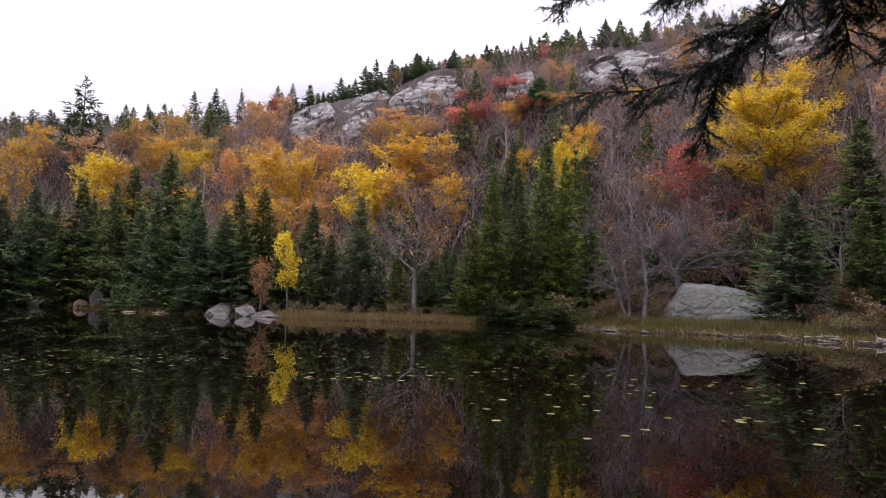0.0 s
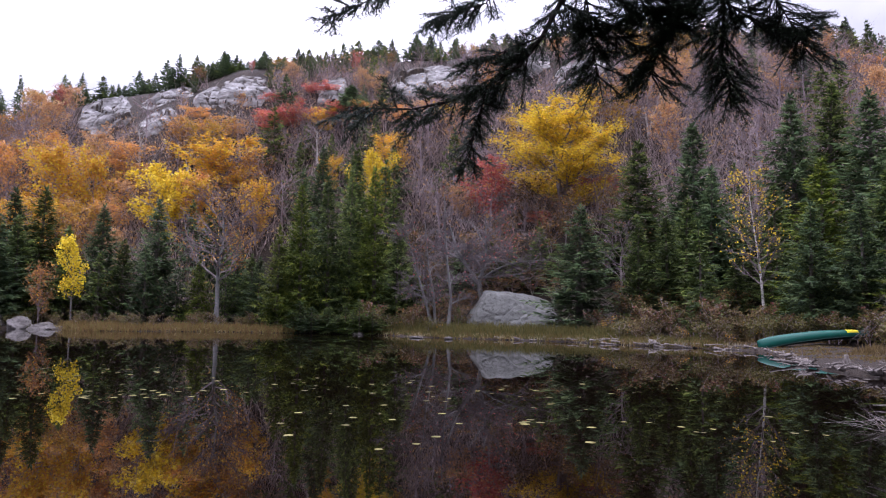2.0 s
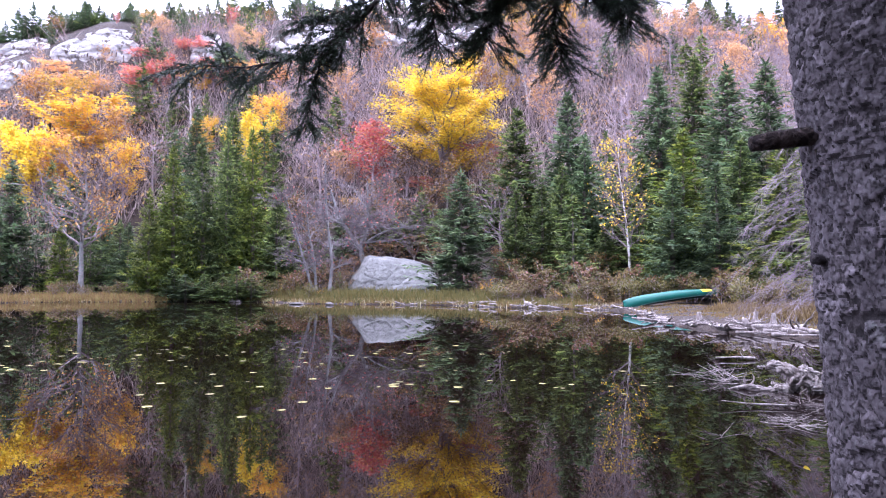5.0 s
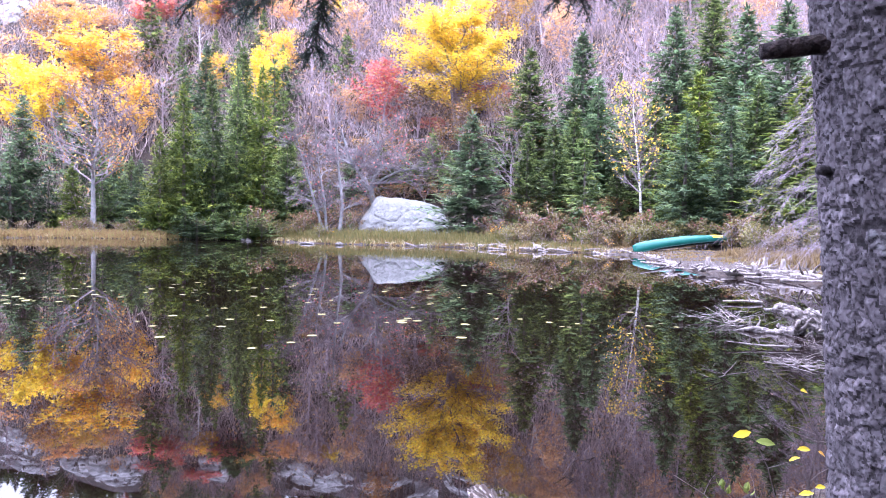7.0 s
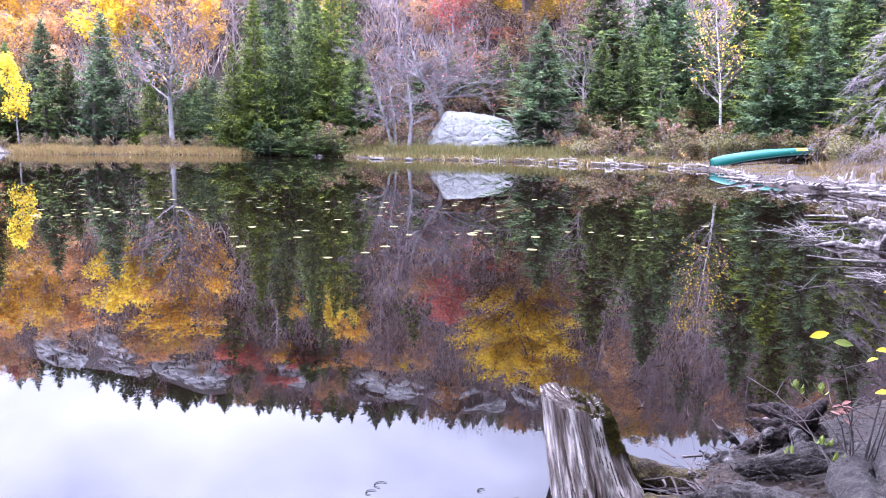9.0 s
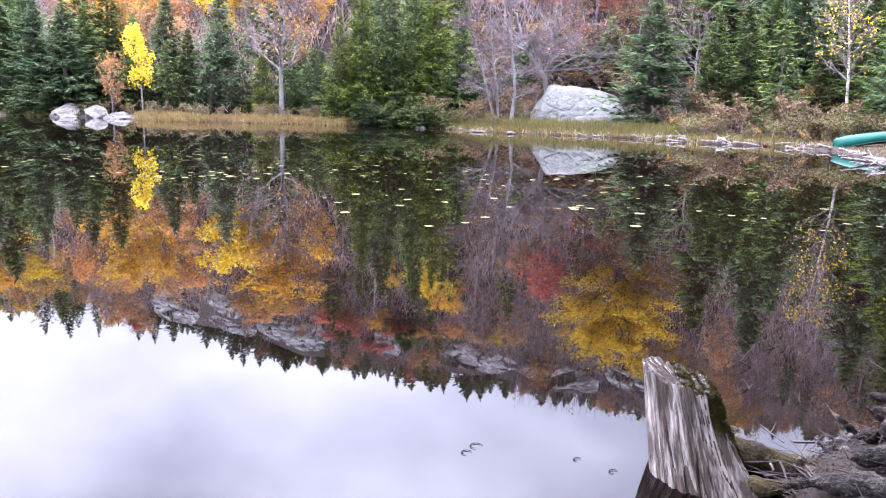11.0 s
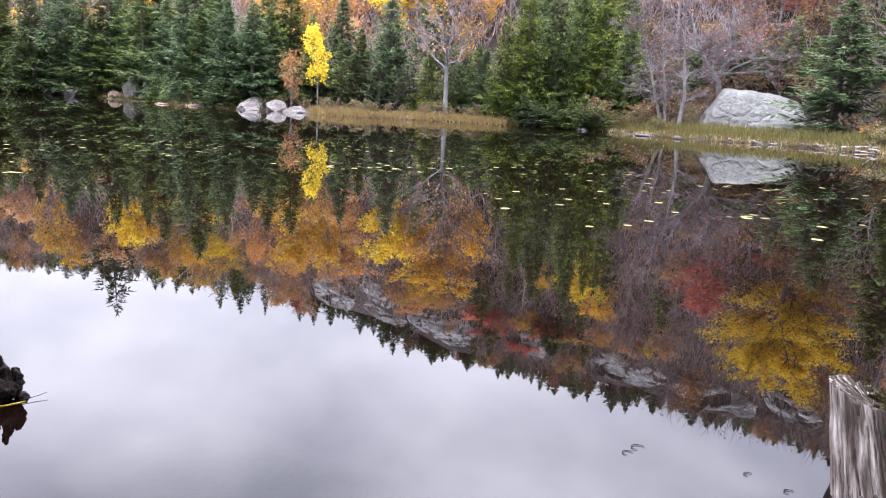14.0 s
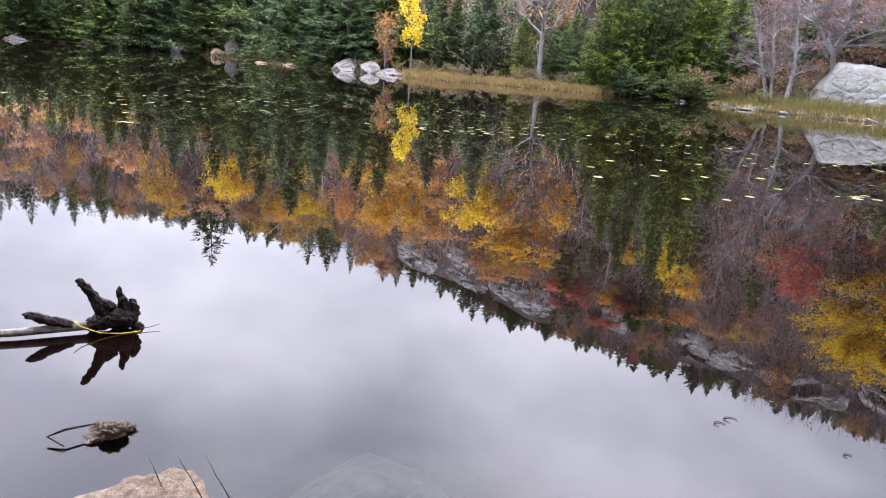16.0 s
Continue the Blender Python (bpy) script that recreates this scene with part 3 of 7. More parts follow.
OLD_SPRUCE = tree("spruce_tree", *fir_meshes(21, NEEDLE_DARK, h=8.0, r=2.4, per=6, gap=0.5, fine=6, bare=0.2, ragged=0.5, bulk=1.3), "tall old spruce standing above the ridge", "hillside conifers")
PINE = tree("ridge_pine", *fir_meshes(22, NEEDLE_DARK, h=6.0, r=2.3, per=5, gap=0.42, fine=5, bare=0.15, ragged=0.5, bulk=1.35), "broad dark ridge pine", "hillside conifers")

RIDGE_FIR = []
for sd, nd in ((24, NEEDLE_DARK), (25, NEEDLE), (26, NEEDLE), (27, NEEDLE_DARK)):
    RIDGE_FIR.append(tree({24: "ridge_fir", 25: "ridge_spruce", 26: "ridge_spruce", 27: "ridge_pine"}[sd], *fir_meshes(sd, nd, h=6.0, r=1.45 if sd != 27 else 2.0, per=7, gap=0.38, fine=4, ragged=0.42, bare=0.04, bulk=1.4), "dark ridge-top fir against the sky", "ridge conifers"))

BARE = []
for sd, lm in ((31, 16), (32, 18), (33, 14), (34, 16)):
    w, tips = broad_skeleton(sd, 8.0, 2.4, 0.15, lm, 5, 9, 1.0, stems=2 if sd == 33 else 1, twig_w=0.022)
    lv = leaf_mesh(sd, tips, 1, 0.13, 0.1, [LEAF_RUST], keep=lambda p, q: q.random() < 0.12)
    BARE.append(tree("bare_tree", w.mesh("bare_wood", DULL_BARK), lv, "nearly leafless tree with mauve-grey twigs", "hillside broad-leaved trees", crown_name="leaves"))
LEAFY = {}
for key, mats, share, lab in (("yellow", [LEAF_YELLOW], (1.0,), "tree with bright yellow autumn leaves"), ("gold", [LEAF_GOLD, LEAF_YELLOW], (0.75, 0.25), "tree with golden-orange autumn leaves"),
                              ("orange", [LEAF_ORANGE, LEAF_GOLD], (0.8, 0.2), "tree with thin orange autumn leaves"), ("ochre", [LEAF_OCHRE, LEAF_GOLD], (0.8, 0.2), "tree with dull ochre autumn leaves"), ("peach", [LEAF_PEACH, LEAF_ORANGE], (0.8, 0.2), "tree with thin pale orange leaves"), ("red", [LEAF_RED, LEAF_ORANGE], (0.85, 0.15), "maple with red autumn leaves"),
                              ("rust", [LEAF_RUST, LEAF_GOLD], (0.9, 0.1), "tree with sparse rusty leaves"), ("scrub", [LEAF_BROWN, LEAF_RUST], (0.75, 0.25), "low scrub with thin brown leaves")):
    for v in range(2):
        w, tips = broad_skeleton(50 + v * 7 + len(key), 8.0, 2.9, 0.16, 18, 5, 3, 1.0, stems=1 + v, trunk_r=0.09, twig_w=0.018)
        n = {"rust": 5, "scrub": 5, "orange": 7, "peach": 7, "red": 9, "ochre": 8}.get(key, 12)
        lv = leaf_mesh(70 + v, tips, n, 0.22, 0.22, mats, share, far=True)
        LEAFY[key, v] = tree("autumn_tree", w.mesh("autumn_wood", DULL_BARK), lv, lab, "hillside broad-leaved trees")

# conifers along the far waterline
T = plant
for k, az, d, top, w in ((0, 33.5, 96, 12, 5), (1, 31.0, 90, 11.6, 4.6), (3, 29.1, 88, 12.8, 5.2), (0, 26.4, 84, 13.2, 5.8), (5, 24.5, 79, 11.2, 4), (1, 23.1, 79, 14.2, 5.6), (0, 20.8, 74, 15.0, 6.4)):
    T(FIR[k], az, d, top, w * 1.6)
for k, az, d, top, w in ((0, 18.7, 66, 7.6, 3.4), (1, 16.8, 63, 7.4, 3.6), (3, 15.5, 66, 10.7, 4.8), (0, 14.0, 66, 11.1, 5.0), (1, 12.4, 61, 7.4, 2.8), (2, 10.2, 62, 9.4, 4.4), (3, 6.5, 60, 9.8, 4.4),
                         (4, 3.5, 56, 4.9, 2.6), (0, -0.3, 57, 5.6, 3.0)):
    T(FIR[k], az, d, top, w * 1.3)
for k, az, d, top, w in ((4, -3.9, 50.5, 10.0, 4.0), (0, -6.0, 51.5, 11.0, 4.0), (4, -9.6, 52, 11.7, 4.2), (1, -7.6, 52.5, 11.8, 3.6), (0, -8.0, 60, 15.2, 4.8), (4, -2.2, 50, 7.1, 3.0), (2, -7.5, 82, 27.1, 6.0), (2, -5.4, 66, 16.4, 4.6),
                         (0, -11.4, 50, 7.6, 3.6), (5, -21.8, 53, 6.0, 3.4), (5, -19.2, 54, 5.6, 3.0), (1, -17.0, 57, 7.0, 3.6)):
    T(FIR[k], az, d, top, w * 1.1)
for k, az, d, top, w in ((2, -25.6, 44, 7.9, 4.9), (1, -30.1, 52, 13.7, 5.2), (3, -34.1, 50, 14.1, 5.2), (0, -32.1, 43, 7.2, 3.2), (2, -35.3, 47, 10.6, 3.8), (0, -36.9, 43, 4.5, 2.4), (2, -41.0, 54, 16.6, 5.0),
                         (1, -43.3, 58, 18.3, 4.6), (2, -45.8, 52, 15.8, 5.4), (4, -42.6, 42, 9.7, 4.4), (3, -48.6, 46, 14.2, 5.4), (4, -49.7, 36, 8.0, 4.2), (0, -54, 34, 10, 5), (1, -46.4, 42, 9.0, 4.0), (5, -39.6, 46, 9.0, 4.0),
                         (0, -57, 30, 11, 5)):
    T(FIR[k], az, d, top, w * 1.3)

rnd = random.Random(15)
for i in range(90):
    az = 44 - 34 * (i + rnd.random()) / 90
    d = float(np.interp(az, SHORE_AZ, SHORE_D)) + rnd.uniform(2.0, 10.0)
    x, y = polar(az, d)
    if any((x - px) ** 2 + (y - py) ** 2 < 2.2 for px, py, pr in PLANTED) or (9.5 < az < 14.8 and d < 63):
        continue
    T(FIR[rnd.choice((0, 1, 2, 3, 5))], az, d, gz(x, y) + (rnd.uniform(6.5, 11.5) if az > 18.5 else rnd.uniform(4.5, 8.0)), rnd.uniform(4.2, 6.4))
for i in range(30):
    az = -52 + 62 * (i + rnd.random()) / 30
    d = float(np.interp(az, SHORE_AZ, SHORE_D)) + rnd.uniform(6.0, 13.0)
    x, y = polar(az, d)
    if any((x - px) ** 2 + (y - py) ** 2 < 3.5 for px, py, pr in PLANTED) or (-29 < az < -12):
        continue
    T(FIR[rnd.choice((0, 1, 3, 5))], az, d, gz(x, y) + rnd.uniform(3.5, 7.0), rnd.uniform(3.0, 4.4))

# ---- rocks and crags ----
def rock_mesh(seed, planes=20, rough=0.06, subdiv=4, cut=0.4, mat=None):
    """A boulder about 1 m in radius: a block with broken faces, weathered edges and small relief."""
    rnd = random.Random(seed)
    norm = []
    for _ in range(planes):
        n = Vector((rnd.gauss(0, 1), rnd.gauss(0, 1), rnd.gauss(0, 0.8))).normalized()
        norm.append((n, rnd.uniform(cut, cut + 0.28)))
    bm = bmesh.new()
    bmesh.ops.create_icosphere(bm, subdivisions=subdiv, radius=1)
    off = Vector((seed * 3.7, seed * 1.3, 0))
    for v in bm.verts:
        d = v.co.normalized()
        k = 1.0
        for n, c in norm:
            q = d.dot(n)
            if q > 0.05:
                k = min(k, c / q)
        k += rough * noise.fractal(d * 2.2 + off, 0.9, 2.1, 5) + 0.35 * rough * noise.noise(d * 9 + off)
        v.co = d * k
    big = [max(abs(v.co[i]) for v in bm.verts) for i in range(3)]
    for v in bm.verts:
        v.co = Vector((v.co.x / big[0], v.co.y / big[1], v.co.z / big[2]))
    me = bpy.data.meshes.new("rock")
    bm.to_mesh(me)
    bm.free()
    me.materials.append(mat or GRANITE)
    me.polygons.foreach_set("use_smooth", [True] * len(me.polygons))
    me.set_sharp_from_angle(angle=radians(24))
    return me


def rock(name, x, y, z, size, seed, label, mat=None, turn=0.0, category="rock", group="", planes=20, rough=0.06, subdiv=4, tilt=0.0):
    ob = new(name, rock_mesh(seed, planes, rough, subdiv, mat=mat))
    ob.matrix_basis = pose(x, y, z, tilt, 0, turn) @ Matrix.Diagonal((*size, 1))
    return tagged(ob, label, category, group)


def shore_at(az, off=0.0):
    """Where the waterline lies in a bearing."""
    dd = np.linspace(12, 130, 2000)
    s = shore_distance(-dd * math.sin(radians(az)), dd * math.cos(radians(az)))
    return polar(az, float(dd[int(np.argmax(s > 0))]) + off)


def on_slope(az, rise, start=50.0):
    """Where a line of sight of a given rise meets the hillside: its distance."""
    d = np.arange(start, 140, 0.25)
    x, y = -d * math.sin(radians(az)), d * math.cos(radians(az))
    hit = np.flatnonzero(ground_height(x, y) > 1.4 + rise * d)
    return float(d[hit[0]]) if len(hit) else float(np.interp(az, AZ, RIDGE_D)) - 1.0


def crag(az0, az1, low, high, seed, thick, label, cell=1.6):
    """Broken ledges of bedrock bulging out of the slope, split into blocks by deep cracks."""
    rn = np.random.RandomState(seed)
    azc = (az0 + az1) / 2
    dn, df = on_slope(azc, low), on_slope(azc, high) + 1.5
    if df - dn < 5:
        dn = df - 5
    W, D = abs(az0 - az1) * 0.01745 * (dn + df) / 2 * 1.12, (df - dn) * 1.15
    nu, nv = int(W / 0.17) + 8, int(D / 0.17) + 8
    U, V = np.meshgrid(np.linspace(-W / 2, W / 2, nu), np.linspace(-D / 2, D / 2, nv))
    n2 = lambda sc, o: np.array([noise.fractal(Vector((u * sc + o, v * sc - o, seed * 1.7)), 0.8, 2.0, 4) for u, v in zip(U.ravel(), V.ravel())]).reshape(U.shape)
    wu, wv, big = n2(0.35, 3.1), n2(0.35, 9.7), n2(0.16, 5.5)
    pu, pv = (U + wu * 0.7 + 0.35 * V) / (cell * 1.7), (V + wv * 0.7 + 0.3 * U) / cell
    f1, f2 = np.full(U.shape, 9.0), np.full(U.shape, 9.0)
    top, gu, gv, ou, ov = (np.zeros(U.shape) for _ in range(5))
    hs, gus, gvs, jus, jvs = rn.uniform(0.25, 1, (97, 97)), rn.normal(0, 0.3, (97, 97)), rn.normal(0.18, 0.3, (97, 97)), rn.uniform(0.1, 0.9, (97, 97)), rn.uniform(0.1, 0.9, (97, 97))
    for di in (-1, 0, 1):
        for dj in (-1, 0, 1):
            ci, cj = np.floor(pu).astype(int) + di, np.floor(pv).astype(int) + dj
            a, b = ci % 97, cj % 97
            qu, qv = ci + jus[a, b] - pu, cj + jvs[a, b] - pv
            d = np.hypot(qu, qv)
            near = d < f1
            f2 = np.where(near, f1, np.minimum(f2, d))
            top, gu, gv, ou, ov = (np.where(near, n, o) for n, o in ((hs[a, b], top), (gus[a, b], gu), (gvs[a, b], gv), (-qu, ou), (-qv, ov)))
            f1 = np.where(near, d, f1)
    edge = (f2 - f1) / 0.2
    rim = 1 - np.hypot(U / (W / 2), V / (D / 2)) ** 2.2 + 0.75 * big
    body = np.clip(rim / 0.35, -0.6, 1)
    up = body * thick * (0.2 + 1.1 * top) * np.clip(1.25 - 1.1 * (V / D + 0.5), 0.1, 1) + np.clip(rim, 0, 1) * (gu * ou + gv * ov) * cell * 1.6 + 0.07 * n2(1.3, 1.3) - 0.4 * np.clip(1 - edge, 0, 1) * np.clip(body, 0, 1)
    up = np.where(rim < -0.02, -1.2, up)
    cx, cy = polar(azc, (dn + df) / 2)
    ca, sa = math.cos(radians(azc)), math.sin(radians(azc))
    X, Y = U * ca - V * sa, U * sa + V * ca
    G = ground_height((X + cx).ravel(), (Y + cy).ravel()).reshape(X.shape)
    back = 0.55 * up
    X, Y = X + sa * back, Y - ca * back
    z0 = gz(cx, cy)
    verts = list(zip(X.ravel(), Y.ravel(), (G + up - z0).ravel()))
    faces, mats = [], []
    for j in range(nv - 1):
        for i in range(nu - 1):
            if max(up[j, i], up[j + 1, i], up[j, i + 1], up[j + 1, i + 1]) > -1.0:
                faces.append((j * nu + i, j * nu + i + 1, (j + 1) * nu + i + 1, (j + 1) * nu + i))
                mats.append(1 if edge[j, i] < 0.5 and top[j, i] < 0.75 else 0)
    me = bpy.data.meshes.new("crag")
    me.from_pydata(verts, [], faces)
    me.materials.append(CRAG), me.materials.append(CRAG_CRACK)
    me.polygons.foreach_set("material_index", mats)
    ob = new("rock_outcrop", me)
    ob.location = (cx, cy, z0)
    tagged(ob, label, "rock outcrop", "ridge crags")
    CRAG_SPOTS.append((azc, (dn + df) / 2, W / 2, D / 2))


CRAG_SPOTS = []
for az0, az1, low, high, seed, thick, label in ((11.9, 8.8, 0.22, 0.26, 1, 0.8, "pale grey cliff of cracked granite below the ridge"), (8.6, 4.6, 0.262, 0.278, 2, 0.5, "broken granite ledge below the ridge"), (7.9, 5.6, 0.232, 0.248, 3, 0.5, "dull lichened granite slab on the slope"),
                                                (4.4, 2.4, 0.264, 0.286, 4, 0.6, "dark cracked granite ledge below the ridge"), (2.9, -1.1, 0.268, 0.306, 5, 0.9, "bright granite cliff with deep cracks below the ridge"), (-5.0, -7.2, 0.298, 0.31, 6, 0.5, "small pale granite slab on the slope"),
                                                (-10.8, -15.9, 0.305, 0.334, 7, 0.7, "long smooth granite ledge below the ridge trees"), (-15.4, -23.0, 0.322, 0.35, 8, 0.8, "long smooth granite ledge below the ridge trees"), (-23.8, -28.0, 0.322, 0.345, 9, 0.7, "pale granite ledge stained dark below the ridge trees")):
    crag(az0, az1, low, high, seed, thick, label, 1.25 if seed < 6 else 2.0)

# prominent broad-leaved trees on the slope
S8 = (8.0, 5.2)
for key, v, az, d, top, w in (("gold", 0, 13.4, 76, 16.0, 7), ("gold", 1, 2.2, 74, 17.8, 9), ("yellow", 0, 6.4, 68, 13.8, 6.6), ("orange", 0, 8.7, 80, 18.1, 6), ("yellow", 1, 19.0, 92, 19.0, 4.6),
                              ("yellow", 0, 25.6, 100, 18.5, 6.4), ("ochre", 1, 22.7, 112, 24.2, 7.0), ("peach", 1, 26.2, 112, 23.0, 6.6), ("ochre", 0, 30.6, 110, 21.2, 7), ("red", 0, -2.2, 88, 27.1, 6.4),
                              ("red", 1, -5.2, 88, 27.5, 5), ("orange", 1, 3.8, 86, 24.0, 5)):
    plant(LEAFY[key, v], az, d, top, w, S8)
for key, v, az, d, top, w in (("gold", 0, -10.9, 72, 18.9, 4.8), ("yellow", 1, -9.5, 66, 15.8, 4.4), ("orange", 0, -43.6, 85, 28.7, 6.4), ("orange", 1, -45.9, 82, 26.8, 5), ("gold", 1, -49.8, 84, 27.9, 6.2),
                              ("yellow", 0, -14.8, 78, 24.2, 4), ("yellow", 1, -29.6, 84, 26.3, 3.8), ("orange", 1, -18.8, 84, 25.2, 4.2), ("red", 0, -22.8, 60, 9.8, 3.2), ("red", 1, -27.2, 62, 12.9, 4.2),
                              ("red", 0, -18.8, 61, 14.4, 6.0), ("rust", 0, 13.9, 57, 4.2, 2.4), ("rust", 1, 12.2, 66, 9.0, 3.4), ("red", 1, 20.6, 112, 23.8, 5.5), ("orange", 0, 4.4, 71, 14.0, 5.0), ("gold", 0, 10.9, 74, 15.2, 5.2), ("orange", 1, 16.4, 84, 17.5, 5)):
    plant(LEAFY[key, v], az, d, top, w, S8)

for key, v, az, rise, h, w in (("red", 0, -1.2, 0.262, 3.6, 6.0), ("red", 1, -4.0, 0.275, 3.4, 5.0), ("orange", 0, -8.6, 0.285, 3.4, 4.6), ("red", 0, -6.6, 0.28, 3.2, 5.0), ("orange", 1, 4.2, 0.245, 3.4, 6.0), ("orange", 0, 1.6, 0.25, 3.0, 5.0), ("orange", 0, -11.4, 0.28, 3.4, 4.6),
                               ("gold", 1, -5.4, 0.27, 3.2, 4.0), ("peach", 0, -13.6, 0.29, 3.2, 4.4), ("red", 1, -2.6, 0.268, 3.0, 4.6)):
    d = on_slope(az, rise - 0.03)
    plant(LEAFY[key, v], az, d, gz(*polar(az, d)) + h * 0.85, w, S8)

# the great yellow maple
w, tips = broad_skeleton(91, 16.0, 4.3, 0.12, 48, 8, 6, 1.2, stems=4, trunk_r=0.28, twig_w=0.018, spread=0.075)
lv = leaf_mesh(91, tips, 18, 0.15, 0.2, [LEAF_YELLOW, LEAF_GOLD], (0.9, 0.1), keep=lambda q, rn: noise.noise(q * 0.9) > -0.22 or rn.random() < 0.25)
p = tree("maple_tree", w.mesh("maple_wood", TWIG_BARK), lv, "large round-crowned maple in bright yellow leaf", "hillside broad-leaved trees")
plant(p, -24.4, 60, 18.9, 9.6, (16.0, 6.4))
bpy.data.objects.remove(p.children[0]), bpy.data.objects.remove(p.children[0]), bpy.data.objects.remove(p)

# bare grey trees on the bank beside the boulder
def arched_skeleton(seed, bearing, trunks, limbs, reach, twig_w):
    """Leaning stems, given as rightward and upward metres along a bearing, with limbs that arch outwards and hang at their ends."""
    rn = random.Random(seed)
    wood, tips = Soup(), []
    ca, sa = math.cos(radians(bearing)), math.sin(radians(bearing))

    def grow(p, d, ln, r, depth):
        pts, d = [p], d.normalized()
        for k in range(5):
            d = (d + Vector((rn.gauss(0, 0.17), rn.gauss(0, 0.17), rn.gauss(0.0, 0.15) - 0.05 * (depth < 2)))).normalized()
            pts.append(pts[-1] + d * ln / 5)
        wood.tube(pts, [max(0.004, r * (1 - 0.17 * k)) for k in range(6)], (5, 4, 3)[depth], max(0, depth - 1), cap=False)
        for _ in range((9, 8, 7)[depth]):
            q = rn.uniform(0.8, 5)
            k = min(4, int(q))
            p1, along = pts[k].lerp(pts[k + 1], q - k), (pts[k + 1] - pts[k]).normalized()
            d1 = along + Vector((rn.uniform(-1, 1), rn.uniform(-1, 1), rn.uniform(-0.6, 0.9))) * 0.85
            if depth < 2:
                grow(p1, d1, ln * rn.uniform(0.3, 0.55), r * 0.42, depth + 1)
            else:
                e = p1 + d1.normalized() * ln * rn.uniform(0.3, 0.8)
                w = d1.cross(Vector((rn.uniform(-1, 1), rn.uniform(-1, 1), rn.uniform(-1, 1)))).normalized() * twig_w
                wood.add([p1 - w, p1 + w, e], [(0, 1, 2)], 1)
                tips.append((p1, e))

    for path, r0 in trunks:
        pts = [Vector((u * ca, u * sa, v)) + Vector((rn.uniform(-0.06, 0.06), rn.uniform(-0.06, 0.06), 0)) * min(1, k) for k, (u, v) in enumerate(path)]
        n = len(pts) - 1
        wood.tube(pts, [r0 * (1.25 if k == 0 else 1 - 0.8 * k / n) for k in range(n + 1)], 8)
        for _ in range(limbs):
            q = rn.uniform(n * 0.32, n)
            k = min(n - 1, int(q))
            p = pts[k].lerp(pts[k + 1], q - k)
            a = rn.uniform(0, 6.283)
            grow(p, Vector((math.cos(a), math.sin(a), rn.uniform(0.25, 1.2))), reach * rn.uniform(0.5, 1.1), r0 * (0.5 - 0.3 * q / n), 0)
    return wood, tips


for seed, az, d, trunks, limbs, reach, chance, label in (
        (95, -18.1, 50.5, ((((0, 0), (-0.1, 1.0), (-0.32, 2.0), (-1.0, 3.0), (-1.7, 4.2), (-2.3, 6.0)), 0.24), (((-0.3, 1.9), (0.1, 3.0), (0.3, 4.4), (0.2, 6.6)), 0.15), (((-0.32, 2.0), (0.7, 2.8), (1.7, 3.3), (2.9, 3.5)), 0.11)), 9, 2.9, 0.035, "wide leafless grey maple with arching limbs and a few red leaves"),
        (96, -14.37, 45.2, ((((0, 0), (-0.28, 0.9), (-0.6, 1.9), (-1.0, 3.2), (-1.4, 4.7), (-1.9, 6.6)), 0.12), (((0.05, 0), (0.02, 1.1), (-0.05, 2.3), (-0.4, 4.2), (-0.7, 7.0)), 0.115)), 8, 2.0, 0.035, "leafless grey tree with two slender leaning stems"),
        (97, -15.4, 45.0, ((((0, 0), (0.1, 1.0), (0.15, 2.1), (-0.1, 4.2), (-0.25, 6.0), (-0.3, 8.6)), 0.13),), 9, 1.7, 0.02, "slender leafless grey tree with a slightly bent stem")):
    w, tips = arched_skeleton(seed, az, trunks, limbs, reach, 0.008)
    lv = leaf_mesh(seed, tips, 1, 0.12, 0.12, [LEAF_RED], keep=lambda q, rn: rn.random() < (chance * 1.8 if q.x > 1.0 and q.z > 4 else chance * 0.4))
    x, y = polar(az, d)
    tree("bare_tree", w.mesh("bare_wood", GREY_BARK, TWIG_BARK), lv, label, "bank trees", x, y, gz(x, y) - 0.1, "leaves")
w, tips = broad_skeleton(98, 10.2, 4.6, 0.34, 32, 8, 11, 0.4, trunk_r=0.19, twig_w=0.011)
lv = leaf_mesh(98, tips, 2, 0.15, 0.18, [LEAF_RUST, LEAF_GOLD], (0.75, 0.25), keep=lambda q, rn: rn.random() < (0.6 if q.x > 0.8 and q.z < 7 else 0.16))
x, y = polar(2.2, 54.5)
tree("maple_tree", w.mesh("pale_wood", GREY_BARK, TWIG_BARK), lv, "pale-trunked maple thinly hung with brown-orange leaves", "bank trees", x, y, gz(x, y) - 0.1)
w, tips = broad_skeleton(99, 6.6, 1.2, 0.27, 20, 4, 5, 1.0, trunk_r=0.06)
lv = leaf_mesh(99, tips, 5, 0.16, 0.12, [LEAF_LEMON])
x, y = polar(11.9, 56.5)
tree("birch_tree", w.mesh("lemon_wood", GREY_BARK), lv, "small slender tree in lemon-yellow leaf by the water", "bank trees", x, y, gz(x, y) - 0.1)
w, tips = broad_skeleton(100, 9.3, 1.9, 0.3, 36, 6, 8, 0.5, trunk_r=0.085, twig_w=0.007)
lv = leaf_mesh(100, tips, 1, 0.12, 0.1, [LEAF_OCHRE, LEAF_YELLOW], (0.5, 0.5), keep=lambda q, rn: rn.random() < (0.5 if 3.8 < q.z else 0.06))
x, y = polar(-38.9, 41)
b = tree("birch_tree", w.mesh("birch_wood", WHITE_BARK, TWIG_BARK), lv, "leaning white-barked birch with thin yellow leaves", "bank trees", x, y, gz(x, y) - 0.1)
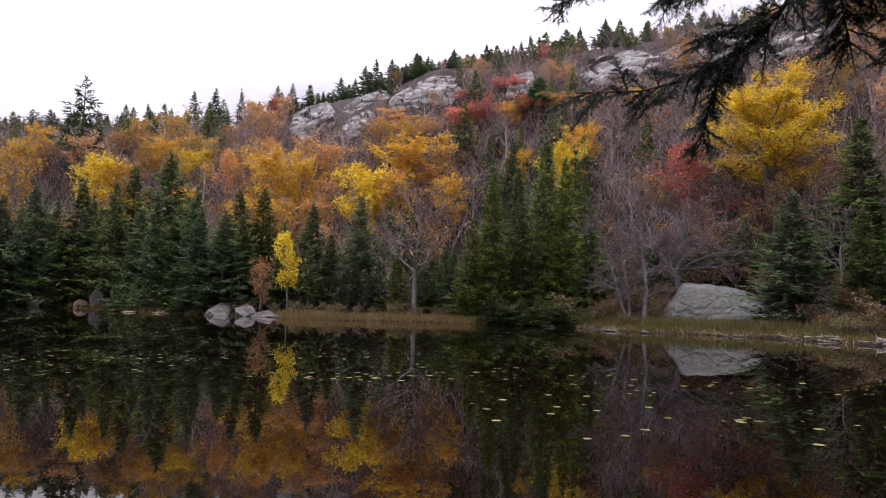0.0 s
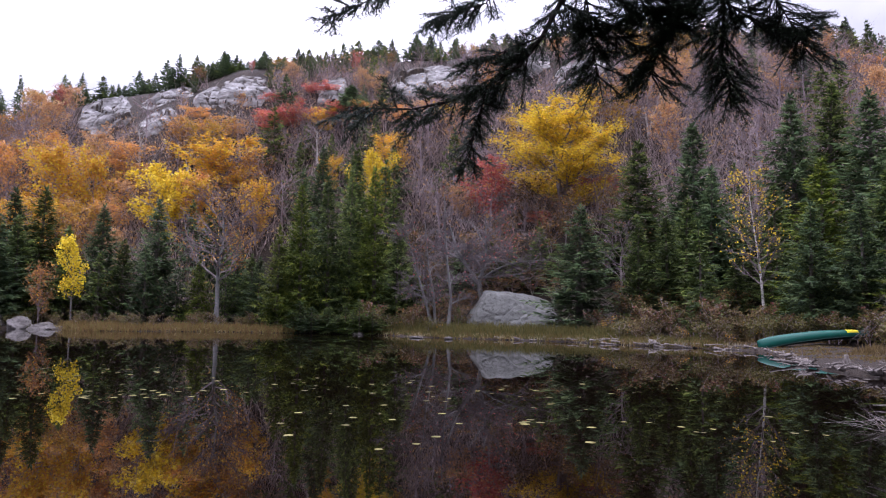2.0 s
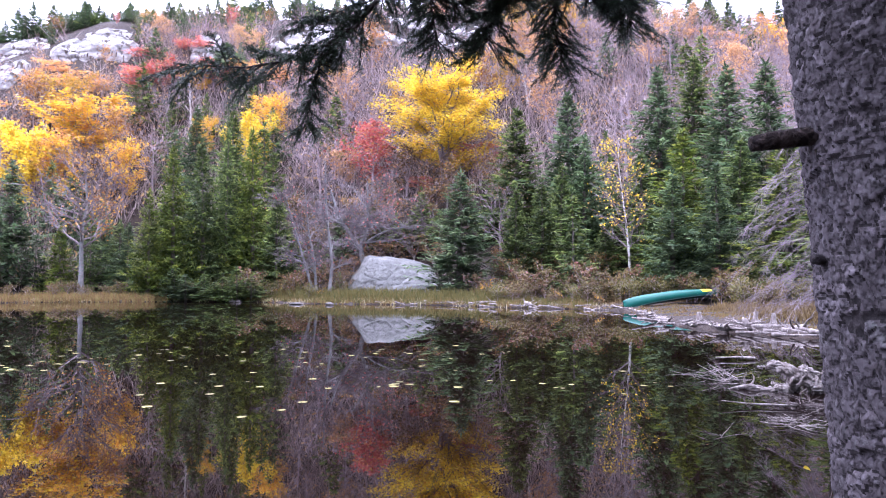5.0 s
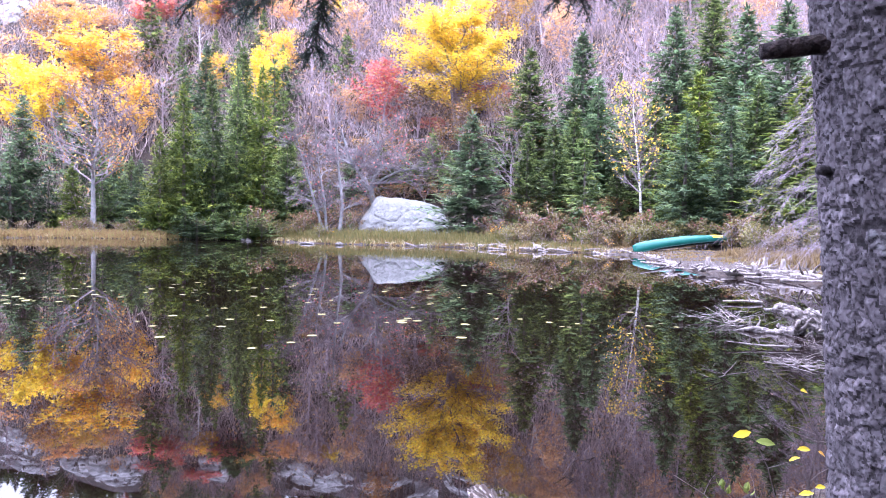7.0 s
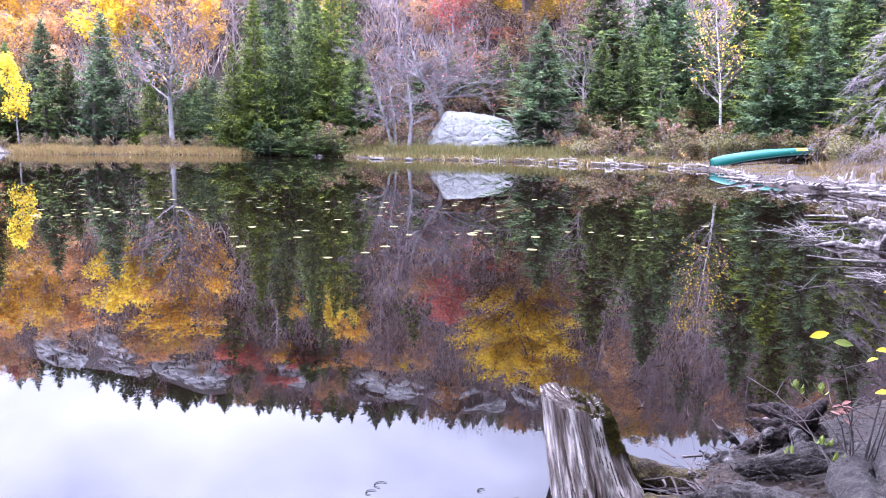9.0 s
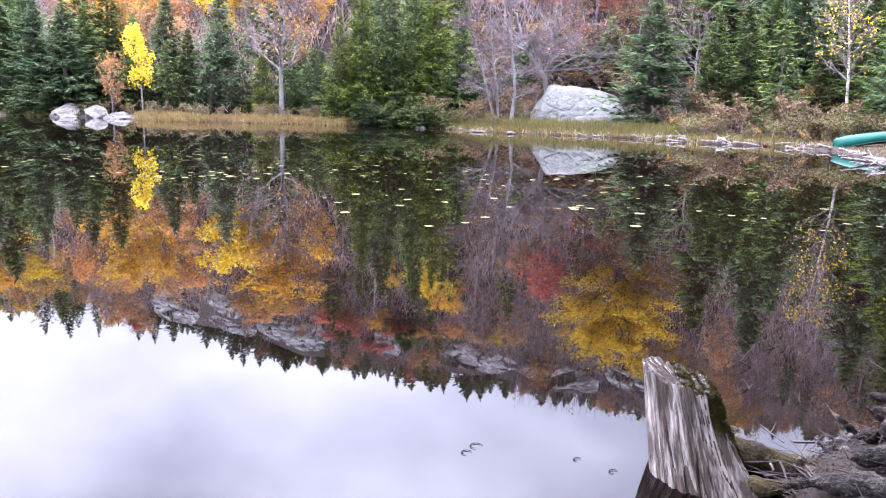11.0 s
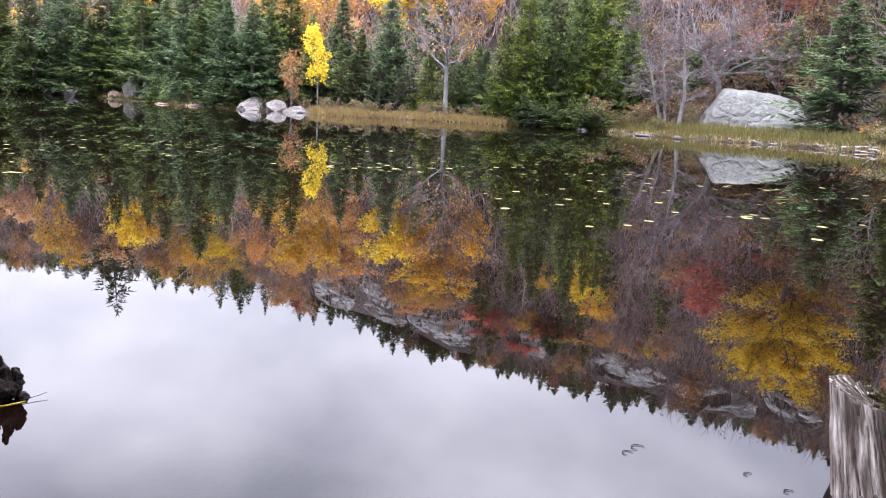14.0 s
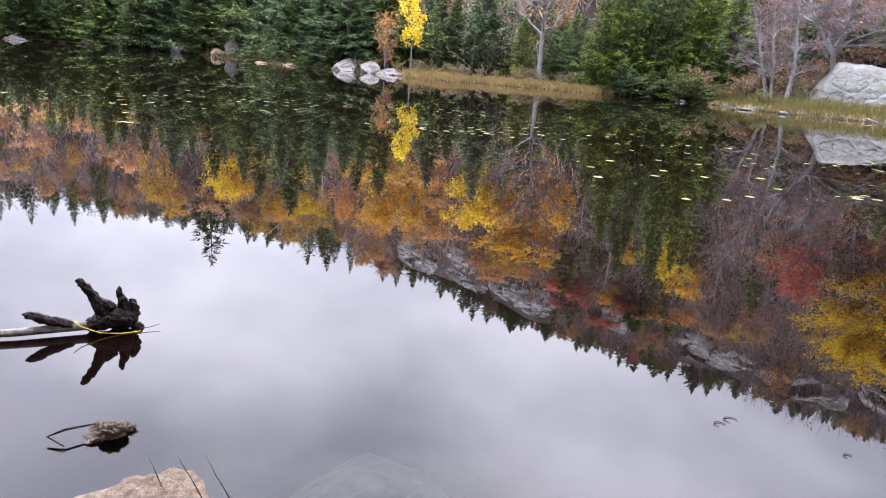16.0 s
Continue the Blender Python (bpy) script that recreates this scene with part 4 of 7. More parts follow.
b.rotation_euler = (0, radians(-5.5), 0)
for i, (az, rise, h, wd) in enumerate(((21.2, 0.175, 6.5, 6.5), (24.4, 0.145, 5.5, 5), (18.3, 0.1, 6.0, 4), (11.4, 0.13, 5.5, 4.4), (7.9, 0.165, 6.0, 3.4), (14.3, 0.185, 4.5, 4.0), (19.4, 0.19, 5.0, 4.4), (4.6, 0.17, 5.0, 3.0), (1.5, 0.235, 4.0, 2.6), (28.2, 0.07, 4.5, 2.4), (-5.0, 0.2, 5.0, 3.0), (-31, 0.24, 4.4, 4.0))):
    w, tips = broad_skeleton(110 + i, 8.0, 3.2, 0.2, 9, 4, 3, 0.7, stems=1 + i % 2, trunk_r=0.17, twig_w=0.025)
    x, y = polar(az, on_slope(az, rise))
    t = tree("dead_tree", w.mesh("dead_wood", WHITE_BARK), None, "bleached dead tree with crooked white limbs", "dead trees", x, y, gz(x, y) - 0.1)
    t.scale = (wd / 5, wd / 5, h / 8)

# low dark firs and reddish scrub behind the boulder
for az, d, h, w, k in ((-24.0, 52, 3.2, 2.6, 0), (-22.6, 54, 3.8, 3.0, 2), (-20.6, 53, 2.8, 2.6, 0), (-18.6, 54, 3.4, 2.8, 2), (-16.4, 53.5, 3.0, 2.4, 1), (-14.6, 51.5, 2.6, 2.2, 0), (-12.6, 50.5, 3.6, 2.8, 2), (-16.2, 46.5, 1.5, 1.3, 0), (-27.6, 52, 3.4, 2.8, 0)):
    x, y = polar(az, d)
    plant(SMALL_FIR[k], az, d, gz(x, y) + h, w, (6.0, 3.0))
for az, d, h, w, key in ((-23.4, 56, 2.6, 3, "scrub"), (-19.6, 57, 3.0, 3.4, "scrub"), (-17.4, 56, 3.2, 3.2, "scrub"), (-14.0, 54, 2.8, 3, "scrub"), (-25.6, 55, 3.4, 3, "scrub"), (-13.2, 57, 4.0, 3.6, "scrub"), (-24.6, 57, 4.2, 5, "scrub"), (-22.0, 51.5, 1.9, 2.6, "scrub"), (-20.4, 51.2, 1.6, 2.4, "scrub"), (-18.9, 51, 2.0, 2.6, "scrub"), (-17.2, 50, 1.7, 2.4, "scrub"), (-15.8, 49.5, 1.8, 2.6, "scrub"), (-23.6, 50.5, 1.8, 2.2, "scrub"), (-16.4, 48, 1.3, 2.0, "scrub"), (-14.6, 48.2, 1.5, 2.2, "scrub"), (-12.4, 47.5, 1.4, 2.0, "scrub"), (-17.9, 53, 2.6, 3, "scrub"), (-20.2, 54.5, 3.0, 3.4, "scrub"), (-28.4, 56, 4.2, 3.2, "scrub"), (-21.4, 60, 4.2, 4, "scrub")):
    x, y = polar(az, d)
    plant(LEAFY[key, 1], az, d, gz(x, y) + h, w, S8)

# dusky undergrowth among the waterside firs
rnd = random.Random(23)
for i in range(16):
    az = -28 - 9 * (i + rnd.random()) / 16
    x, y = shore_at(az, rnd.uniform(7.0, 10.0))
    plant(LEAFY["scrub", i % 2], az, math.hypot(x, y), gz(x, y) + rnd.uniform(1.2, 2.4), rnd.uniform(1.4, 2.2), S8)

# young firs and brush overhanging the far shore
rnd = random.Random(19)
for i in range(60):
    az = 44 - 30 * (i + rnd.random()) / 60
    x, y = shore_at(az, rnd.uniform(0.8, 2.4))
    d = math.hypot(x, y)
    if 13.0 < az < 17.8 or min(abs(az - a) for a in (20.9, 24.8, 26.0, 28.4)) < 0.75:
        continue
    plant(SMALL_FIR[i % 3], az, d, gz(x, y) + rnd.uniform(1.2, 3.0), rnd.uniform(1.6, 2.6), (6.0, 3.0))

for i in range(18):
    az = -3.2 - 6.6 * (i + rnd.random()) / 18
    x, y = shore_at(az, rnd.uniform(0.3, 1.8))
    plant(SMALL_FIR[i % 3], az, math.hypot(x, y), gz(x, y) + rnd.uniform(0.8, 2.0), rnd.uniform(1.6, 2.6), (6.0, 3.0))

# the rest of the hillside wood
rnd = random.Random(5)
made = 0
for _ in range(9000):
    az = rnd.uniform(-64, 44)
    sd, rd = float(np.interp(az, SHORE_AZ, SHORE_D)), float(np.interp(az, AZ, RIDGE_D))
    d = math.sqrt(rnd.uniform((sd + 6) ** 2, (rd + 9) ** 2))
    x, y = polar(az, d)
    u = (d - sd) / (rd - sd)
    ridge = u > 0.9
    gap = 1.8 if ridge else 2.3 if u < 0.25 else 2.75
    if any((x - px) ** 2 + (y - py) ** 2 < (gap * 0.5 + pr * 0.5) ** 2 for px, py, pr in PLANTED):
        continue
    if any(abs(az - a) * 0.01745 * d < r * 0.92 and abs(d - dd) < rv * 0.95 for a, dd, r, rv in CRAG_SPOTS):
        continue
    if any(abs(az - a) * 0.01745 * d < r and dd - rv - 9 < d < dd for a, dd, r, rv in CRAG_SPOTS) and rnd.random() < 0.8:
        continue
    z, q = gz(x, y), rnd.random()
    if ridge:
        h = max(1.4, min(rnd.uniform(2.4, 5.0), skyline_top(az, d) - z - rnd.uniform(0.0, 1.6)))
        if q < 0.94 or az < -30 or az > 12:
            plant(rnd.choice(RIDGE_FIR + [PINE]), az, d, z + h, h * rnd.uniform(0.6, 0.9), (6.0, 3.0))
        else:
            plant(rnd.choice([LEAFY["rust", 0], LEAFY["ochre", 1], BARE[0]]), az, d, z + h * 0.75, 3.0, S8)
    else:
        if az > 15:
            fir, leaf, keys = 0.12 if u < 0.72 else 0.5, 0.44 if u < 0.72 else 0.16, ("ochre", "rust", "peach", "ochre", "rust", "peach", "gold", "rust")
            if 25 < az < 28.4 and d > 100:
                continue
        elif az > 0:
            fir, leaf, keys = (0.12, 0.55, ("gold", "orange", "gold", "ochre", "rust", "peach")) if u < 0.6 else (0.3, 0.32, ("red", "orange", "rust", "peach"))
        elif az > -12:
            fir, leaf, keys = (0.72, 0.14, ("gold", "peach", "rust")) if u < 0.7 else (0.4, 0.32, ("red", "orange", "rust", "peach"))
        elif az > -36:
            fir, leaf, keys = 0.06, 0.24, ("rust", "peach", "ochre", "peach")
        else:
            fir, leaf, keys = 0.2, 0.26 if u > 0.5 else 0.1, ("peach", "orange", "rust")
        if u < 0.16:
            fir = 0.55
        h = rnd.uniform(3.6, 6.6) * (0.6 if u > 0.68 and -14 < az < 13 else 1.0)
        h = max(1.6, min(h, skyline_top(az, d) - z - 1.2))
        if -30 < az < -11 and u < 0.3:
            if q < 0.9:
                continue
            q = 1.0
        elif az < 4 and u < 0.32:
            if q > 0.7:
                continue
            fir = 1.0
        elif u < 0.22:
            fir = 1.0
        if q < fir:
            if u < 0.16:
                plant(SMALL_FIR[rnd.choice((0, 1, 2))], az, d, z + h * rnd.uniform(0.7, 1.2), h * 0.6, (6.0, 3.0))
            else:
                plant(rnd.choice(SMALL_FIR), az, d, z + h, h * rnd.uniform(0.5, 0.7), (6.0, 3.0))
        elif q < fir + leaf:
            plant(LEAFY[rnd.choice(keys), rnd.randrange(2)], az, d, z + h, h * rnd.uniform(0.75, 1.0), S8)
        else:
            plant(rnd.choice(BARE), az, d, z + h * 1.08, h * rnd.uniform(0.75, 1.0), (8.0, 4.8))
    made += 1
    if made >= 760:
        break
plant(OLD_SPRUCE, 26.6, 117, 33.0, 8.8, (8.0, 4.4))
plant(PINE, 29.6, 132, 30.4, 5, (6.0, 4.4))
for az, d in ((2.2, 100), (11.9, 104), (17.6, 114), (-0.8, 100), (-12.7, 100), (-39.8, 96), (-49.4, 91), (-44.6, 94), (5.5, 102), (-6.9, 100), (22.3, 122)):
    top = skyline_top(az, d) + 0.4
    plant(RIDGE_FIR[0], az, d, top, (top - gz(*polar(az, d))) * 0.62, (6.0, 3.0))
i = 0
az = -56.0
while az < 44:
    rd = float(np.interp(az, AZ, RIDGE_D))
    x, y = polar(az, rd)
    d = rd + rnd.choice((-2.0, -0.5, 1.0, 2.5)) + rnd.uniform(-1, 1)
    z = gz(*polar(az, d))
    h = max(1.5, (skyline_top(az, d) - z) * (rnd.uniform(0.9, 1.12) if i % 3 == 0 else rnd.uniform(0.35, 0.85)))
    plant(RIDGE_FIR[i % 4], az, d, z + h, min(h, 4.2) * rnd.uniform(0.6, 0.9), (6.0, 3.0))
    i += 1
    az += rnd.choice((0.35, 0.6, 0.9, 1.4)) * rnd.uniform(0.8, 1.2)
# unseen firs added behind the viewpoint, closing the near shore and darkening its bank
for k, x, y, h, w in ((0, -3.5, -3.0, 13, 6), (1, 0.8, -3.4, 15, 6), (2, 4.2, -1.6, 13, 6), (0, -7.5, -6.5, 14, 7), (1, 6.8, -4.5, 15, 7), (5, -1.5, -7.5, 16, 7), (3, 3.0, -7.0, 15, 7), (0, 10.5, 0.5, 14, 7), (1, 10.0, -7.0, 15, 8), (2, -6.0, -11.0, 15, 8), (0, 2.0, -12.0, 16, 8)):
    z = gz(x, y) - 0.1
    copy_thing(FIR[k], pose(x, y, z, 0, 0, x * 50) @ Matrix.Diagonal((w / 4, w / 4, h / 10, 1)))
for proto in RIDGE_FIR + FIR + SMALL_FIR + [OLD_SPRUCE, PINE] + BARE + list(LEAFY.values()):
    for o in list(proto.children):
        bpy.data.objects.remove(o)
    bpy.data.objects.remove(proto)

# low mauve brushwood between the hillside trees
rn2 = np.random.RandomState(21)
for name, mat, label, count, seed in (("undergrowth", BRUSHWOOD, "mauve-grey leafless brushwood covering the hillside", 90000, 21), ("low_foliage", PEACH, "rusty undergrowth between the hillside trees", 36000, 22)):
    n = count // 7
    az = rn2.uniform(-64, 44, n)
    sd, rd = np.interp(az, SHORE_AZ, SHORE_D), np.interp(az, AZ, RIDGE_D)
    d = np.sqrt(rn2.uniform((sd + 5) ** 2, (rd - 7) ** 2))
    x, y = -d * np.sin(np.radians(az)), d * np.cos(np.radians(az))
    z = ground_height(x, y)
    low = np.where(az < 2, 0.34, 0.14)
    keep = (d - sd) / (rd - sd) > low
    for a, dd, r, rv in CRAG_SPOTS:
        keep &= ~((np.abs(az - a) * 0.01745 * d < r * 1.05) & (d > dd - rv - 2) & (d < dd + rv))
    s = Soup()
    for i in np.flatnonzero(keep):
        for _ in range(7):
            p = Vector((x[i] + rn2.normal(0, 0.4), y[i] + rn2.normal(0, 0.4), z[i] - 0.3))
            if mat is PEACH:
                p += Vector((0, 0, rn2.uniform(0.4, 3.2)))
                q, w, h = Vector((rn2.normal(), rn2.normal(), rn2.normal())), Vector((rn2.normal(), rn2.normal(), rn2.normal())), 0.14
                s.add([p - w * 0.06, p + w * 0.06, p + q * h], [(0, 1, 2)])
            else:
                h, a = rn2.uniform(0.8, 4.0), rn2.uniform(0, 6.28)
                w = Vector((math.cos(a), math.sin(a), 0)) * 0.026
                s.add([p - w, p + w, p + Vector((rn2.normal(0, 0.6), rn2.normal(0, 0.6), 1)) * h], [(0, 1, 2)])
    tagged(new(name, s.mesh(name, mat)), label, "undergrowth", kind="stuff")

# ---- along the far bank ----
def slab_boulder(x, y, z, faces, seed, label, mat, turn):
    """A weathered granite block: worn flat faces meeting in soft edges, split by a few thin cracks."""
    off = Vector((seed * 3.7, seed * 1.3, 0))
    norm = [(Vector(n).normalized(), c) for *n, c in faces]
    bm = bmesh.new()
    bmesh.ops.create_icosphere(bm, subdivisions=6, radius=1)
    for v in bm.verts:
        d = v.co.normalized()
        k = sum((max(0.0, d.dot(n)) / c) ** 16 for n, c in norm) ** (-1 / 16)
        p = d * k
        k += 0.16 * noise.fractal(p * 0.55 + off, 0.9, 2.1, 5) + 0.03 * noise.noise(p * 4 + off)
        for s, wide in ((0.45, 0.022), (0.8, 0.03)):
            gap = abs(noise.noise(Vector((p.x * s * 0.7, p.y * s, p.z * s * 2.2)) + off * (1 + s)))
            k -= 0.09 * max(0.0, 1 - gap / wide)
        v.co = d * k
    me = bpy.data.meshes.new("slab_boulder")
    bm.to_mesh(me)
    bm.free()
    me.materials.append(mat)
    me.polygons.foreach_set("use_smooth", [True] * len(me.polygons))
    ob = new("boulder", me)
    ob.matrix_basis = pose(x, y, z, 0, 0, turn)
    return tagged(ob, label, "boulder")


x, y = polar(-20.4, 48.0)
slab_boulder(x, y, 0.95, ((-1, -0.25, 0.6, 2.3), (0.1, -0.1, 1, 1.72), (0.5, -0.3, 0.8, 1.85), (0.1, -0.85, 0.6, 1.5), (-0.5, -0.8, 0.4, 1.8), (1, 0, 0.3, 3.0), (0, 1, 0.2, 2.0), (0, 0, -1, 1.5)), 31,
             "large pale granite boulder with fine cracks on the bank", GRANITE, -20)
x, y = polar(-18.6, 47.4)
rock("boulder", x, y, 0.5, (1.0, 0.8, 0.7), 32, "smaller granite block beside the large boulder", SHORE_GRANITE, 20, "boulder")
for az, d, z, sz, sd, lab in ((16.7, 57.2, 0.1, (2.0, 1.2, 0.85), 33, "large angular grey boulder at the waterline"), (15.1, 55.9, 0.1, (1.0, 0.9, 1.0), 34, "angular grey boulder at the waterline"),
                              (13.6, 54.4, 0.0, (1.2, 0.8, 0.55), 35, "low rounded pale boulder in the water"), (12.0, 53.4, -0.02, (0.8, 0.6, 0.36), 36, "low grey rock at the waterline"),
                              (20.9, 60.8, -0.05, (0.75, 0.5, 0.28), 37, "flat tan rock at the waterline"), (19.7, 59.4, -0.1, (0.35, 0.3, 0.22), 38, "flat tan rock at the waterline"),
                              (18.6, 58.2, -0.08, (0.4, 0.35, 0.24), 39, "low tan rock at the waterline"), (23.0, 62.5, -0.05, (0.7, 0.6, 0.3), 40, "small pale rock standing in the water"),
                              (24.8, 76.5, 0.4, (1.2, 0.8, 1.8), 41, "tall leaning granite slab among firs"), (26.0, 79.0, 0.1, (1.4, 1.0, 0.8), 42, "brown rounded boulder at the waterline"),
                              (28.4, 86.0, 0.2, (1.9, 1.4, 1.1), 43, "pale boulder at the waterline"), (30.5, 90, 0.0, (1.8, 1.2, 0.55), 44, "low grey rock at the waterline"), (34.2, 97.5, 0.0, (2.0, 1.2, 0.55), 45, "low grey rock at the waterline"),
                              (39.0, 96.5, 0.0, (1.8, 1.2, 0.5), 46, "pale flat rock at the waterline")):
    x, y = polar(az, d)
    tan_rock = "tan" in lab or "brown" in lab
    rock("boulder", x, y, z, sz, sd, lab, PEBBLE if tan_rock else SHORE_GRANITE, az + sd * 40, "boulder", "waterline rocks", planes=17, rough=0.06)
for az, d, sz, sd in ((-8.6, 44.9, (0.35, 0.25, 0.18), 51), (-8.2, 45.0, (0.22, 0.2, 0.14), 52), (-12.9, 40.5, (0.5, 0.2, 0.08), 53), (-0.6, 48.6, (0.6, 0.3, 0.12), 54), (-15.4, 39.3, (0.3, 0.2, 0.1), 55)):
    x, y = polar(az, d)
    rock("rock", x, y, 0.05, sz, sd, "small grey rock at the grassy waterline", SHORE_GRANITE, sd * 33, "rock", "waterline rocks", subdiv=3)

# shrubs
BUSH = []
for sd, mats, lab in ((61, [LEAF_OLIVE], "low olive-green shrub on the bank"), (62, [LEAF_BROWN, LEAF_OLIVE], "low brown autumn shrub on the bank"), (63, [LEAF_BROWN, LEAF_GOLD], "brown shrub with a few golden leaves on the bank"),
                      (64, [LEAF_BROWN, LEAF_DUSKY], "dusky red-brown shrub at the wood's edge")):
    w, tips = broad_skeleton(sd, 1.2, 0.75, 0.08, 8, 3, 3, 1.0, stems=1, trunk_r=0.02)
    lv = leaf_mesh(sd, tips, 6, 0.1, 0.07, mats, (0.82, 0.18) if len(mats) > 1 else (1.0,))
    BUSH.append(tree("shrub", w.mesh("shrub_wood", DULL_BARK), lv, lab, "bank shrubs", category="shrub"))
rnd = random.Random(8)
n = 0
for _ in range(4000):
    az = rnd.uniform(-60, 44)
    sd = float(np.interp(az, SHORE_AZ, SHORE_D))
    d = sd + rnd.uniform(0.5, 6)
    x, y = polar(az, d)
    s = float(shore_distance(np.array([x]), np.array([y]))[0])
    if not (1.2 if az < 14 else 0.3) < s < 4.6 or (24.0 < x < 27 and 22 < y < 27.5) or (-47.5 < az < -36.5 and d < 37) or d < 14 or (az < -48 and d < 25):
        continue
    if abs(az + 20.6) < 5.5 and d < 50:
        continue
    k = 0 if az > 14 else rnd.choice((0, 0, 0, 0, 1, 1, 2)) if az < -10 else rnd.choice((0, 1, 1, 1))
    hh = rnd.uniform(0.45, 0.9) if az > -27 else rnd.uniform(0.5, 1.0)
    m = pose(x, y, gz(x, y) - 0.05, 0, 0, rnd.uniform(0, 360)) @ Matrix.Diagonal((hh, hh, hh * 0.8, 1))
    copy_thing(BUSH[k], m)
    n += 1
    if n > 230:
        break
# fuller shrubs behind and beside the canoe, and brown understorey at the wood's edge
for i in range(90):
    if i < 30:
        az, d, hh, k = rnd.uniform(-43.5, -34.5), rnd.uniform(36.2, 38.0), rnd.uniform(0.65, 1.0), rnd.choice((0, 0, 0, 1))
    elif i < 52:
        az, d, hh, k = rnd.uniform(-51, -46.3), rnd.uniform(30.5, 34.0), rnd.uniform(0.6, 0.95), rnd.choice((0, 0, 1))
    else:
        az, hh, k = rnd.uniform(-50, -9), rnd.uniform(0.9, 1.5), rnd.choice((1, 3, 3))
        d = float(np.interp(az, SHORE_AZ, SHORE_D)) + rnd.uniform(3.6, 5.5)
        if abs(az + 20.6) < 4 or d < 33:
            continue
    x, y = polar(az, d)
    copy_thing(BUSH[k], pose(x, y, gz(x, y) - 0.05, 0, 0, rnd.uniform(0, 360)) @ Matrix.Diagonal((hh, hh, hh * 0.95, 1)))
for proto in BUSH:
    for o in list(proto.children):
        bpy.data.objects.remove(o)
    bpy.data.objects.remove(proto)


def blades(name, mat, label, count, lo, hi, az0, az1, h0, h1, seed, width=0.02):
    """A strip of grass blades between two distances from the waterline."""
    rn = np.random.RandomState(seed)
    s = Soup()
    while len(s.f) < count:
        az = rn.uniform(az0, az1)
        d = float(np.interp(az, SHORE_AZ, SHORE_D)) + rn.uniform(-6, 6)
        cx, cy = polar(az, d)
        sh = float(shore_distance(np.array([cx]), np.array([cy]))[0])
        if not lo < sh < hi or d < 12 or (20.0 < cx < 27.0 and 22.0 < cy < 26.9 and h1 > 0.2):
            continue
        n = rn.randint(9, 18)
        px, py = cx + rn.normal(0, 0.14, n), cy + rn.normal(0, 0.14, n)
        pz = ground_height(px, py)
        tall = rn.uniform(h0, h1)
        for k in range(n):
            a, h = rn.uniform(0, 6.28), tall * rn.uniform(0.6, 1.2)
            b = Vector((math.cos(a), math.sin(a), 0)) * width
            q = Vector((px[k], py[k], pz[k] - 0.03))
            bend = Vector((rn.normal(0, 0.3), rn.normal(0, 0.3), 1)) * h
            s.add([q - b, q + b, q + bend], [(0, 1, 2)])
    return tagged(new(name, s.mesh(name, mat)), label, "grass", kind="stuff")


blades("sedge", SEDGE, "brown autumn sedge along the far waterline", 15000, -0.1, 2.6, -3.6, 12.5, 0.12, 0.5, 3, 0.026)
blades("shore_sedge", LEAF_OLIVE, "olive sedge thinning out along the waterline", 13000, 0.25, 3.0, -36, -9.2, 0.08, 0.36, 13, 0.028)
blades("shore_sedge", SEDGE, "brown sedge thinning out along the waterline", 7000, 0.1, 2.6, -36, -9.2, 0.06, 0.3, 14, 0.026)
blades("bank_grass", LEAF_BROWN, "olive-brown grass on the shore behind the driftwood", 11000, 2.6, 7.0, -56, -33, 0.12, 0.36, 6, 0.026)
blades("shore_litter", SEDGE, "flattened brown sedge and debris on the shore", 9000, 0.3, 3.4, -56, -33, 0.03, 0.1, 26, 0.035)
blades("tall_grass", LEAF_OLIVE, "tall olive grass round the boulder on the bank", 9000, 1.4, 5.0, -28, -11, 0.3, 0.75, 27, 0.03)
blades("far_grass", LEAF_OLIVE, "dark grass along the far shore", 7000, -0.1, 2.0, 14, 44, 0.15, 0.5, 9, 0.03)
blades("straw_grass", STRAW, "pale dead grass at the waterline", 3000, 0.0, 1.6, -38, 14, 0.08, 0.24, 4, 0.02)


# ---- driftwood ----
def crooked(rn, p, direction, length, bend=0.12, steps=6):
    pts, d = [Vector(p)], Vector(direction).normalized()
    for _ in range(steps):
        d = (d + Vector((rn.uniform(-1, 1), rn.uniform(-1, 1), rn.uniform(-0.7, 0.7))) * bend).normalized()
        pts.append(pts[-1] + d * length / steps)
    return pts


def lay(x, y, bearing):
    """Maps rightward, upward and away metres, as seen along a bearing, to offsets from a place."""
    a = radians(bearing)
    return lambda u, v, w=0.0: Vector((u * math.cos(a) - w * math.sin(a), u * math.sin(a) + w * math.cos(a), v))


def limb(parent, name, path, r, mat, rough=0.02, grain=0.03, sides=9, levels=2, depth=2):
    """A weathered root limb with knots and grain."""
    s = Soup()
    s.tube(path, r, sides)
    ob = part(name, s.mesh(name, mat, smooth=True), parent)
    sub = ob.modifiers.new("smooth", "SUBSURF")
    sub.levels = sub.render_levels = levels
    for tname, tscale, amount in (("lumps", grain * 2.2, rough), ("grain", grain * 0.5, rough * 0.4)):
        tex = bpy.data.textures.new(tname, "CLOUDS")
        tex.noise_scale, tex.noise_depth, tex.contrast = tscale, depth, 1.0 if depth < 3 else 2.0
        dp = ob.modifiers.new(tname, "DISPLACE")
        dp.texture, dp.strength = tex, amount
    return ob


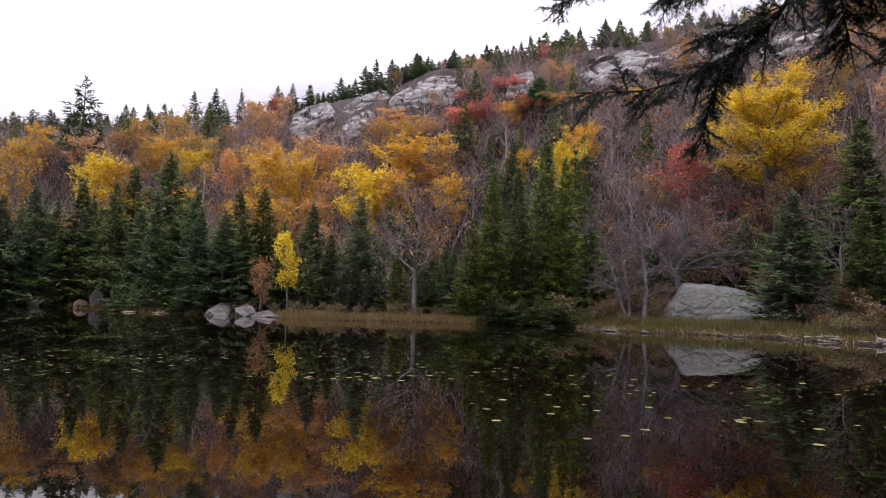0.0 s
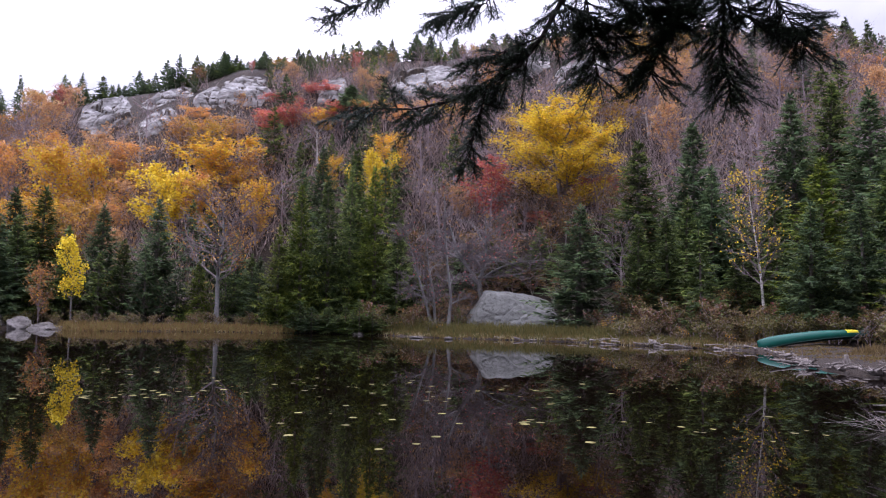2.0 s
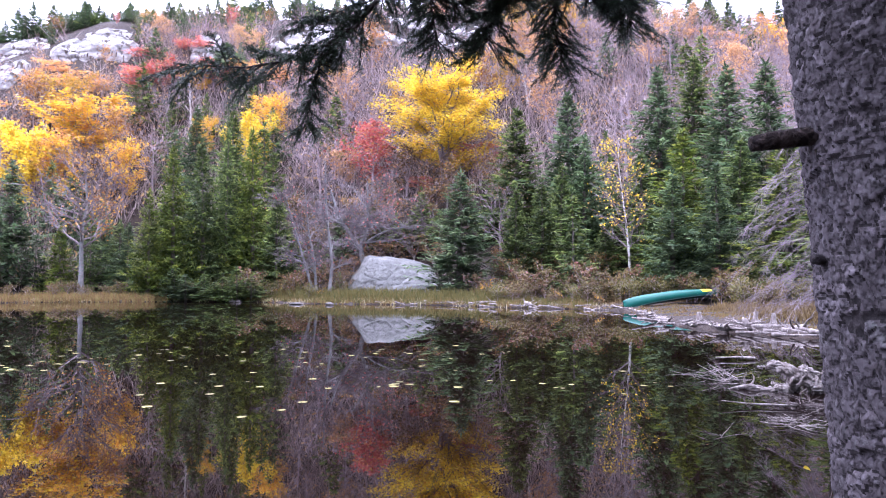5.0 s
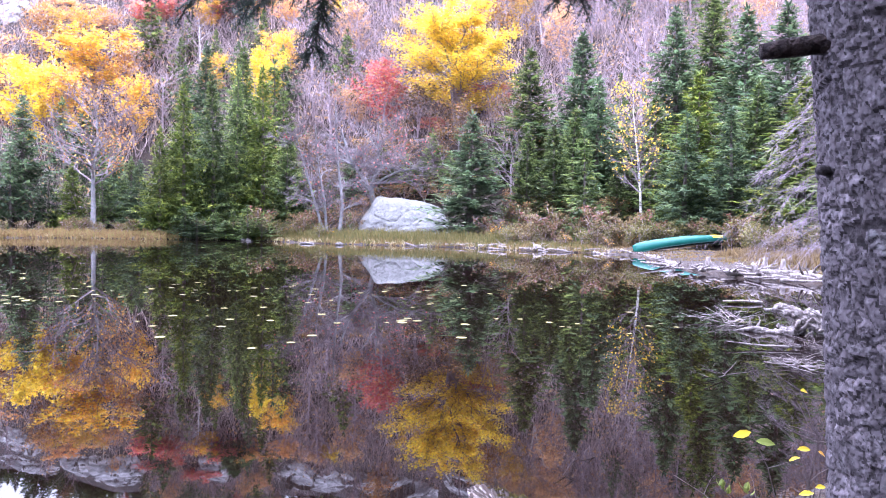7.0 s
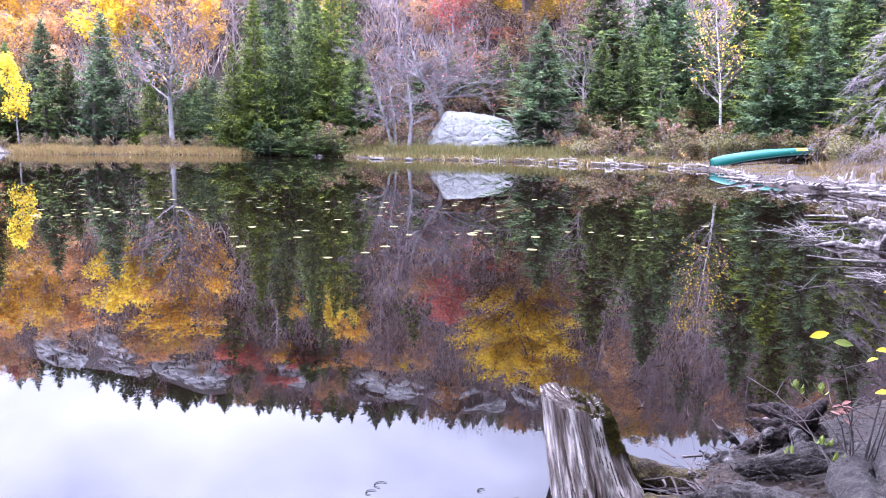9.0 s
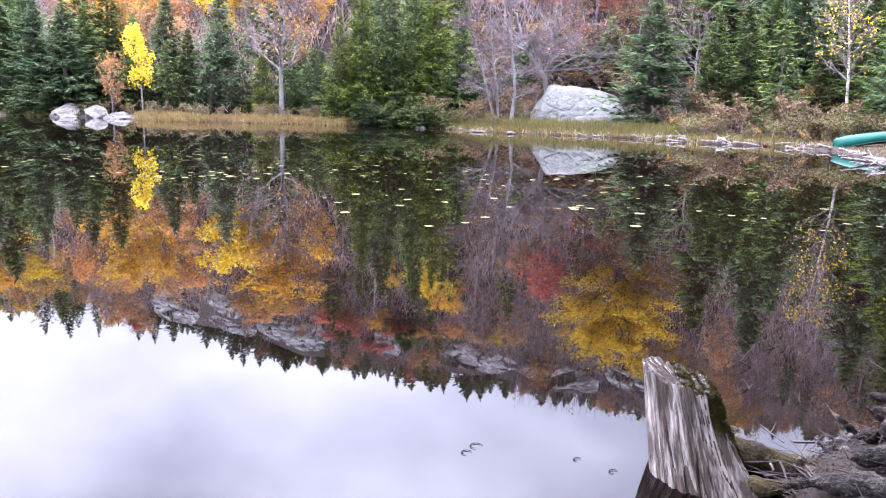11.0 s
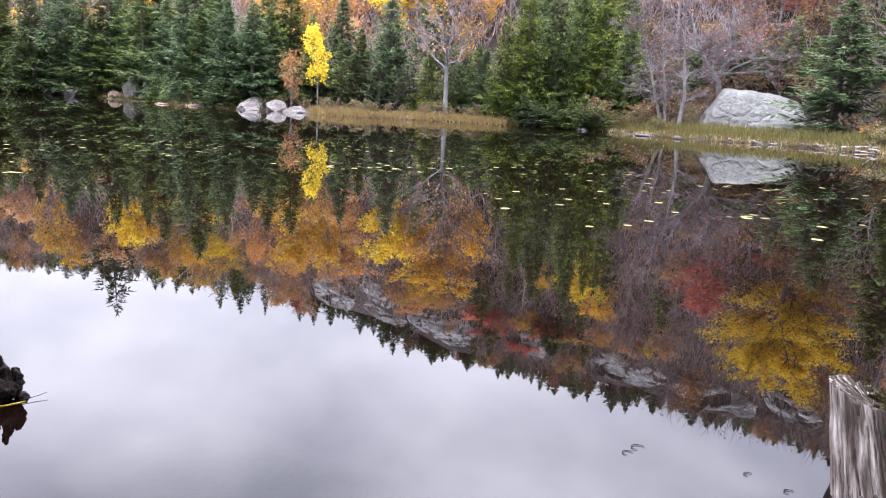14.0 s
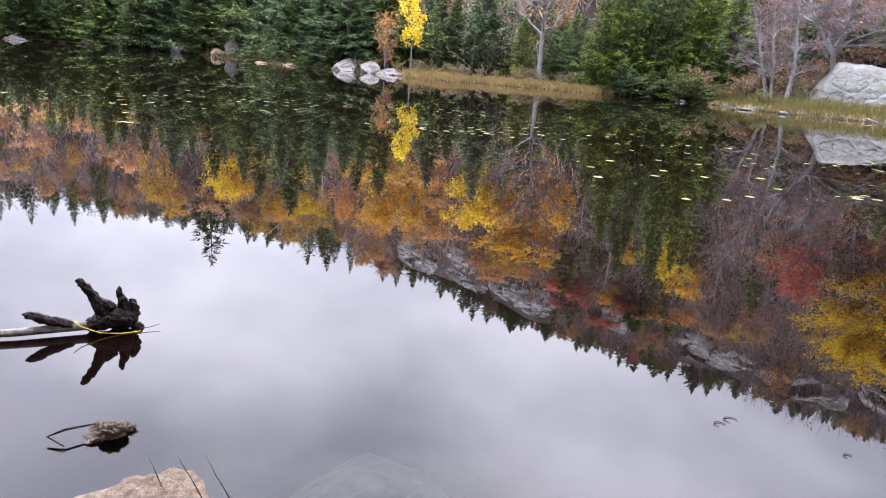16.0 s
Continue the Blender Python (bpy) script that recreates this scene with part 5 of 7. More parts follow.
def log(x, y, length, r, turn, seed, label, mat, group="driftwood", name="driftwood_log", z=0.04, rise=0.0, branches=2):
    rn = random.Random(seed)
    s = Soup()
    d = Vector((math.cos(turn), math.sin(turn), rise))
    pts = crooked(rn, (0, 0, 0), d, length, 0.1)
    s.tube(pts, [r * (1 - 0.6 * i / 6) * rn.uniform(0.85, 1.15) for i in range(7)], 7)
    if branches and r < 0.04:
        branches = 1
    for _ in range(branches):
        k = rn.randrange(1, 6)
        dd = Vector((rn.uniform(-1, 1), rn.uniform(-1, 1), rn.uniform(0, 0.9)))
        bl = length * rn.uniform(0.12, 0.3)
        s.tube(crooked(rn, pts[k], dd, bl, 0.25, 4), [r * 0.45 * (1 - 0.2 * i) for i in range(5)], 5)
    ob = new(name, s.mesh(name, mat, smooth=True))
    ob.location = (x, y, z)
    return tagged(ob, label, "driftwood", group)


def root_snag(x, y, z, size, seed, label, mat, arms=9, flat=0.5, group="driftwood", name="root_stump"):
    """A torn-up root plate: a knotted core with tapering crooked arms."""
    rn = random.Random(seed)
    root = empty(name, x, y, z, label, "driftwood", group)
    s = Soup()
    core = crooked(rn, (0, 0, 0), (rn.uniform(-1, 1), rn.uniform(-1, 1), 0.2), size * 0.5, 0.2, 4)
    s.tube(core, [size * q for q in (0.07, 0.1, 0.11, 0.09, 0.05)], 9)
    bits = [part("core", s.mesh("root_core", mat, smooth=True), root)]
    for k in range(arms):
        s = Soup()
        a = 6.283 * k / arms + rn.uniform(-0.3, 0.3)
        d = Vector((math.cos(a), math.sin(a), rn.uniform(-0.1, 1.0) * flat))
        p = core[rn.randrange(1, 4)]
        ln = size * rn.uniform(0.35, 0.8)
        pts = crooked(rn, p, d, ln, 0.3, 6)
        r0 = size * rn.uniform(0.025, 0.055)
        s.tube(pts, [r0 * (1 - 0.14 * i) for i in range(7)], 6)
        if rn.random() < 0.7:
            s.tube(crooked(rn, pts[3], d + Vector((rn.uniform(-1, 1), rn.uniform(-1, 1), rn.uniform(-0.3, 0.8))), ln * 0.5, 0.3, 4), [r0 * 0.5 * (1 - 0.2 * i) for i in range(5)], 5)
        bits.append(part("root_arm", s.mesh("root_arm", mat, smooth=True), root))
    return bits


def brush(x, y, z, size, count, seed, label, mat=TWIG, lift=0.5, group="brush piles"):
    rn = random.Random(seed)
    s = Soup()
    for _ in range(count):
        a = rn.uniform(0, 6.283)
        p = Vector((rn.gauss(0, size * 0.22), rn.gauss(0, size * 0.22), rn.uniform(-0.05, 0.06)))
        d = Vector((math.cos(a), math.sin(a), rn.uniform(-0.1, lift)))
        ln = size * rn.uniform(0.3, 0.9)
        pts = crooked(rn, p, d, ln, 0.14, 4)
        r = rn.uniform(0.002, 0.006) * (1 + size * 0.2)
        s.tube(pts, [r, r * 0.85, r * 0.7, r * 0.5, r * 0.25], 4)
        if rn.random() < 0.6:
            s.tube(crooked(rn, pts[2], d + Vector((rn.uniform(-1, 1), rn.uniform(-1, 1), rn.uniform(-0.2, 0.5))), ln * 0.45, 0.15, 3), [r * 0.6, r * 0.5, r * 0.35, r * 0.15], 3)
    ob = new("brush_pile", s.mesh("brush_pile", mat))
    ob.location = (x, y, z)
    return tagged(ob, label, "brush pile", group, "stuff")


def shore_point(az, off=0.0):
    """Where the waterline lies in a bearing."""
    dd = np.linspace(12, 100, 1500)
    s = shore_distance(-dd * math.sin(radians(az)), dd * math.cos(radians(az)))
    k = int(np.argmax(s > 0))
    return polar(az, float(dd[k]) + off)


rnd = random.Random(12)
for i in range(46):
    az = -19 - 33 * (i / 46) ** 0.8
    x, y = shore_point(az, rnd.uniform(-0.2, 0.7))
    along = math.atan2(*(np.array(shore_point(az - 1)) - np.array(shore_point(az + 1)))[::-1]) + rnd.gauss(0, 0.5)
    log(x, y, rnd.uniform(0.5, 1.6), rnd.uniform(0.025, 0.08), along, 200 + i, "bleached grey driftwood log stranded at the waterline", DRIFT, branches=rnd.randrange(0, 3), z=max(gz(x, y), 0) + 0.05)
for az, off, size, sd in ((-31.3, 0.2, 1.1, 1), (-39.8, -0.6, 0.7, 2), (-41.6, 0.0, 0.8, 3), (-43.4, 0.0, 0.8, 4), (-45.6, 0.2, 0.8, 5), (-47.2, 0.2, 0.8, 6), (-49.6, 0.5, 0.9, 7)):
    x, y = shore_point(az, off)
    root_snag(x, y, 0.1, size, 300 + sd, "bleached tangled root stump at the waterline", DRIFT)
for az, off, h in ((-43.6, 2.4, 0.3), (-47.4, 2.0, 0.4), (-48.6, 2.0, 0.34)):
    x, y = shore_point(az, off)
    log(x, y, h, 0.12, 0.5, int(h * 100 - az), "short weathered grey stump standing on the shore", DRIFT, name="weathered_stump", z=gz(x, y) - 0.05, rise=6.0, branches=1)
for az, off, size, cnt, sd in ((-33.5, 0.3, 0.7, 20, 1), (-36.0, 0.2, 0.7, 20, 2), (-40.0, 0.3, 0.7, 24, 3), (-43.0, 0.4, 0.6, 24, 4), (-46.0, 0.5, 0.6, 24, 5), (-48.5, 0.6, 0.6, 22, 6), (-23, 0.2, 0.6, 14, 7), (-27, 0.2, 0.7, 14, 8)):
    x, y = shore_point(az, off)
    brush(x, y, max(gz(x, y), 0) + 0.04, size, cnt, 400 + sd, "pale tangle of dead sticks stranded on the shore", DRIFT, 0.12)


at = lay(7.95, 6.72, -50)
stranded = empty("root_stump", 7.95, 6.72, 0.0, "big bleached root stump lying at the water's edge", "driftwood", "driftwood")
for path, r in ((((-0.44, 0.3), (-0.3, 0.315), (-0.13, 0.32), (0.0, 0.25), (0.12, 0.1)), (0.012, 0.04, 0.075, 0.1, 0.08)), (((0.0, 0.22), (-0.03, 0.1), (-0.1, 0.035), (-0.32, 0.015), (-0.72, 0.0)), (0.08, 0.065, 0.045, 0.026, 0.01)),
                (((0.02, 0.26), (0.14, 0.2), (0.27, 0.12), (0.36, 0.0)), (0.1, 0.11, 0.1, 0.07)), (((0.04, 0.18), (0.05, 0.06), (0.0, -0.06)), (0.05, 0.042, 0.03)), (((0.2, 0.16), (0.21, 0.05), (0.24, -0.06)), (0.05, 0.04, 0.03)),
                (((0.1, 0.22), (0.14, 0.38), (0.11, 0.5)), (0.022, 0.015, 0.007)), (((0.3, 0.1), (0.42, 0.14), (0.55, 0.1)), (0.045, 0.035, 0.015)), (((-0.08, 0.06), (-0.16, 0.1), (-0.26, 0.09)), (0.022, 0.016, 0.006)), (((0.08, 0.12), (0.0, 0.06), (-0.08, -0.04)), (0.05, 0.035, 0.02)), (((0.12, 0.12), (0.14, 0.03), (0.1, -0.05)), (0.05, 0.03, 0.02)), (((0.26, 0.18), (0.36, 0.26), (0.4, 0.3)), (0.045, 0.03, 0.01)), (((0.3, 0.06), (0.34, 0.0), (0.44, -0.04)), (0.05, 0.03, 0.02))):
    limb(stranded, "root_arm", [at(u, v, rnd.uniform(-0.06, 0.06)) for u, v in path], r, DRIFT, 0.085, 0.04, levels=3, depth=4)
for _ in range(16):
    u, v = rnd.uniform(-0.05, 0.36), rnd.uniform(0.02, 0.28)
    du, dv = rnd.uniform(-0.2, 0.14), rnd.uniform(-0.16, 0.17)
    r0 = rnd.uniform(0.014, 0.034)
    limb(stranded, "splinter", [at(u, v, -0.07), at(u + du * 0.5, v + dv * 0.4, -0.11), at(u + du, v + dv, -0.12)], (r0, r0 * 0.8, r0 * 0.25), DRIFT, 0.03, 0.03, 6)
at = lay(7.6, 7.1, -47)
stranded = empty("root_stump", 7.6, 7.1, 0.0, "small bleached root piece in the shallows", "driftwood", "driftwood")
for path, r in ((((-0.3, -0.01), (-0.12, 0.03), (0.02, 0.06), (0.1, 0.02)), (0.008, 0.022, 0.045, 0.03)), (((-0.05, 0.05), (-0.09, 0.14), (-0.05, 0.2)), (0.018, 0.013, 0.005)), (((0.0, 0.06), (0.06, 0.14), (0.02, 0.22)), (0.02, 0.012, 0.004))):
    limb(stranded, "root_arm", [at(u, v) for u, v in path], r, DRIFT, 0.02, 0.04)
brush(7.9, 7.9, 0.02, 0.75, 46, 441, "spray of pale dead twigs standing out of the water", DRIFT, 0.55)
brush(5.0, 5.1, 0.0, 0.32, 15, 442, "spray of dead twigs standing out of the water", TWIG, 0.6)
brush(6.15, 5.15, 0.01, 0.45, 34, 443, "grey tangle of dead sticks at the water's edge", DRIFT, 0.4)
brush(7.1, 5.9, 0.02, 0.6, 30, 444, "grey tangle of dead sticks at the water's edge", TWIG, 0.4)
for i, (x, y, ln, r, tn) in enumerate(((7.0, 5.9, 0.8, 0.014, 2.6), (7.5, 5.7, 0.7, 0.018, 0.2), (6.2, 5.0, 0.5, 0.01, 2.2), (10.4, 9.6, 0.7, 0.03, 2.9))):
    log(x, y, ln, r, tn, 260 + i, "grey stick of driftwood lying in the shallows", DRIFT, branches=1, z=0.03)

# fallen dead spruce with fans of bare grey boughs
rn = random.Random(77)
x, y = polar(-52.2, 24)
root = empty("dead_spruce", x, y, gz(x, y) - 0.1, "dead spruce with fans of bare grey drooping boughs", "dead tree", "dead trees")
s = Soup()
trunk = [Vector((-0.5 * k * k / 36 - 0.1 * k, -0.1 * k, 1.05 * k)) for k in range(7)]
s.tube(trunk, [0.085 - 0.011 * k for k in range(7)], 8)
part("trunk", s.mesh("dead_spruce_trunk", FIR_BARK, smooth=True), root)
for k in range(44):
    s = Soup()
    q = 0.5 + 5.2 * (k + rn.random()) / 44
    i0 = min(5, int(q))
    p = trunk[i0].lerp(trunk[i0 + 1], q - i0)
    a = rn.uniform(1.9, 3.8)
    ln = rn.uniform(2.0, 4.0) * (1.1 - 0.1 * q)
    d = Vector((math.cos(a), math.sin(a), rn.uniform(-0.15, 0.3)))
    sag = rn.uniform(0.35, 0.85) * ln
    pts = [p + d * ln * t + Vector((rn.gauss(0, 0.04), rn.gauss(0, 0.04), -sag * t * t)) for t in (0, 0.15, 0.3, 0.45, 0.6, 0.75, 0.88, 1.0)]
    s.tube(pts, [0.0095 * (1 - 0.12 * i) for i in range(8)], 4)
    for j in range(44):
        i1 = rn.randrange(1, 7)
        d2 = (pts[i1 + 1] - pts[i1]).normalized() + Vector((rn.uniform(-0.8, 0.8), rn.uniform(-0.8, 0.8), rn.uniform(-0.7, 0.15)))
        tw = crooked(rn, pts[i1], d2, ln * rn.uniform(0.1, 0.3), 0.16, 3)
        s.tube(tw, [0.0034, 0.0028, 0.002, 0.001], 3, cap=False)
    part("bough", s.mesh("dead_bough", TWIG_BARK), root)

# ---- upturned canoe ----
nose, tail = Vector((20.75, 26.35, 0.0)), Vector((25.35, 25.1, 0.62))
LEN = (tail - nose).length
s = Soup()
N, M = 28, 12
for i in range(N + 1):
    q = i / N
    e = 1 - abs(2 * q - 1) ** 2.6
    beam, deep = 0.45 * e ** 0.6 + 0.02, 0.4 + 0.04 * (1 - e) - 0.2 * max(0.0, q - 0.5) / 0.5
    sheer = 0.14 * abs(2 * q - 1) ** 3
    for j in range(M + 1):
        a = math.pi * j / M
        s.v.append((q * LEN, beam * math.copysign(abs(math.cos(a)) ** 0.7, math.cos(a)), -sheer + (deep + sheer * 0.8 - 0.14 * abs(2 * q - 1) ** 6) * math.sin(a) ** 0.5))
for i in range(N):
    for j in range(M):
        s.f.append((i * (M + 1) + j, (i + 1) * (M + 1) + j, (i + 1) * (M + 1) + j + 1, i * (M + 1) + j + 1))
        s.m.append(1 if 0.76 < (i + 0.5) / N < 0.86 and 3 <= j <= 10 else 0)
canoe = empty("canoe", *nose, "green plastic canoe upturned on the shore with a yellow band", "canoe")
dv = tail - nose
canoe.rotation_euler = (radians(-10), -math.atan2(dv.z, math.hypot(dv.x, dv.y)), math.atan2(dv.y, dv.x))
canoe.location.z += 0.14
hull = part("hull", s.mesh("canoe_hull", CANOE_INSIDE_SHADE, CANOE_INSIDE_SHADE, CANOE_GREEN, CANOE_YELLOW, smooth=True), canoe)
sol = hull.modifiers.new("thickness", "SOLIDIFY")
sol.thickness = 0.012
sol.material_offset = 2
for sg in (0, M):
    g = Soup()
    g.tube([Vector(s.v[i * (M + 1) + sg]) for i in range(N + 1)], [0.018] * (N + 1), 6)
    part("gunwale", g.mesh("canoe_gunwale", CANOE_DARK, smooth=True), canoe, "dark gunwale rail")
bars = Soup()
for k in range(4):
    bars.add([(3.1 + 0.07 * k, -0.452, 0.1), (3.15 + 0.07 * k, -0.452, 0.1), (3.15 + 0.07 * k, -0.44, 0.15), (3.1 + 0.07 * k, -0.44, 0.15)], [(0, 1, 2, 3)])
part("lettering", bars.mesh("canoe_marks", STRAW), canoe, "small pale marks")

# ---- lily pads ----
pad = Soup()
pts = [(0, 0, 0.004)] + [(math.cos(a), math.sin(a) * 0.92, 0.004 + 0.03 * math.sin(3 * a) * 0.3) for a in np.linspace(0.2, 6.08, 15)]
pad.add(pts, [(0, k, k + 1) for k in range(1, 15)])
pad.add([(q[0], q[1], q[2] - 0.012) for q in pts], [(0, k + 1, k) for k in range(1, 15)])
pad_mesh = pad.mesh("lily_pad", PAD)
rn = random.Random(4)
groups = ((-7.6, 18, 1.6, 16), (-4.5, 19, 1.6, 16), (-1.8, 13.6, 0.7, 22), (0.2, 15, 1.0, 18), (2.0, 10.3, 0.9, 9), (2.6, 8.9, 0.8, 7), (3.6, 9.5, 0.6, 5), (5.4, 9.2, 0.7, 6), (6.0, 12.5, 1.0, 14), (3.7, 12.2, 1.2, 12), (1.9, 15, 1.2, 12),
          (-1.5, 18.5, 1.8, 14), (-7.4, 10, 0.7, 7), (-8.3, 14, 1.1, 18), (-8.6, 16.5, 1.2, 14), (-10.5, 13.4, 1.4, 10), (6.6, 7.8, 0.5, 4), (-6.5, 17, 1.0, 12))
for cx, cy, sp, n in groups:
    for _ in range(int(n * 1.25)):
        x, y = cx + rn.gauss(0, sp * 1.3), cy + rn.gauss(0, sp * 0.7)
        if float(shore_distance(np.array([x]), np.array([y]))[0]) > -0.6:
            continue
        k = rn.uniform(0.025, 0.07)
        ob = new("lily_pad", pad_mesh)
        ob.matrix_basis = pose(x, y, 0.003, 0, 0, rn.uniform(0, 360)) @ Matrix.Diagonal((k, k, k, 1))
        tagged(ob, "yellowing lily pad floating on dark water", "lily pad", "lily pads")

# ---- the near bank: spruce trunk ----
def bark_trunk(x, y, r, z0, z1, seed):
    """A spruce trunk with round scaly bark plates standing proud of furrows, their shade put into a dark colour."""
    rn = np.random.RandomState(seed)
    th = np.concatenate([np.radians(np.linspace(112, 242, 190, endpoint=False)), np.radians(np.linspace(242, 472, 60, endpoint=False))])
    nu, nv = len(th), int((z1 - z0) / 0.005)
    cw, ch = 0.04, 0.036
    cu, cv = int(round(2 * math.pi * r / cw)), int((z1 - z0) / ch) + 3
    ju, jv, hi = rn.uniform(0.0, 1.0, (cv, cu)), rn.uniform(0.0, 1.0, (cv, cu)), rn.uniform(0.0, 1.0, (cv, cu))
    tu, tv = rn.normal(0.25, 0.5, (cv, cu)), rn.normal(0.35, 0.5, (cv, cu))
    U, V = np.meshgrid((th - th[0]) / (2 * math.pi) * cu, (np.arange(nv + 1) / nv) * (z1 - z0) / ch + 1)
    U0, V0 = U.copy(), V.copy()
    for k, (fu, fv, am) in enumerate(((2, 0.9, 0.35), (3, 1.7, 0.3), (5, 2.3, 0.22), (8, 4.1, 0.16), (13, 3.1, 0.14), (29, 7.3, 0.09))):
        wave = U0 * fu * 2 * math.pi / cu
        U = U + am * np.sin(wave + V0 * fv + k * 1.9)
        V = V + am * np.cos(wave * 1.0 - V0 * fv * 0.8 + k * 0.7)
    f1, f2, top, tilt = np.full(U.shape, 9.0), np.full(U.shape, 9.0), np.zeros(U.shape), np.zeros(U.shape)
    for dj in (-1, 0, 1):
        for di in (-1, 0, 1):
            ci, cj = np.floor(U).astype(int) + di, np.clip(np.floor(V).astype(int) + dj, 0, cv - 1)
            w = ci % cu
            qu, qv = ci + ju[cj, w] - U, np.floor(V) + dj + jv[cj, w] - V
            d = np.hypot(qu, qv)
            closer = d < f1
            f2 = np.where(closer, f1, np.minimum(f2, d))
            top = np.where(closer, hi[cj, w], top)
            tilt = np.where(closer, qu * tu[cj, w] + qv * tv[cj, w], tilt)
            f1 = np.where(closer, d, f1)
    edge = np.clip((f2 - f1) / 0.34, 0, 1)
    flake = np.zeros(U.shape)
    for k, (su, sv, am) in enumerate(((2.1, 1.5, 0.5), (4.7, 3.1, 0.3), (9.5, 6.5, 0.2))):
        lat = rn.uniform(-1, 1, (64, 64))
        a, b = (U0 * su + k * 7.3), (V0 * sv + k * 3.9)
        i0, j0 = np.floor(a).astype(int), np.floor(b).astype(int)
        fa, fb = a - i0, b - j0
        fa, fb = fa * fa * (3 - 2 * fa), fb * fb * (3 - 2 * fb)
        at = lambda di, dj: lat[(j0 + dj) % 64, (i0 + di) % 64]
        flake += am * ((at(0, 0) * (1 - fa) + at(1, 0) * fa) * (1 - fb) + (at(0, 1) * (1 - fa) + at(1, 1) * fa) * fb)
    lift = edge ** 0.5 * (0.0035 + 0.005 * top) + 0.007 * tilt * edge ** 0.4 + 0.0035 * flake + rn.normal(0, 0.0005, U.shape)
    zz = z0 + (z1 - z0) * np.arange(nv + 1) / nv
    flare = 1 + 0.7 * np.exp(-(zz - z0) / 0.2)
    wave = 1 + 0.03 * np.sin(zz * 3.1)[:, None] * np.cos(th * 2 + 1)[None, :] + 0.25 * np.exp(-(zz - z0) / 0.2)[:, None] * np.cos(th * 4)[None, :]
    rr = (r * flare)[:, None] * wave * (1 - 0.03 * (zz - 1))[:, None] + lift
    X, Y, Z = rr * np.cos(th) - 0.05 * (zz - 1.85)[:, None], rr * np.sin(th) + 0.06 * (zz - 1.85)[:, None], np.repeat(zz[:, None], nu, 1)
    verts = np.stack([X.ravel(), Y.ravel(), Z.ravel()], 1).tolist()
    faces, mats = [], []
    for j in range(nv):
        for i in range(nu):
            faces.append((j * nu + i, j * nu + (i + 1) % nu, (j + 1) * nu + (i + 1) % nu, (j + 1) * nu + i))
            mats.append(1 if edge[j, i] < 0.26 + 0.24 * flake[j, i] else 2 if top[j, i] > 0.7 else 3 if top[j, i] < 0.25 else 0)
    me = bpy.data.meshes.new("spruce_trunk")
    me.from_pydata(verts, [], faces)
    me.materials.append(BARK), me.materials.append(FURROW_SHADE_KNOT), me.materials.append(BARK_PALE), me.materials.append(BARK_DUSK)
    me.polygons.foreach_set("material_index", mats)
    me.polygons.foreach_set("use_smooth", [True] * len(faces))
    return me


TX, TY = 1.317, 0.91
spruce = empty("spruce_tree", TX, TY, 0.0, "old spruce with scaly grey bark leaning over the near bank", "tree")
part("trunk", bark_trunk(TX, TY, 0.172, 0.16, 2.6, 3), spruce, "scaly grey bark trunk")
s = Soup()
s.tube([(-0.035, 0.042, 2.55), (-0.05, 0.1, 4.0), (0.0, 0.1, 5.5), (0.05, 0.1, 7.5)], [0.165, 0.14, 0.11, 0.05], 16)
part("upper_trunk", s.mesh("upper_trunk", BARK, smooth=True), spruce)
rn = random.Random(6)
s = Soup()
stub_path = [p - Vector((TX, TY, 0)) for p in (Vector((1.27, 0.92, 1.728)), Vector((1.195, 0.958, 1.723)), Vector((1.155, 0.983, 1.72)), Vector((1.115, 1.006, 1.715)), Vector((1.08, 1.028, 1.709)))]
s.tube(stub_path, [0.026, 0.0195, 0.0175, 0.0175, 0.014], 10)
part("branch_stub", s.mesh("branch_stub", WET_WOOD, smooth=True), spruce, "broken grey-brown branch stub")
for dx, dy, z, r in ((-0.135, 0.055, 1.496, 0.011), (-0.15, 0.0, 2.05, 0.012)):
    s = Soup()
    s.tube([(dx * 0.9, dy, z), (dx * 1.13, dy * 1.08, z + 0.003)], [r, r * 0.8], 8)
    part("knot", s.mesh("knot", FURROW_SHADE_KNOT, smooth=True), spruce, "dark branch knot")


def furnish(needles, rn, pts, size, gap=0.0021):
    """Needles all round a young twig."""
    for a, b in zip(pts, pts[1:]):
        d = b - a
        m = max(2, int(d.length / gap))
        dn = d.normalized()
        for k in range(m):
            p = a + d * (k / m)
            o = Vector((rn.uniform(-1, 1), rn.uniform(-1, 1), rn.uniform(-0.8, 1)))
            w = (dn * 0.75 + (o - dn * o.dot(dn)).normalized()).normalized()
            t = w.orthogonal().normalized() * size * 0.12
            needles.add([p - t, p + t, p + w * size * rn.uniform(0.7, 1.15)], [(0, 1, 2)])


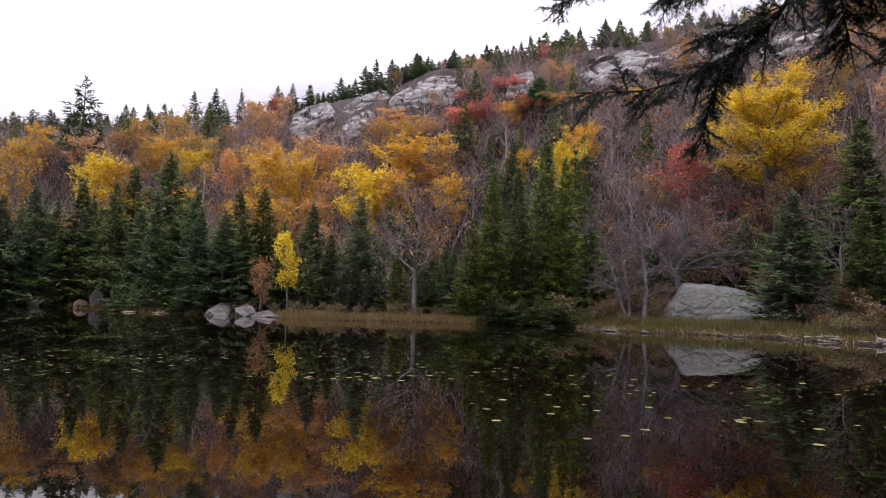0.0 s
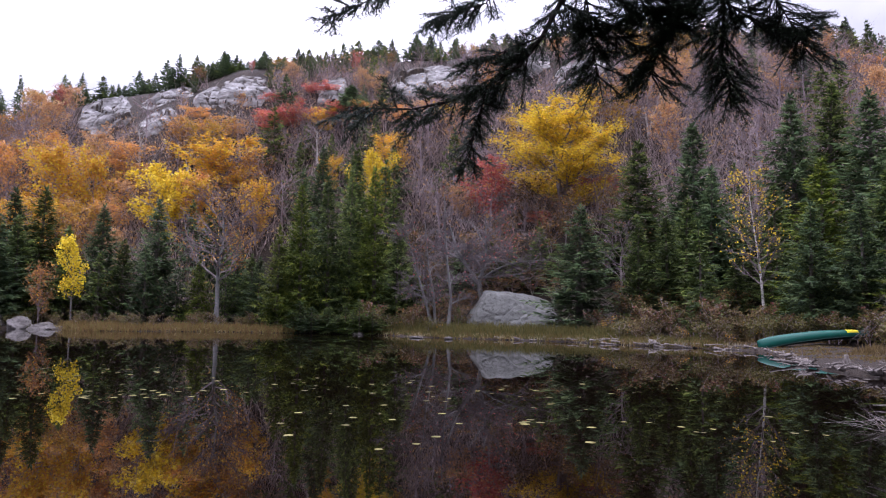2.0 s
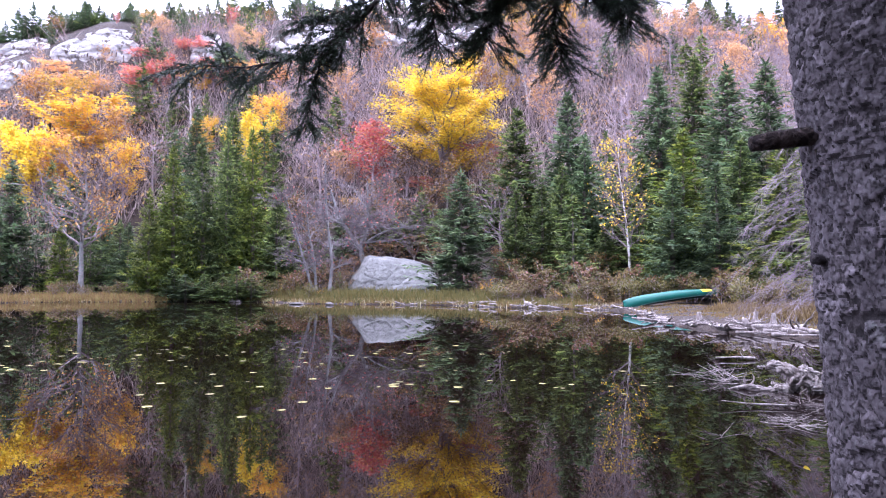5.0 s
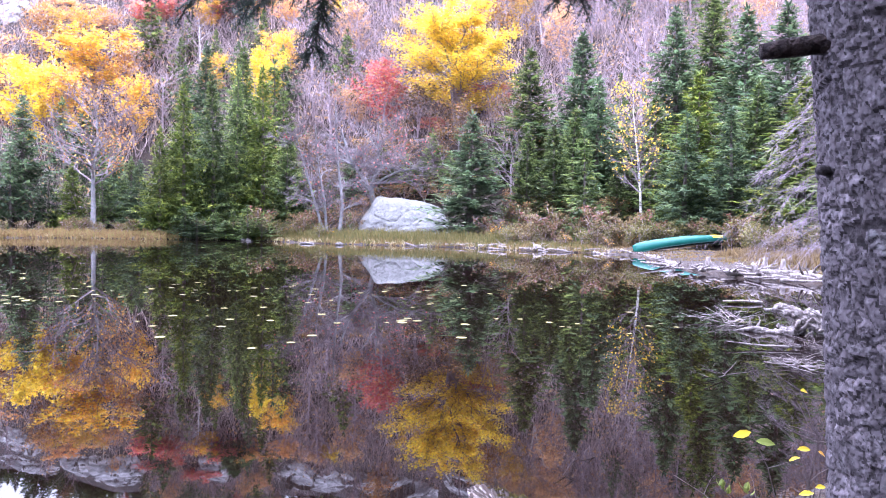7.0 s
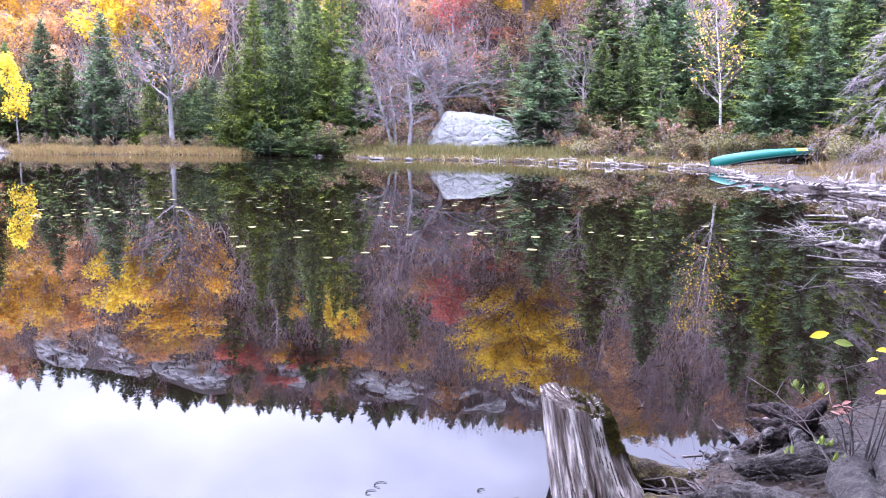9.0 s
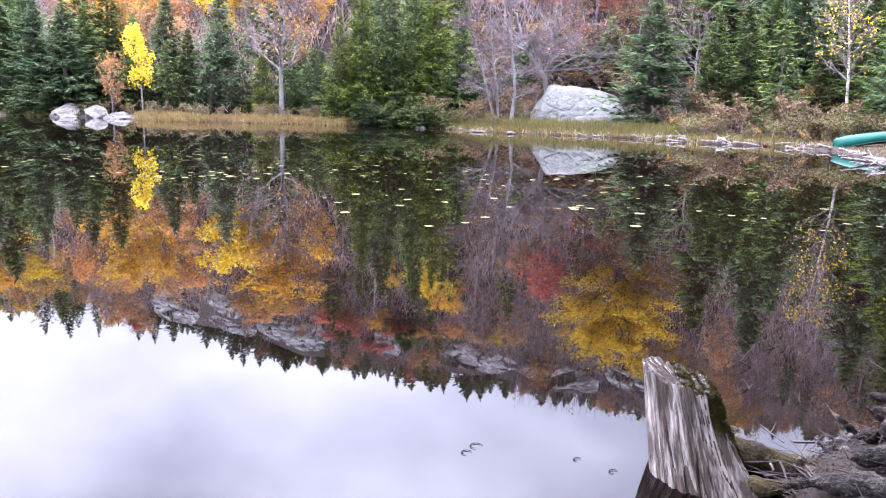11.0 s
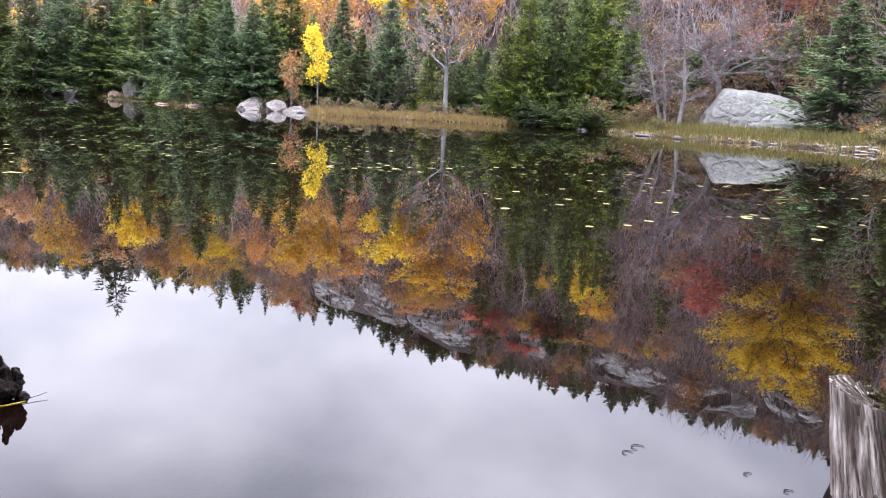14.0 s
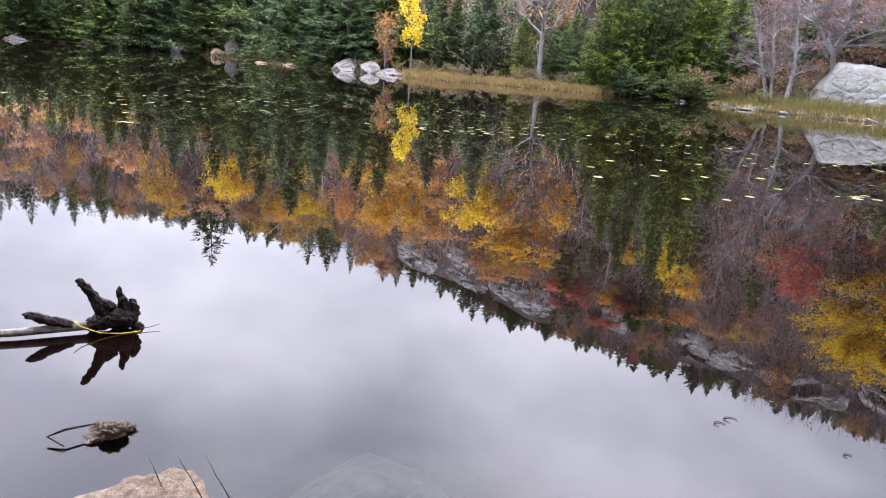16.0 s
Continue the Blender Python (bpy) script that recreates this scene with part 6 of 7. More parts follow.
def spray(wood, needles, rn, pts, r0, dense, twig_len):
    """A spruce bough: bare wood, side branches, and drooping young twigs full of needles."""
    n = len(pts)
    wood.tube(pts, [r0 * (1 - 0.75 * i / (n - 1)) for i in range(n)], 6, cap=False)
    total = sum((pts[i + 1] - pts[i]).length for i in range(n - 1))
    for k in range(int(total * dense)):
        q = (k + rn.random()) / int(total * dense) * (n - 1)
        i = min(n - 2, int(q))
        p, d = pts[i].lerp(pts[i + 1], q - i), (pts[i + 1] - pts[i]).normalized()
        side = d.cross(Vector((rn.uniform(-0.6, 0.6), rn.uniform(-0.6, 0.6), 1))).normalized() * rn.choice((-1, 1))
        way = (d * rn.uniform(0.3, 0.9) + side * rn.uniform(0.5, 1.1) + Vector((0, 0, -rn.uniform(-0.25, 0.6)))).normalized()
        ln = twig_len * rn.uniform(0.5, 1.2)
        br = crooked(rn, p, way, ln, 0.12, 5)
        wood.tube(br, [0.0042, 0.0036, 0.003, 0.0026, 0.002, 0.0015], 4, cap=False)
        furnish(needles, rn, br[1:], 0.018)
        m = int(ln * 80)
        for j in range(m):
            s = 0.15 + 0.85 * (j + rn.random()) / m
            i1 = min(4, int(s * 5))
            p1 = br[i1].lerp(br[i1 + 1], s * 5 - i1)
            d1 = (br[i1 + 1] - br[i1]).normalized()
            sd = d1.cross(Vector((rn.uniform(-0.4, 0.4), rn.uniform(-0.4, 0.4), 1))).normalized() * (1 if j % 2 else -1)
            tw = crooked(rn, p1, d1 * 0.8 + sd * 0.8 + Vector((0, 0, -rn.uniform(0.0, 0.5))), (0.035 + 0.3 * ln * (1.05 - s)) * rn.uniform(0.6, 1.2), 0.1, 3)
            wood.add([tw[0] + sd.cross(d1) * 0.0018, tw[0] - sd.cross(d1) * 0.0018, tw[3]], [(0, 1, 2)])
            if rn.random() < 0.94:
                furnish(needles, rn, tw, 0.018)


V3 = lambda *q: Vector(q) - Vector((TX, TY, 0))
limbs = (
    ((V3(1.4, 1.0, 3.9), V3(1.45, 2.0, 3.75), V3(1.38, 2.8, 3.4), V3(1.27, 3.1, 2.93), V3(1.17, 3.08, 2.75), V3(1.06, 3.08, 2.6), V3(0.95, 3.18, 2.53), V3(0.8, 3.24, 2.46), V3(0.6, 3.25, 2.4), V3(0.3, 3.24, 2.38)), 0.017, 8, 0.22, 3),
    ((V3(1.38, 2.8, 3.4), V3(1.4, 3.1, 3.0), V3(1.46, 3.16, 2.8), V3(1.5, 3.17, 2.62)), 0.009, 12, 0.2, 0),
    ((V3(1.5, 1.0, 4.1), V3(2.0, 2.2, 3.9), V3(2.05, 2.75, 3.3), V3(2.0, 2.88, 2.94), V3(2.02, 2.93, 2.7), V3(2.08, 2.95, 2.52)), 0.015, 13, 0.22, 2),
    ((V3(2.05, 2.75, 3.3), V3(1.85, 2.95, 2.95), V3(1.75, 3.04, 2.78), V3(1.72, 3.05, 2.6)), 0.009, 14, 0.2, 0),
    ((V3(2.05, 2.75, 3.3), V3(2.22, 2.8, 2.95), V3(2.42, 2.83, 2.72)), 0.008, 16, 0.2, 0),
    ((V3(1.45, 2.0, 3.75), V3(1.1, 2.8, 3.2), V3(0.95, 3.25, 2.95), V3(0.72, 3.3, 2.87)), 0.008, 12, 0.15, 1),
    ((V3(1.1, 2.8, 3.2), V3(0.5, 3.2, 2.95), V3(0.2, 3.3, 2.79)), 0.006, 12, 0.11, 1),
    ((V3(0.94, 3.2, 2.52), V3(0.93, 3.3, 2.38), V3(0.9, 3.38, 2.18)), 0.005, 14, 0.13, 0),
    ((V3(1.38, 2.8, 3.4), V3(1.55, 3.0, 3.05), V3(1.7, 3.05, 2.92), V3(1.9, 3.0, 2.85)), 0.009, 15, 0.2, 0),
    ((V3(1.27, 3.1, 2.93), V3(1.45, 3.1, 2.86), V3(1.62, 3.1, 2.78)), 0.007, 16, 0.17, 0),
    ((V3(2.0, 2.88, 2.94), V3(2.2, 2.9, 2.86), V3(2.44, 2.85, 2.84)), 0.008, 16, 0.18, 0),
    ((V3(2.05, 2.75, 3.3), V3(1.95, 2.9, 3.05), V3(1.8, 3.0, 2.95), V3(1.6, 3.08, 2.9)), 0.009, 15, 0.18, 0),
    ((V3(1.17, 3.08, 2.75), V3(1.0, 3.15, 2.68), V3(0.85, 3.2, 2.62)), 0.006, 12, 0.14, 0),
)
for pts, r0, dense, tl, skip in limbs:
    wood, nd = Soup(), Soup()
    pts = [q + Vector((-0.06, 0.09, 0)) * min(1.0, max(0.0, (q.y + TY - 1.0) / 1.5)) for q in pts]
    if skip:
        head = pts[:skip + 1]
        wood.tube(head, [r0 * 1.25] * len(head), 6, cap=False)
        pts = pts[skip:]
    spray(wood, nd, rn, pts, r0 * 0.8, dense * 6.6, tl)
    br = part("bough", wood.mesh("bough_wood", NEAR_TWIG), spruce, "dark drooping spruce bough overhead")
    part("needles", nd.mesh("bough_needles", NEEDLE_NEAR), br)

# the spruce's own crown, unseen high over the bank, added to shade it
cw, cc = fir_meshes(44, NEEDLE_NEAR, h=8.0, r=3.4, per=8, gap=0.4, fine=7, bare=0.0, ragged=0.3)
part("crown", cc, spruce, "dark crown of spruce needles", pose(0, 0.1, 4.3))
part("crown_wood", cw, spruce, "", pose(0, 0.1, 4.3))

# surface roots of the spruce reaching over the bank
for path, r in ((((1.5, 1.08, 0.42), (1.82, 1.42, 0.42), (2.1, 1.7, 0.33), (1.95, 1.87, 0.26), (1.75, 2.02, 0.17)), (0.09, 0.075, 0.06, 0.052, 0.028)), (((1.45, 1.1, 0.4), (1.72, 1.5, 0.36), (1.88, 1.62, 0.33), (2.35, 1.8, 0.34)), (0.085, 0.075, 0.07, 0.06)),
                (((1.25, 0.95, 0.26), (1.2, 1.2, 0.2), (1.26, 1.45, 0.12), (1.38, 1.65, 0.03)), (0.075, 0.05, 0.035, 0.02)), (((1.4, 1.05, 0.36), (1.55, 1.4, 0.3), (1.66, 1.65, 0.26), (1.62, 1.85, 0.19), (1.5, 2.0, 0.1)), (0.075, 0.055, 0.04, 0.032, 0.016))):
    ob = limb(spruce, "root", [V3(*q) for q in path], r, ROOT_BARK, 0.04, 0.03, 12, 4)
    tagged(ob, "grey gnarled surface root")

# ---- mossy cut stump ----
def stump_mesh():
    """A split stump: broad uneven flanks, deep crooked checks down the grain, a ragged rim and a hollowed top."""
    nu, nv = 380, 110
    wave = lambda a, q, k, m, o: noise.noise(Vector((math.cos(a) * k + o, math.sin(a) * k - o, q * m + o)))
    verts, deep, tufts = [], [], []
    for j in range(nv + 1):
        q = j / nv
        for i in range(nu):
            a = 2 * math.pi * i / nu
            b = a + 0.1 * wave(a, q, 1.5, 2.2, 3.1) + 0.03 * wave(a, q, 6, 5, 8.1)
            big = wave(b, q, 1.6, 0.7, 0.0)
            check = abs(wave(b, q, 4.2, 0.8, 5.5))
            fine = abs(wave(b, q, 10.0, 1.5, 9.5))
            cut = max(0.0, 1 - check / 0.1) * (0.35 + 0.65 * (wave(b, q, 2.5, 2.0, 12.5) > -0.15))
            nick = max(0.0, 1 - fine / 0.13)
            r = 0.131 + 0.078 * (1 - q) ** 1.3 + 0.12 * (1 - q) ** 2 * max(0.0, math.cos(a + 0.5))
            r += 0.018 * big + 0.006 * wave(b, q, 7.0, 1.2, 2.5) - 0.016 * cut - 0.006 * nick + 0.003 * wave(b, q, 26.0, 4.0, 1.5) + 0.0015 * wave(b, q, 60.0, 14.0, 4.5)
            rim = 0.03 * math.cos(a - 2.6) + 0.02 * wave(a, 0, 2.5, 1, 6.5) + 0.012 * wave(a, 0, 9.0, 1, 7.5) - 0.012 * cut
            z = 1.145 * (-0.3 + q * (0.61 + rim)) + q * 0.067 * math.sin(a)
            verts.append((r * math.cos(a), r * math.sin(a), z))
            # deepest checks get dark faces as their shade
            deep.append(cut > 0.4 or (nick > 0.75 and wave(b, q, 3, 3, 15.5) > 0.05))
            side = math.degrees(a) % 360
            if (q > 0.78 and 285 < side < 352 and wave(a, q, 3.5, 5, 20.5) > -0.3) or (0.3 < q <= 0.8 and 322 < side < 350 and wave(a, q, 4.5, 6, 22.5) > -0.05):
                tufts.append(verts[-1])
    base = np.array(verts[nv * nu:])
    c = base.mean(0)
    rn2 = np.random.RandomState(2)
    for q in (0.9, 0.65, 0.35):
        ring = c + (base - c) * q
        ring[:, 2] = c[2] + (base[:, 2] - c[2]) * q - 0.03 * (1 - q) + rn2.normal(0, 0.003, nu)
        verts += ring.tolist()
        tufts += [tuple(ring[i]) for i in range(nu) if math.cos(2 * math.pi * i / nu + 0.3) > -0.1 and rn2.random() < 0.8]
    verts.append((c[0], c[1], c[2] - 0.03))
    faces = [(j * nu + i, j * nu + (i + 1) % nu, (j + 1) * nu + (i + 1) % nu, (j + 1) * nu + i) for j in range(nv + 3) for i in range(nu)]
    faces += [((nv + 3) * nu + i, (nv + 3) * nu + (i + 1) % nu, len(verts) - 1) for i in range(nu)]
    me = bpy.data.meshes.new("stump")
    me.from_pydata(verts, [], faces)
    me.materials.append(STUMP_WOOD), me.materials.append(STUMP_SHADE_BROWN)
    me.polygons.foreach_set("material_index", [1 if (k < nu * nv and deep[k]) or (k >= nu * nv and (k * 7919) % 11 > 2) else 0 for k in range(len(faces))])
    me.polygons.foreach_set("use_smooth", [True] * len(faces))
    return me, tufts


stump = empty("tree_stump", 0, 0, 0, "split weathered grey stump with yellow-green moss at the water's edge", "stump")
stump_at = pose(1.37, 2.307, 0, -29.1, 0, 0)
me, tufts = stump_mesh()
part("stump_wood", me, stump, "", stump_at)
rn2 = np.random.RandomState(9)
s = Soup()
for k in range(9000):
    p = Vector(tufts[rn2.randint(len(tufts))]) + Vector(rn2.normal(0, 0.004, 3))
    d = Vector((rn2.normal(0, 1) + p.x * 4, rn2.normal(0, 1) + p.y * 4, 0.3 + abs(rn2.normal(0, 1)))).normalized() * rn2.uniform(0.006, 0.014)
    w = d.orthogonal().normalized() * 0.003
    s.add([p - w, p + w, p + d], [(0, 1, 2)])
    w = d.cross(w).normalized() * 0.003
    s.add([p - w, p + w, p + d], [(0, 1, 2)])
part("moss", s.mesh("moss_tuft", MOSS), stump, "yellow-green moss", stump_at)
limb(stump, "root", ((1.42, 2.3, 0.1), (1.53, 2.33, 0.06), (1.66, 2.26, 0.045), (1.8, 2.16, 0.04), (1.95, 2.08, 0.06)), (0.085, 0.06, 0.045, 0.036, 0.025), MOSSY_ROOT, 0.04, 0.05, 10, 3)
limb(stump, "root", ((1.44, 2.2, 0.0), (1.53, 2.13, 0.01), (1.65, 2.07, 0.05)), (0.045, 0.035, 0.02), MOSSY_ROOT, 0.03, 0.05, 10, 3)

# ---- washed-up roots, logs and twigs on the near bank ----
def gnarl(x, y, z, size, seed, label, mat=ROOT_WOOD, arms=14):
    """A knotted root mass: thick twisted limbs grown together, with torn ends."""
    rn = random.Random(seed)
    root = empty("gnarled_root", x, y, z, label, "driftwood", "near bank roots")
    for k in range(arms):
        a = rn.uniform(0, 6.283)
        d = Vector((math.cos(a), math.sin(a) * 0.7, rn.uniform(-0.35, 0.5)))
        p = Vector((rn.gauss(0, 0.22) * size, rn.gauss(0, 0.14) * size, rn.uniform(0.02, 0.36) * size))
        pts = crooked(rn, p - d * size * 0.22, d, size * rn.uniform(0.4, 0.75), 0.42, 6)
        r0 = size * rn.uniform(0.05, 0.13)
        limb(root, "root_arm", pts, [r0 * q * rn.uniform(0.8, 1.2) for q in (0.55, 0.95, 1.1, 0.9, 0.75, 0.5, 0.16)], mat, size * 0.11, 0.03)


gnarl(1.9, 2.22, 0.05, 0.24, 501, "knotted washed-up burl with bleached ridges", BURL_WOOD, 9)
gnarl(2.1, 2.16, 0.13, 0.3, 507, "knotted washed-up root mass with bleached ridges", BURL_WOOD, 12)
gnarl(2.16, 2.2, 0.1, 0.38, 513, "dark knotted root mass on the bank", WET_WOOD, 12)
rn = random.Random(31)
for i, (x, y, ln, r, tn) in enumerate(((1.46, 2.04, 0.55, 0.024, -0.22), (1.6, 1.86, 0.6, 0.018, -0.15), (1.7, 2.14, 0.7, 0.014, -0.2), (1.66, 2.1, 0.6, 0.01, 0.1), (1.8, 2.02, 0.5, 0.014, -0.4))):
    log(x, y, ln, r, tn, 520 + i, "brown weathered root or stick on the near bank", ROOT_WOOD if i % 2 else LOG_WOOD, "near bank sticks", z=gz(x, y) + 0.01 if i < 2 else 0.07, branches=1)
brush(1.7, 2.12, 0.05, 0.3, 44, 541, "fine dry twigs heaped on the near bank", TWIG, 0.35)
brush(1.95, 1.9, 0.16, 0.3, 20, 542, "fine dry twigs heaped on the near bank", TWIG, 0.4)
for i, (x, y, a, ln) in enumerate(((2.24, 3.41, 0.4, 0.17), (2.06, 3.03, 1.2, 0.06), (2.2, 2.85, 1.0, 0.06), (2.6, 3.6, 2.4, 0.1))):
    s = Soup()
    q = crooked(random.Random(i), (0, 0, 0), (math.cos(a), math.sin(a), 0.7), ln, 0.2, 4)
    s.tube(q, [0.003, 0.0028, 0.0025, 0.002, 0.001], 5)
    for j in (1, 2, 3):
        s.tube(crooked(random.Random(i * 9 + j), q[j], (random.Random(i + j).uniform(-1, 1), 0.2, 0.6), ln * 0.5, 0.2, 3), [0.0022, 0.002, 0.0015, 0.001], 4)
    ob = new("twig", s.mesh("twig", TWIG))
    ob.location = (x, y, -0.005)
    tagged(ob, "bleached twig sticking out of the water", "twig", "twigs in the water")


# ---- young bush with a few green and yellow leaves ----
def leaf_blade(s, p, d, up, size, mat):
    d = Vector(d).normalized()
    w = d.cross(Vector(up)).normalized()
    n = w.cross(d)
    out = [(0, 0), (0.25, 0.17), (0.55, 0.22), (0.8, 0.13), (1.0, 0.0)]
    mid = [p + d * size * a + n * size * 0.06 * math.sin(a * 3) for a, _ in out]
    lft = [m + w * size * b + n * size * 0.07 * b * 4 for m, (_, b) in zip(mid, out)]
    rgt = [m - w * size * b + n * size * 0.07 * b * 4 for m, (_, b) in zip(mid, out)]
    k = len(out)
    s.add(mid + lft + rgt, [(i, i + 1, k + i + 1, k + i) for i in range(k - 1)] + [(i + 1, i, 2 * k + i, 2 * k + i + 1) for i in range(k - 1)], mat)


BX, BY, BZ = 1.86, 1.6, 0.27
bush = empty("young_bush", BX, BY, BZ, "young bush with green, yellow and pinkish leaves on the bank", "bush")
rn = random.Random(18)
for tip, kind, count in (((1.72, 1.62, 0.79), "pair", 2), ((1.83, 1.55, 0.92), "yellow", 1), ((1.79, 1.52, 0.76), "yellow", 2), ((1.8, 1.46, 0.77), "orange", 1), ((1.72, 1.4, 0.7), "yellow", 2), ((1.76, 1.78, 0.57), "green", 9), ((1.77, 1.69, 0.59), "green", 6),
                         ((1.75, 1.58, 0.58), "pink", 8), ((1.74, 1.65, 0.43), "green", 10), ((1.75, 1.78, 0.34), "green", 5), ((1.78, 1.62, 0.38), "green", 6), ((1.78, 1.61, 0.54), "pink", 3), ((1.77, 1.91, 0.46), "bare", 0), ((1.79, 2.02, 0.52), "bare", 0), ((1.9, 1.5, 0.9), "bare", 0)):
    s = Soup()
    end = Vector(tip) - Vector((BX, BY, BZ))
    b0 = Vector((rn.uniform(-0.05, 0.05), rn.uniform(-0.05, 0.05), -0.03))
    bow = Vector((rn.uniform(-0.02, 0.08), rn.uniform(-0.06, 0.03), 0.05))
    pts = [b0.lerp(end, q) + bow * math.sin(q * 3.14) for q in (0, 0.25, 0.5, 0.75, 1.0)]
    s.tube(pts, [0.0026, 0.0022, 0.0018, 0.0014, 0.001], 6)
    for _ in range(3):
        i = rn.randrange(1, 4)
        s.tube(crooked(rn, pts[i], (rn.uniform(-1, 1), rn.uniform(-1, 1), rn.uniform(0, 1)), rn.uniform(0.05, 0.16), 0.2, 3), [0.0016, 0.0014, 0.001, 0.0007], 4)
    st = part("stem", s.mesh("bush_stem", TWIG), bush)
    for k in range(count):
        s = Soup()
        a = 2.4 * k + rn.uniform(-0.3, 0.3)
        p = pts[-1] - (pts[-1] - pts[-2]) * 0.5 * k / max(count, 1)
        if kind == "pair":
            leaf_blade(s, p, (-1, 0.6, -0.35) if k == 0 else (0.7, -0.5, -0.1), (0.1, -0.9, 0.5), 0.055, 0)
            mats = (LEAF_LEMON,) if k == 0 else (LEAF_GREEN,)
        elif kind == "green":
            leaf_blade(s, p, (math.cos(a) * 0.5, math.sin(a) * 0.5, rn.uniform(0.5, 1.2)), (math.cos(a), math.sin(a), 0.2), rn.uniform(0.02, 0.036), 0)
            mats = (LEAF_GREEN,)
        elif kind == "pink":
            leaf_blade(s, p, (math.cos(a), math.sin(a), rn.uniform(-0.5, 0.4)), (0.1, -0.4, 1), rn.uniform(0.025, 0.035), 0)
            mats = (LEAF_DUSKY,)
        else:
            leaf_blade(s, p, (math.cos(a), math.sin(a), rn.uniform(-0.8, 0.0)), (0.1, -0.6, 0.7), rn.uniform(0.03, 0.045), 0)
            mats = (LEAF_GOLD,) if kind == "orange" else (LEAF_LEMON,)
        part("leaf", s.mesh("bush_leaf", *mats), st)

# ---- stones, snag and grass at the left of the near shore ----
rock("rock", -1.46, 1.87, 0.0, (0.085, 0.065, 0.055), 71, "small speckled rock breaking the water", PEBBLE, 30, "rock", "near shore rocks", subdiv=5, rough=0.24)
rock("boulder", -1.1, 1.47, 0.0, (0.22, 0.22, 0.18), 72, "tan speckled boulder at the near waterline", PEBBLE, 15, "boulder", "near shore rocks", subdiv=5, rough=0.05)
rock("boulder", -0.75, 1.9, -0.33, (0.46, 0.42, 0.28), 74, "pale boulder lying under the water", SUNK, 5, "boulder", "near shore rocks", planes=5, subdiv=5, rough=0.04)
s = Soup()
s.tube([(-1.5, 1.87, 0.03), (-1.56, 1.8, 0.035), (-1.6, 1.77, 0.02), (-1.53, 1.75, 0.01)], [0.003, 0.004, 0.0035, 0.0025], 6)
tagged(new("twig", s.mesh("twig", WET_WOOD)), "dark crooked twig beside a small rock", "twig", "twigs in the water")
for i, (x, y, ln, a, e) in enumerate(((-1.03, 1.5, 0.17, 2.2, 0.7), (-0.95, 1.52, 0.16, 2.0, 0.9), (-0.9, 1.56, 0.15, 2.1, 0.7))):
    s = Soup()
    s.tube(crooked(random.Random(60 + i), (0, 0, 0), (-0.55, 0.3, e * 0.6), ln, 0.1, 5), [0.002, 0.0018, 0.0016, 0.0014, 0.001, 0.0007], 5)
    ob = new("twig", s.mesh("twig", ROOT_WOOD))
    ob.location = (x, y, 0.05)
    tagged(ob, "thin bare twig rising beside the boulder", "twig", "twigs in the water")

snag = empty("sunken_log", -1.95, 2.66, 0.0, "dark rootstock of a half-sunk log with torn prongs", "driftwood")
across = lambda u, v, w=0.0: Vector((0.8 * u - 0.6 * w, 0.6 * u + 0.8 * w, v))
s = Soup()
s.tube([across(-1.3, 0.028, 0.1), across(-0.7, 0.026, 0.04), across(-0.36, 0.026), across(-0.1, 0.03)], [0.018, 0.018, 0.017, 0.02], 10)
part("log", s.mesh("sunken_log_wood", DRIFT, smooth=True), snag, "grey waterlogged trunk")
for path, r in (((across(-0.12, 0.02), across(-0.04, 0.05), across(0.04, 0.06), across(0.09, 0.03)), (0.03, 0.05, 0.06, 0.05)), ((across(-0.02, 0.05), across(-0.06, 0.11), across(-0.08, 0.17), across(-0.125, 0.225), across(-0.14, 0.235)), (0.045, 0.032, 0.022, 0.02, 0.008)),
                ((across(0.05, 0.05), across(0.04, 0.12), across(0.02, 0.17), across(0.025, 0.19)), (0.04, 0.026, 0.014, 0.006)), ((across(0.07, 0.04), across(0.08, 0.1), across(0.07, 0.14)), (0.045, 0.03, 0.01)), ((across(0.0, 0.08), across(-0.03, 0.12), across(-0.07, 0.13)), (0.035, 0.03, 0.016)),
                ((across(-0.14, 0.03), across(-0.24, 0.06), across(-0.31, 0.095), across(-0.34, 0.1)), (0.026, 0.024, 0.022, 0.01)), ((across(0.03, 0.03), across(0.0, -0.1), across(-0.05, -0.22)), (0.05, 0.04, 0.03)), ((across(0.09, 0.03), across(0.09, -0.06), across(0.08, -0.14)), (0.045, 0.03, 0.02))):
    s = Soup()
    s.tube(path, [q * 0.9 for q in r], 9)
    ob = part("prong", s.mesh("root_prong", WET_WOOD, smooth=True), snag)
    sub = ob.modifiers.new("smooth", "SUBSURF")
    sub.levels = sub.render_levels = 3
    tex = bpy.data.textures.new("torn", "CLOUDS")
    tex.noise_scale = 0.016
    dp = ob.modifiers.new("relief", "DISPLACE")
    dp.texture, dp.strength = tex, 0.02
s = Soup()
s.tube([across(-0.16, 0.075, -0.03), across(-0.13, 0.045, -0.05), across(-0.06, 0.015, -0.065), across(0.02, 0.002, -0.06), across(0.1, 0.002, -0.05)], [0.0022] * 5, 6)
part("strap", s.mesh("strap", STRIP, smooth=True), snag, "narrow yellow strap")
s = Soup()
s.tube([across(0.08, 0.01, -0.05), across(0.14, 0.012, -0.04), across(0.18, 0.018, -0.03)], [0.002, 0.0015, 0.001], 5)
part("root_hair", s.mesh("root_hair", WET_WOOD), snag)

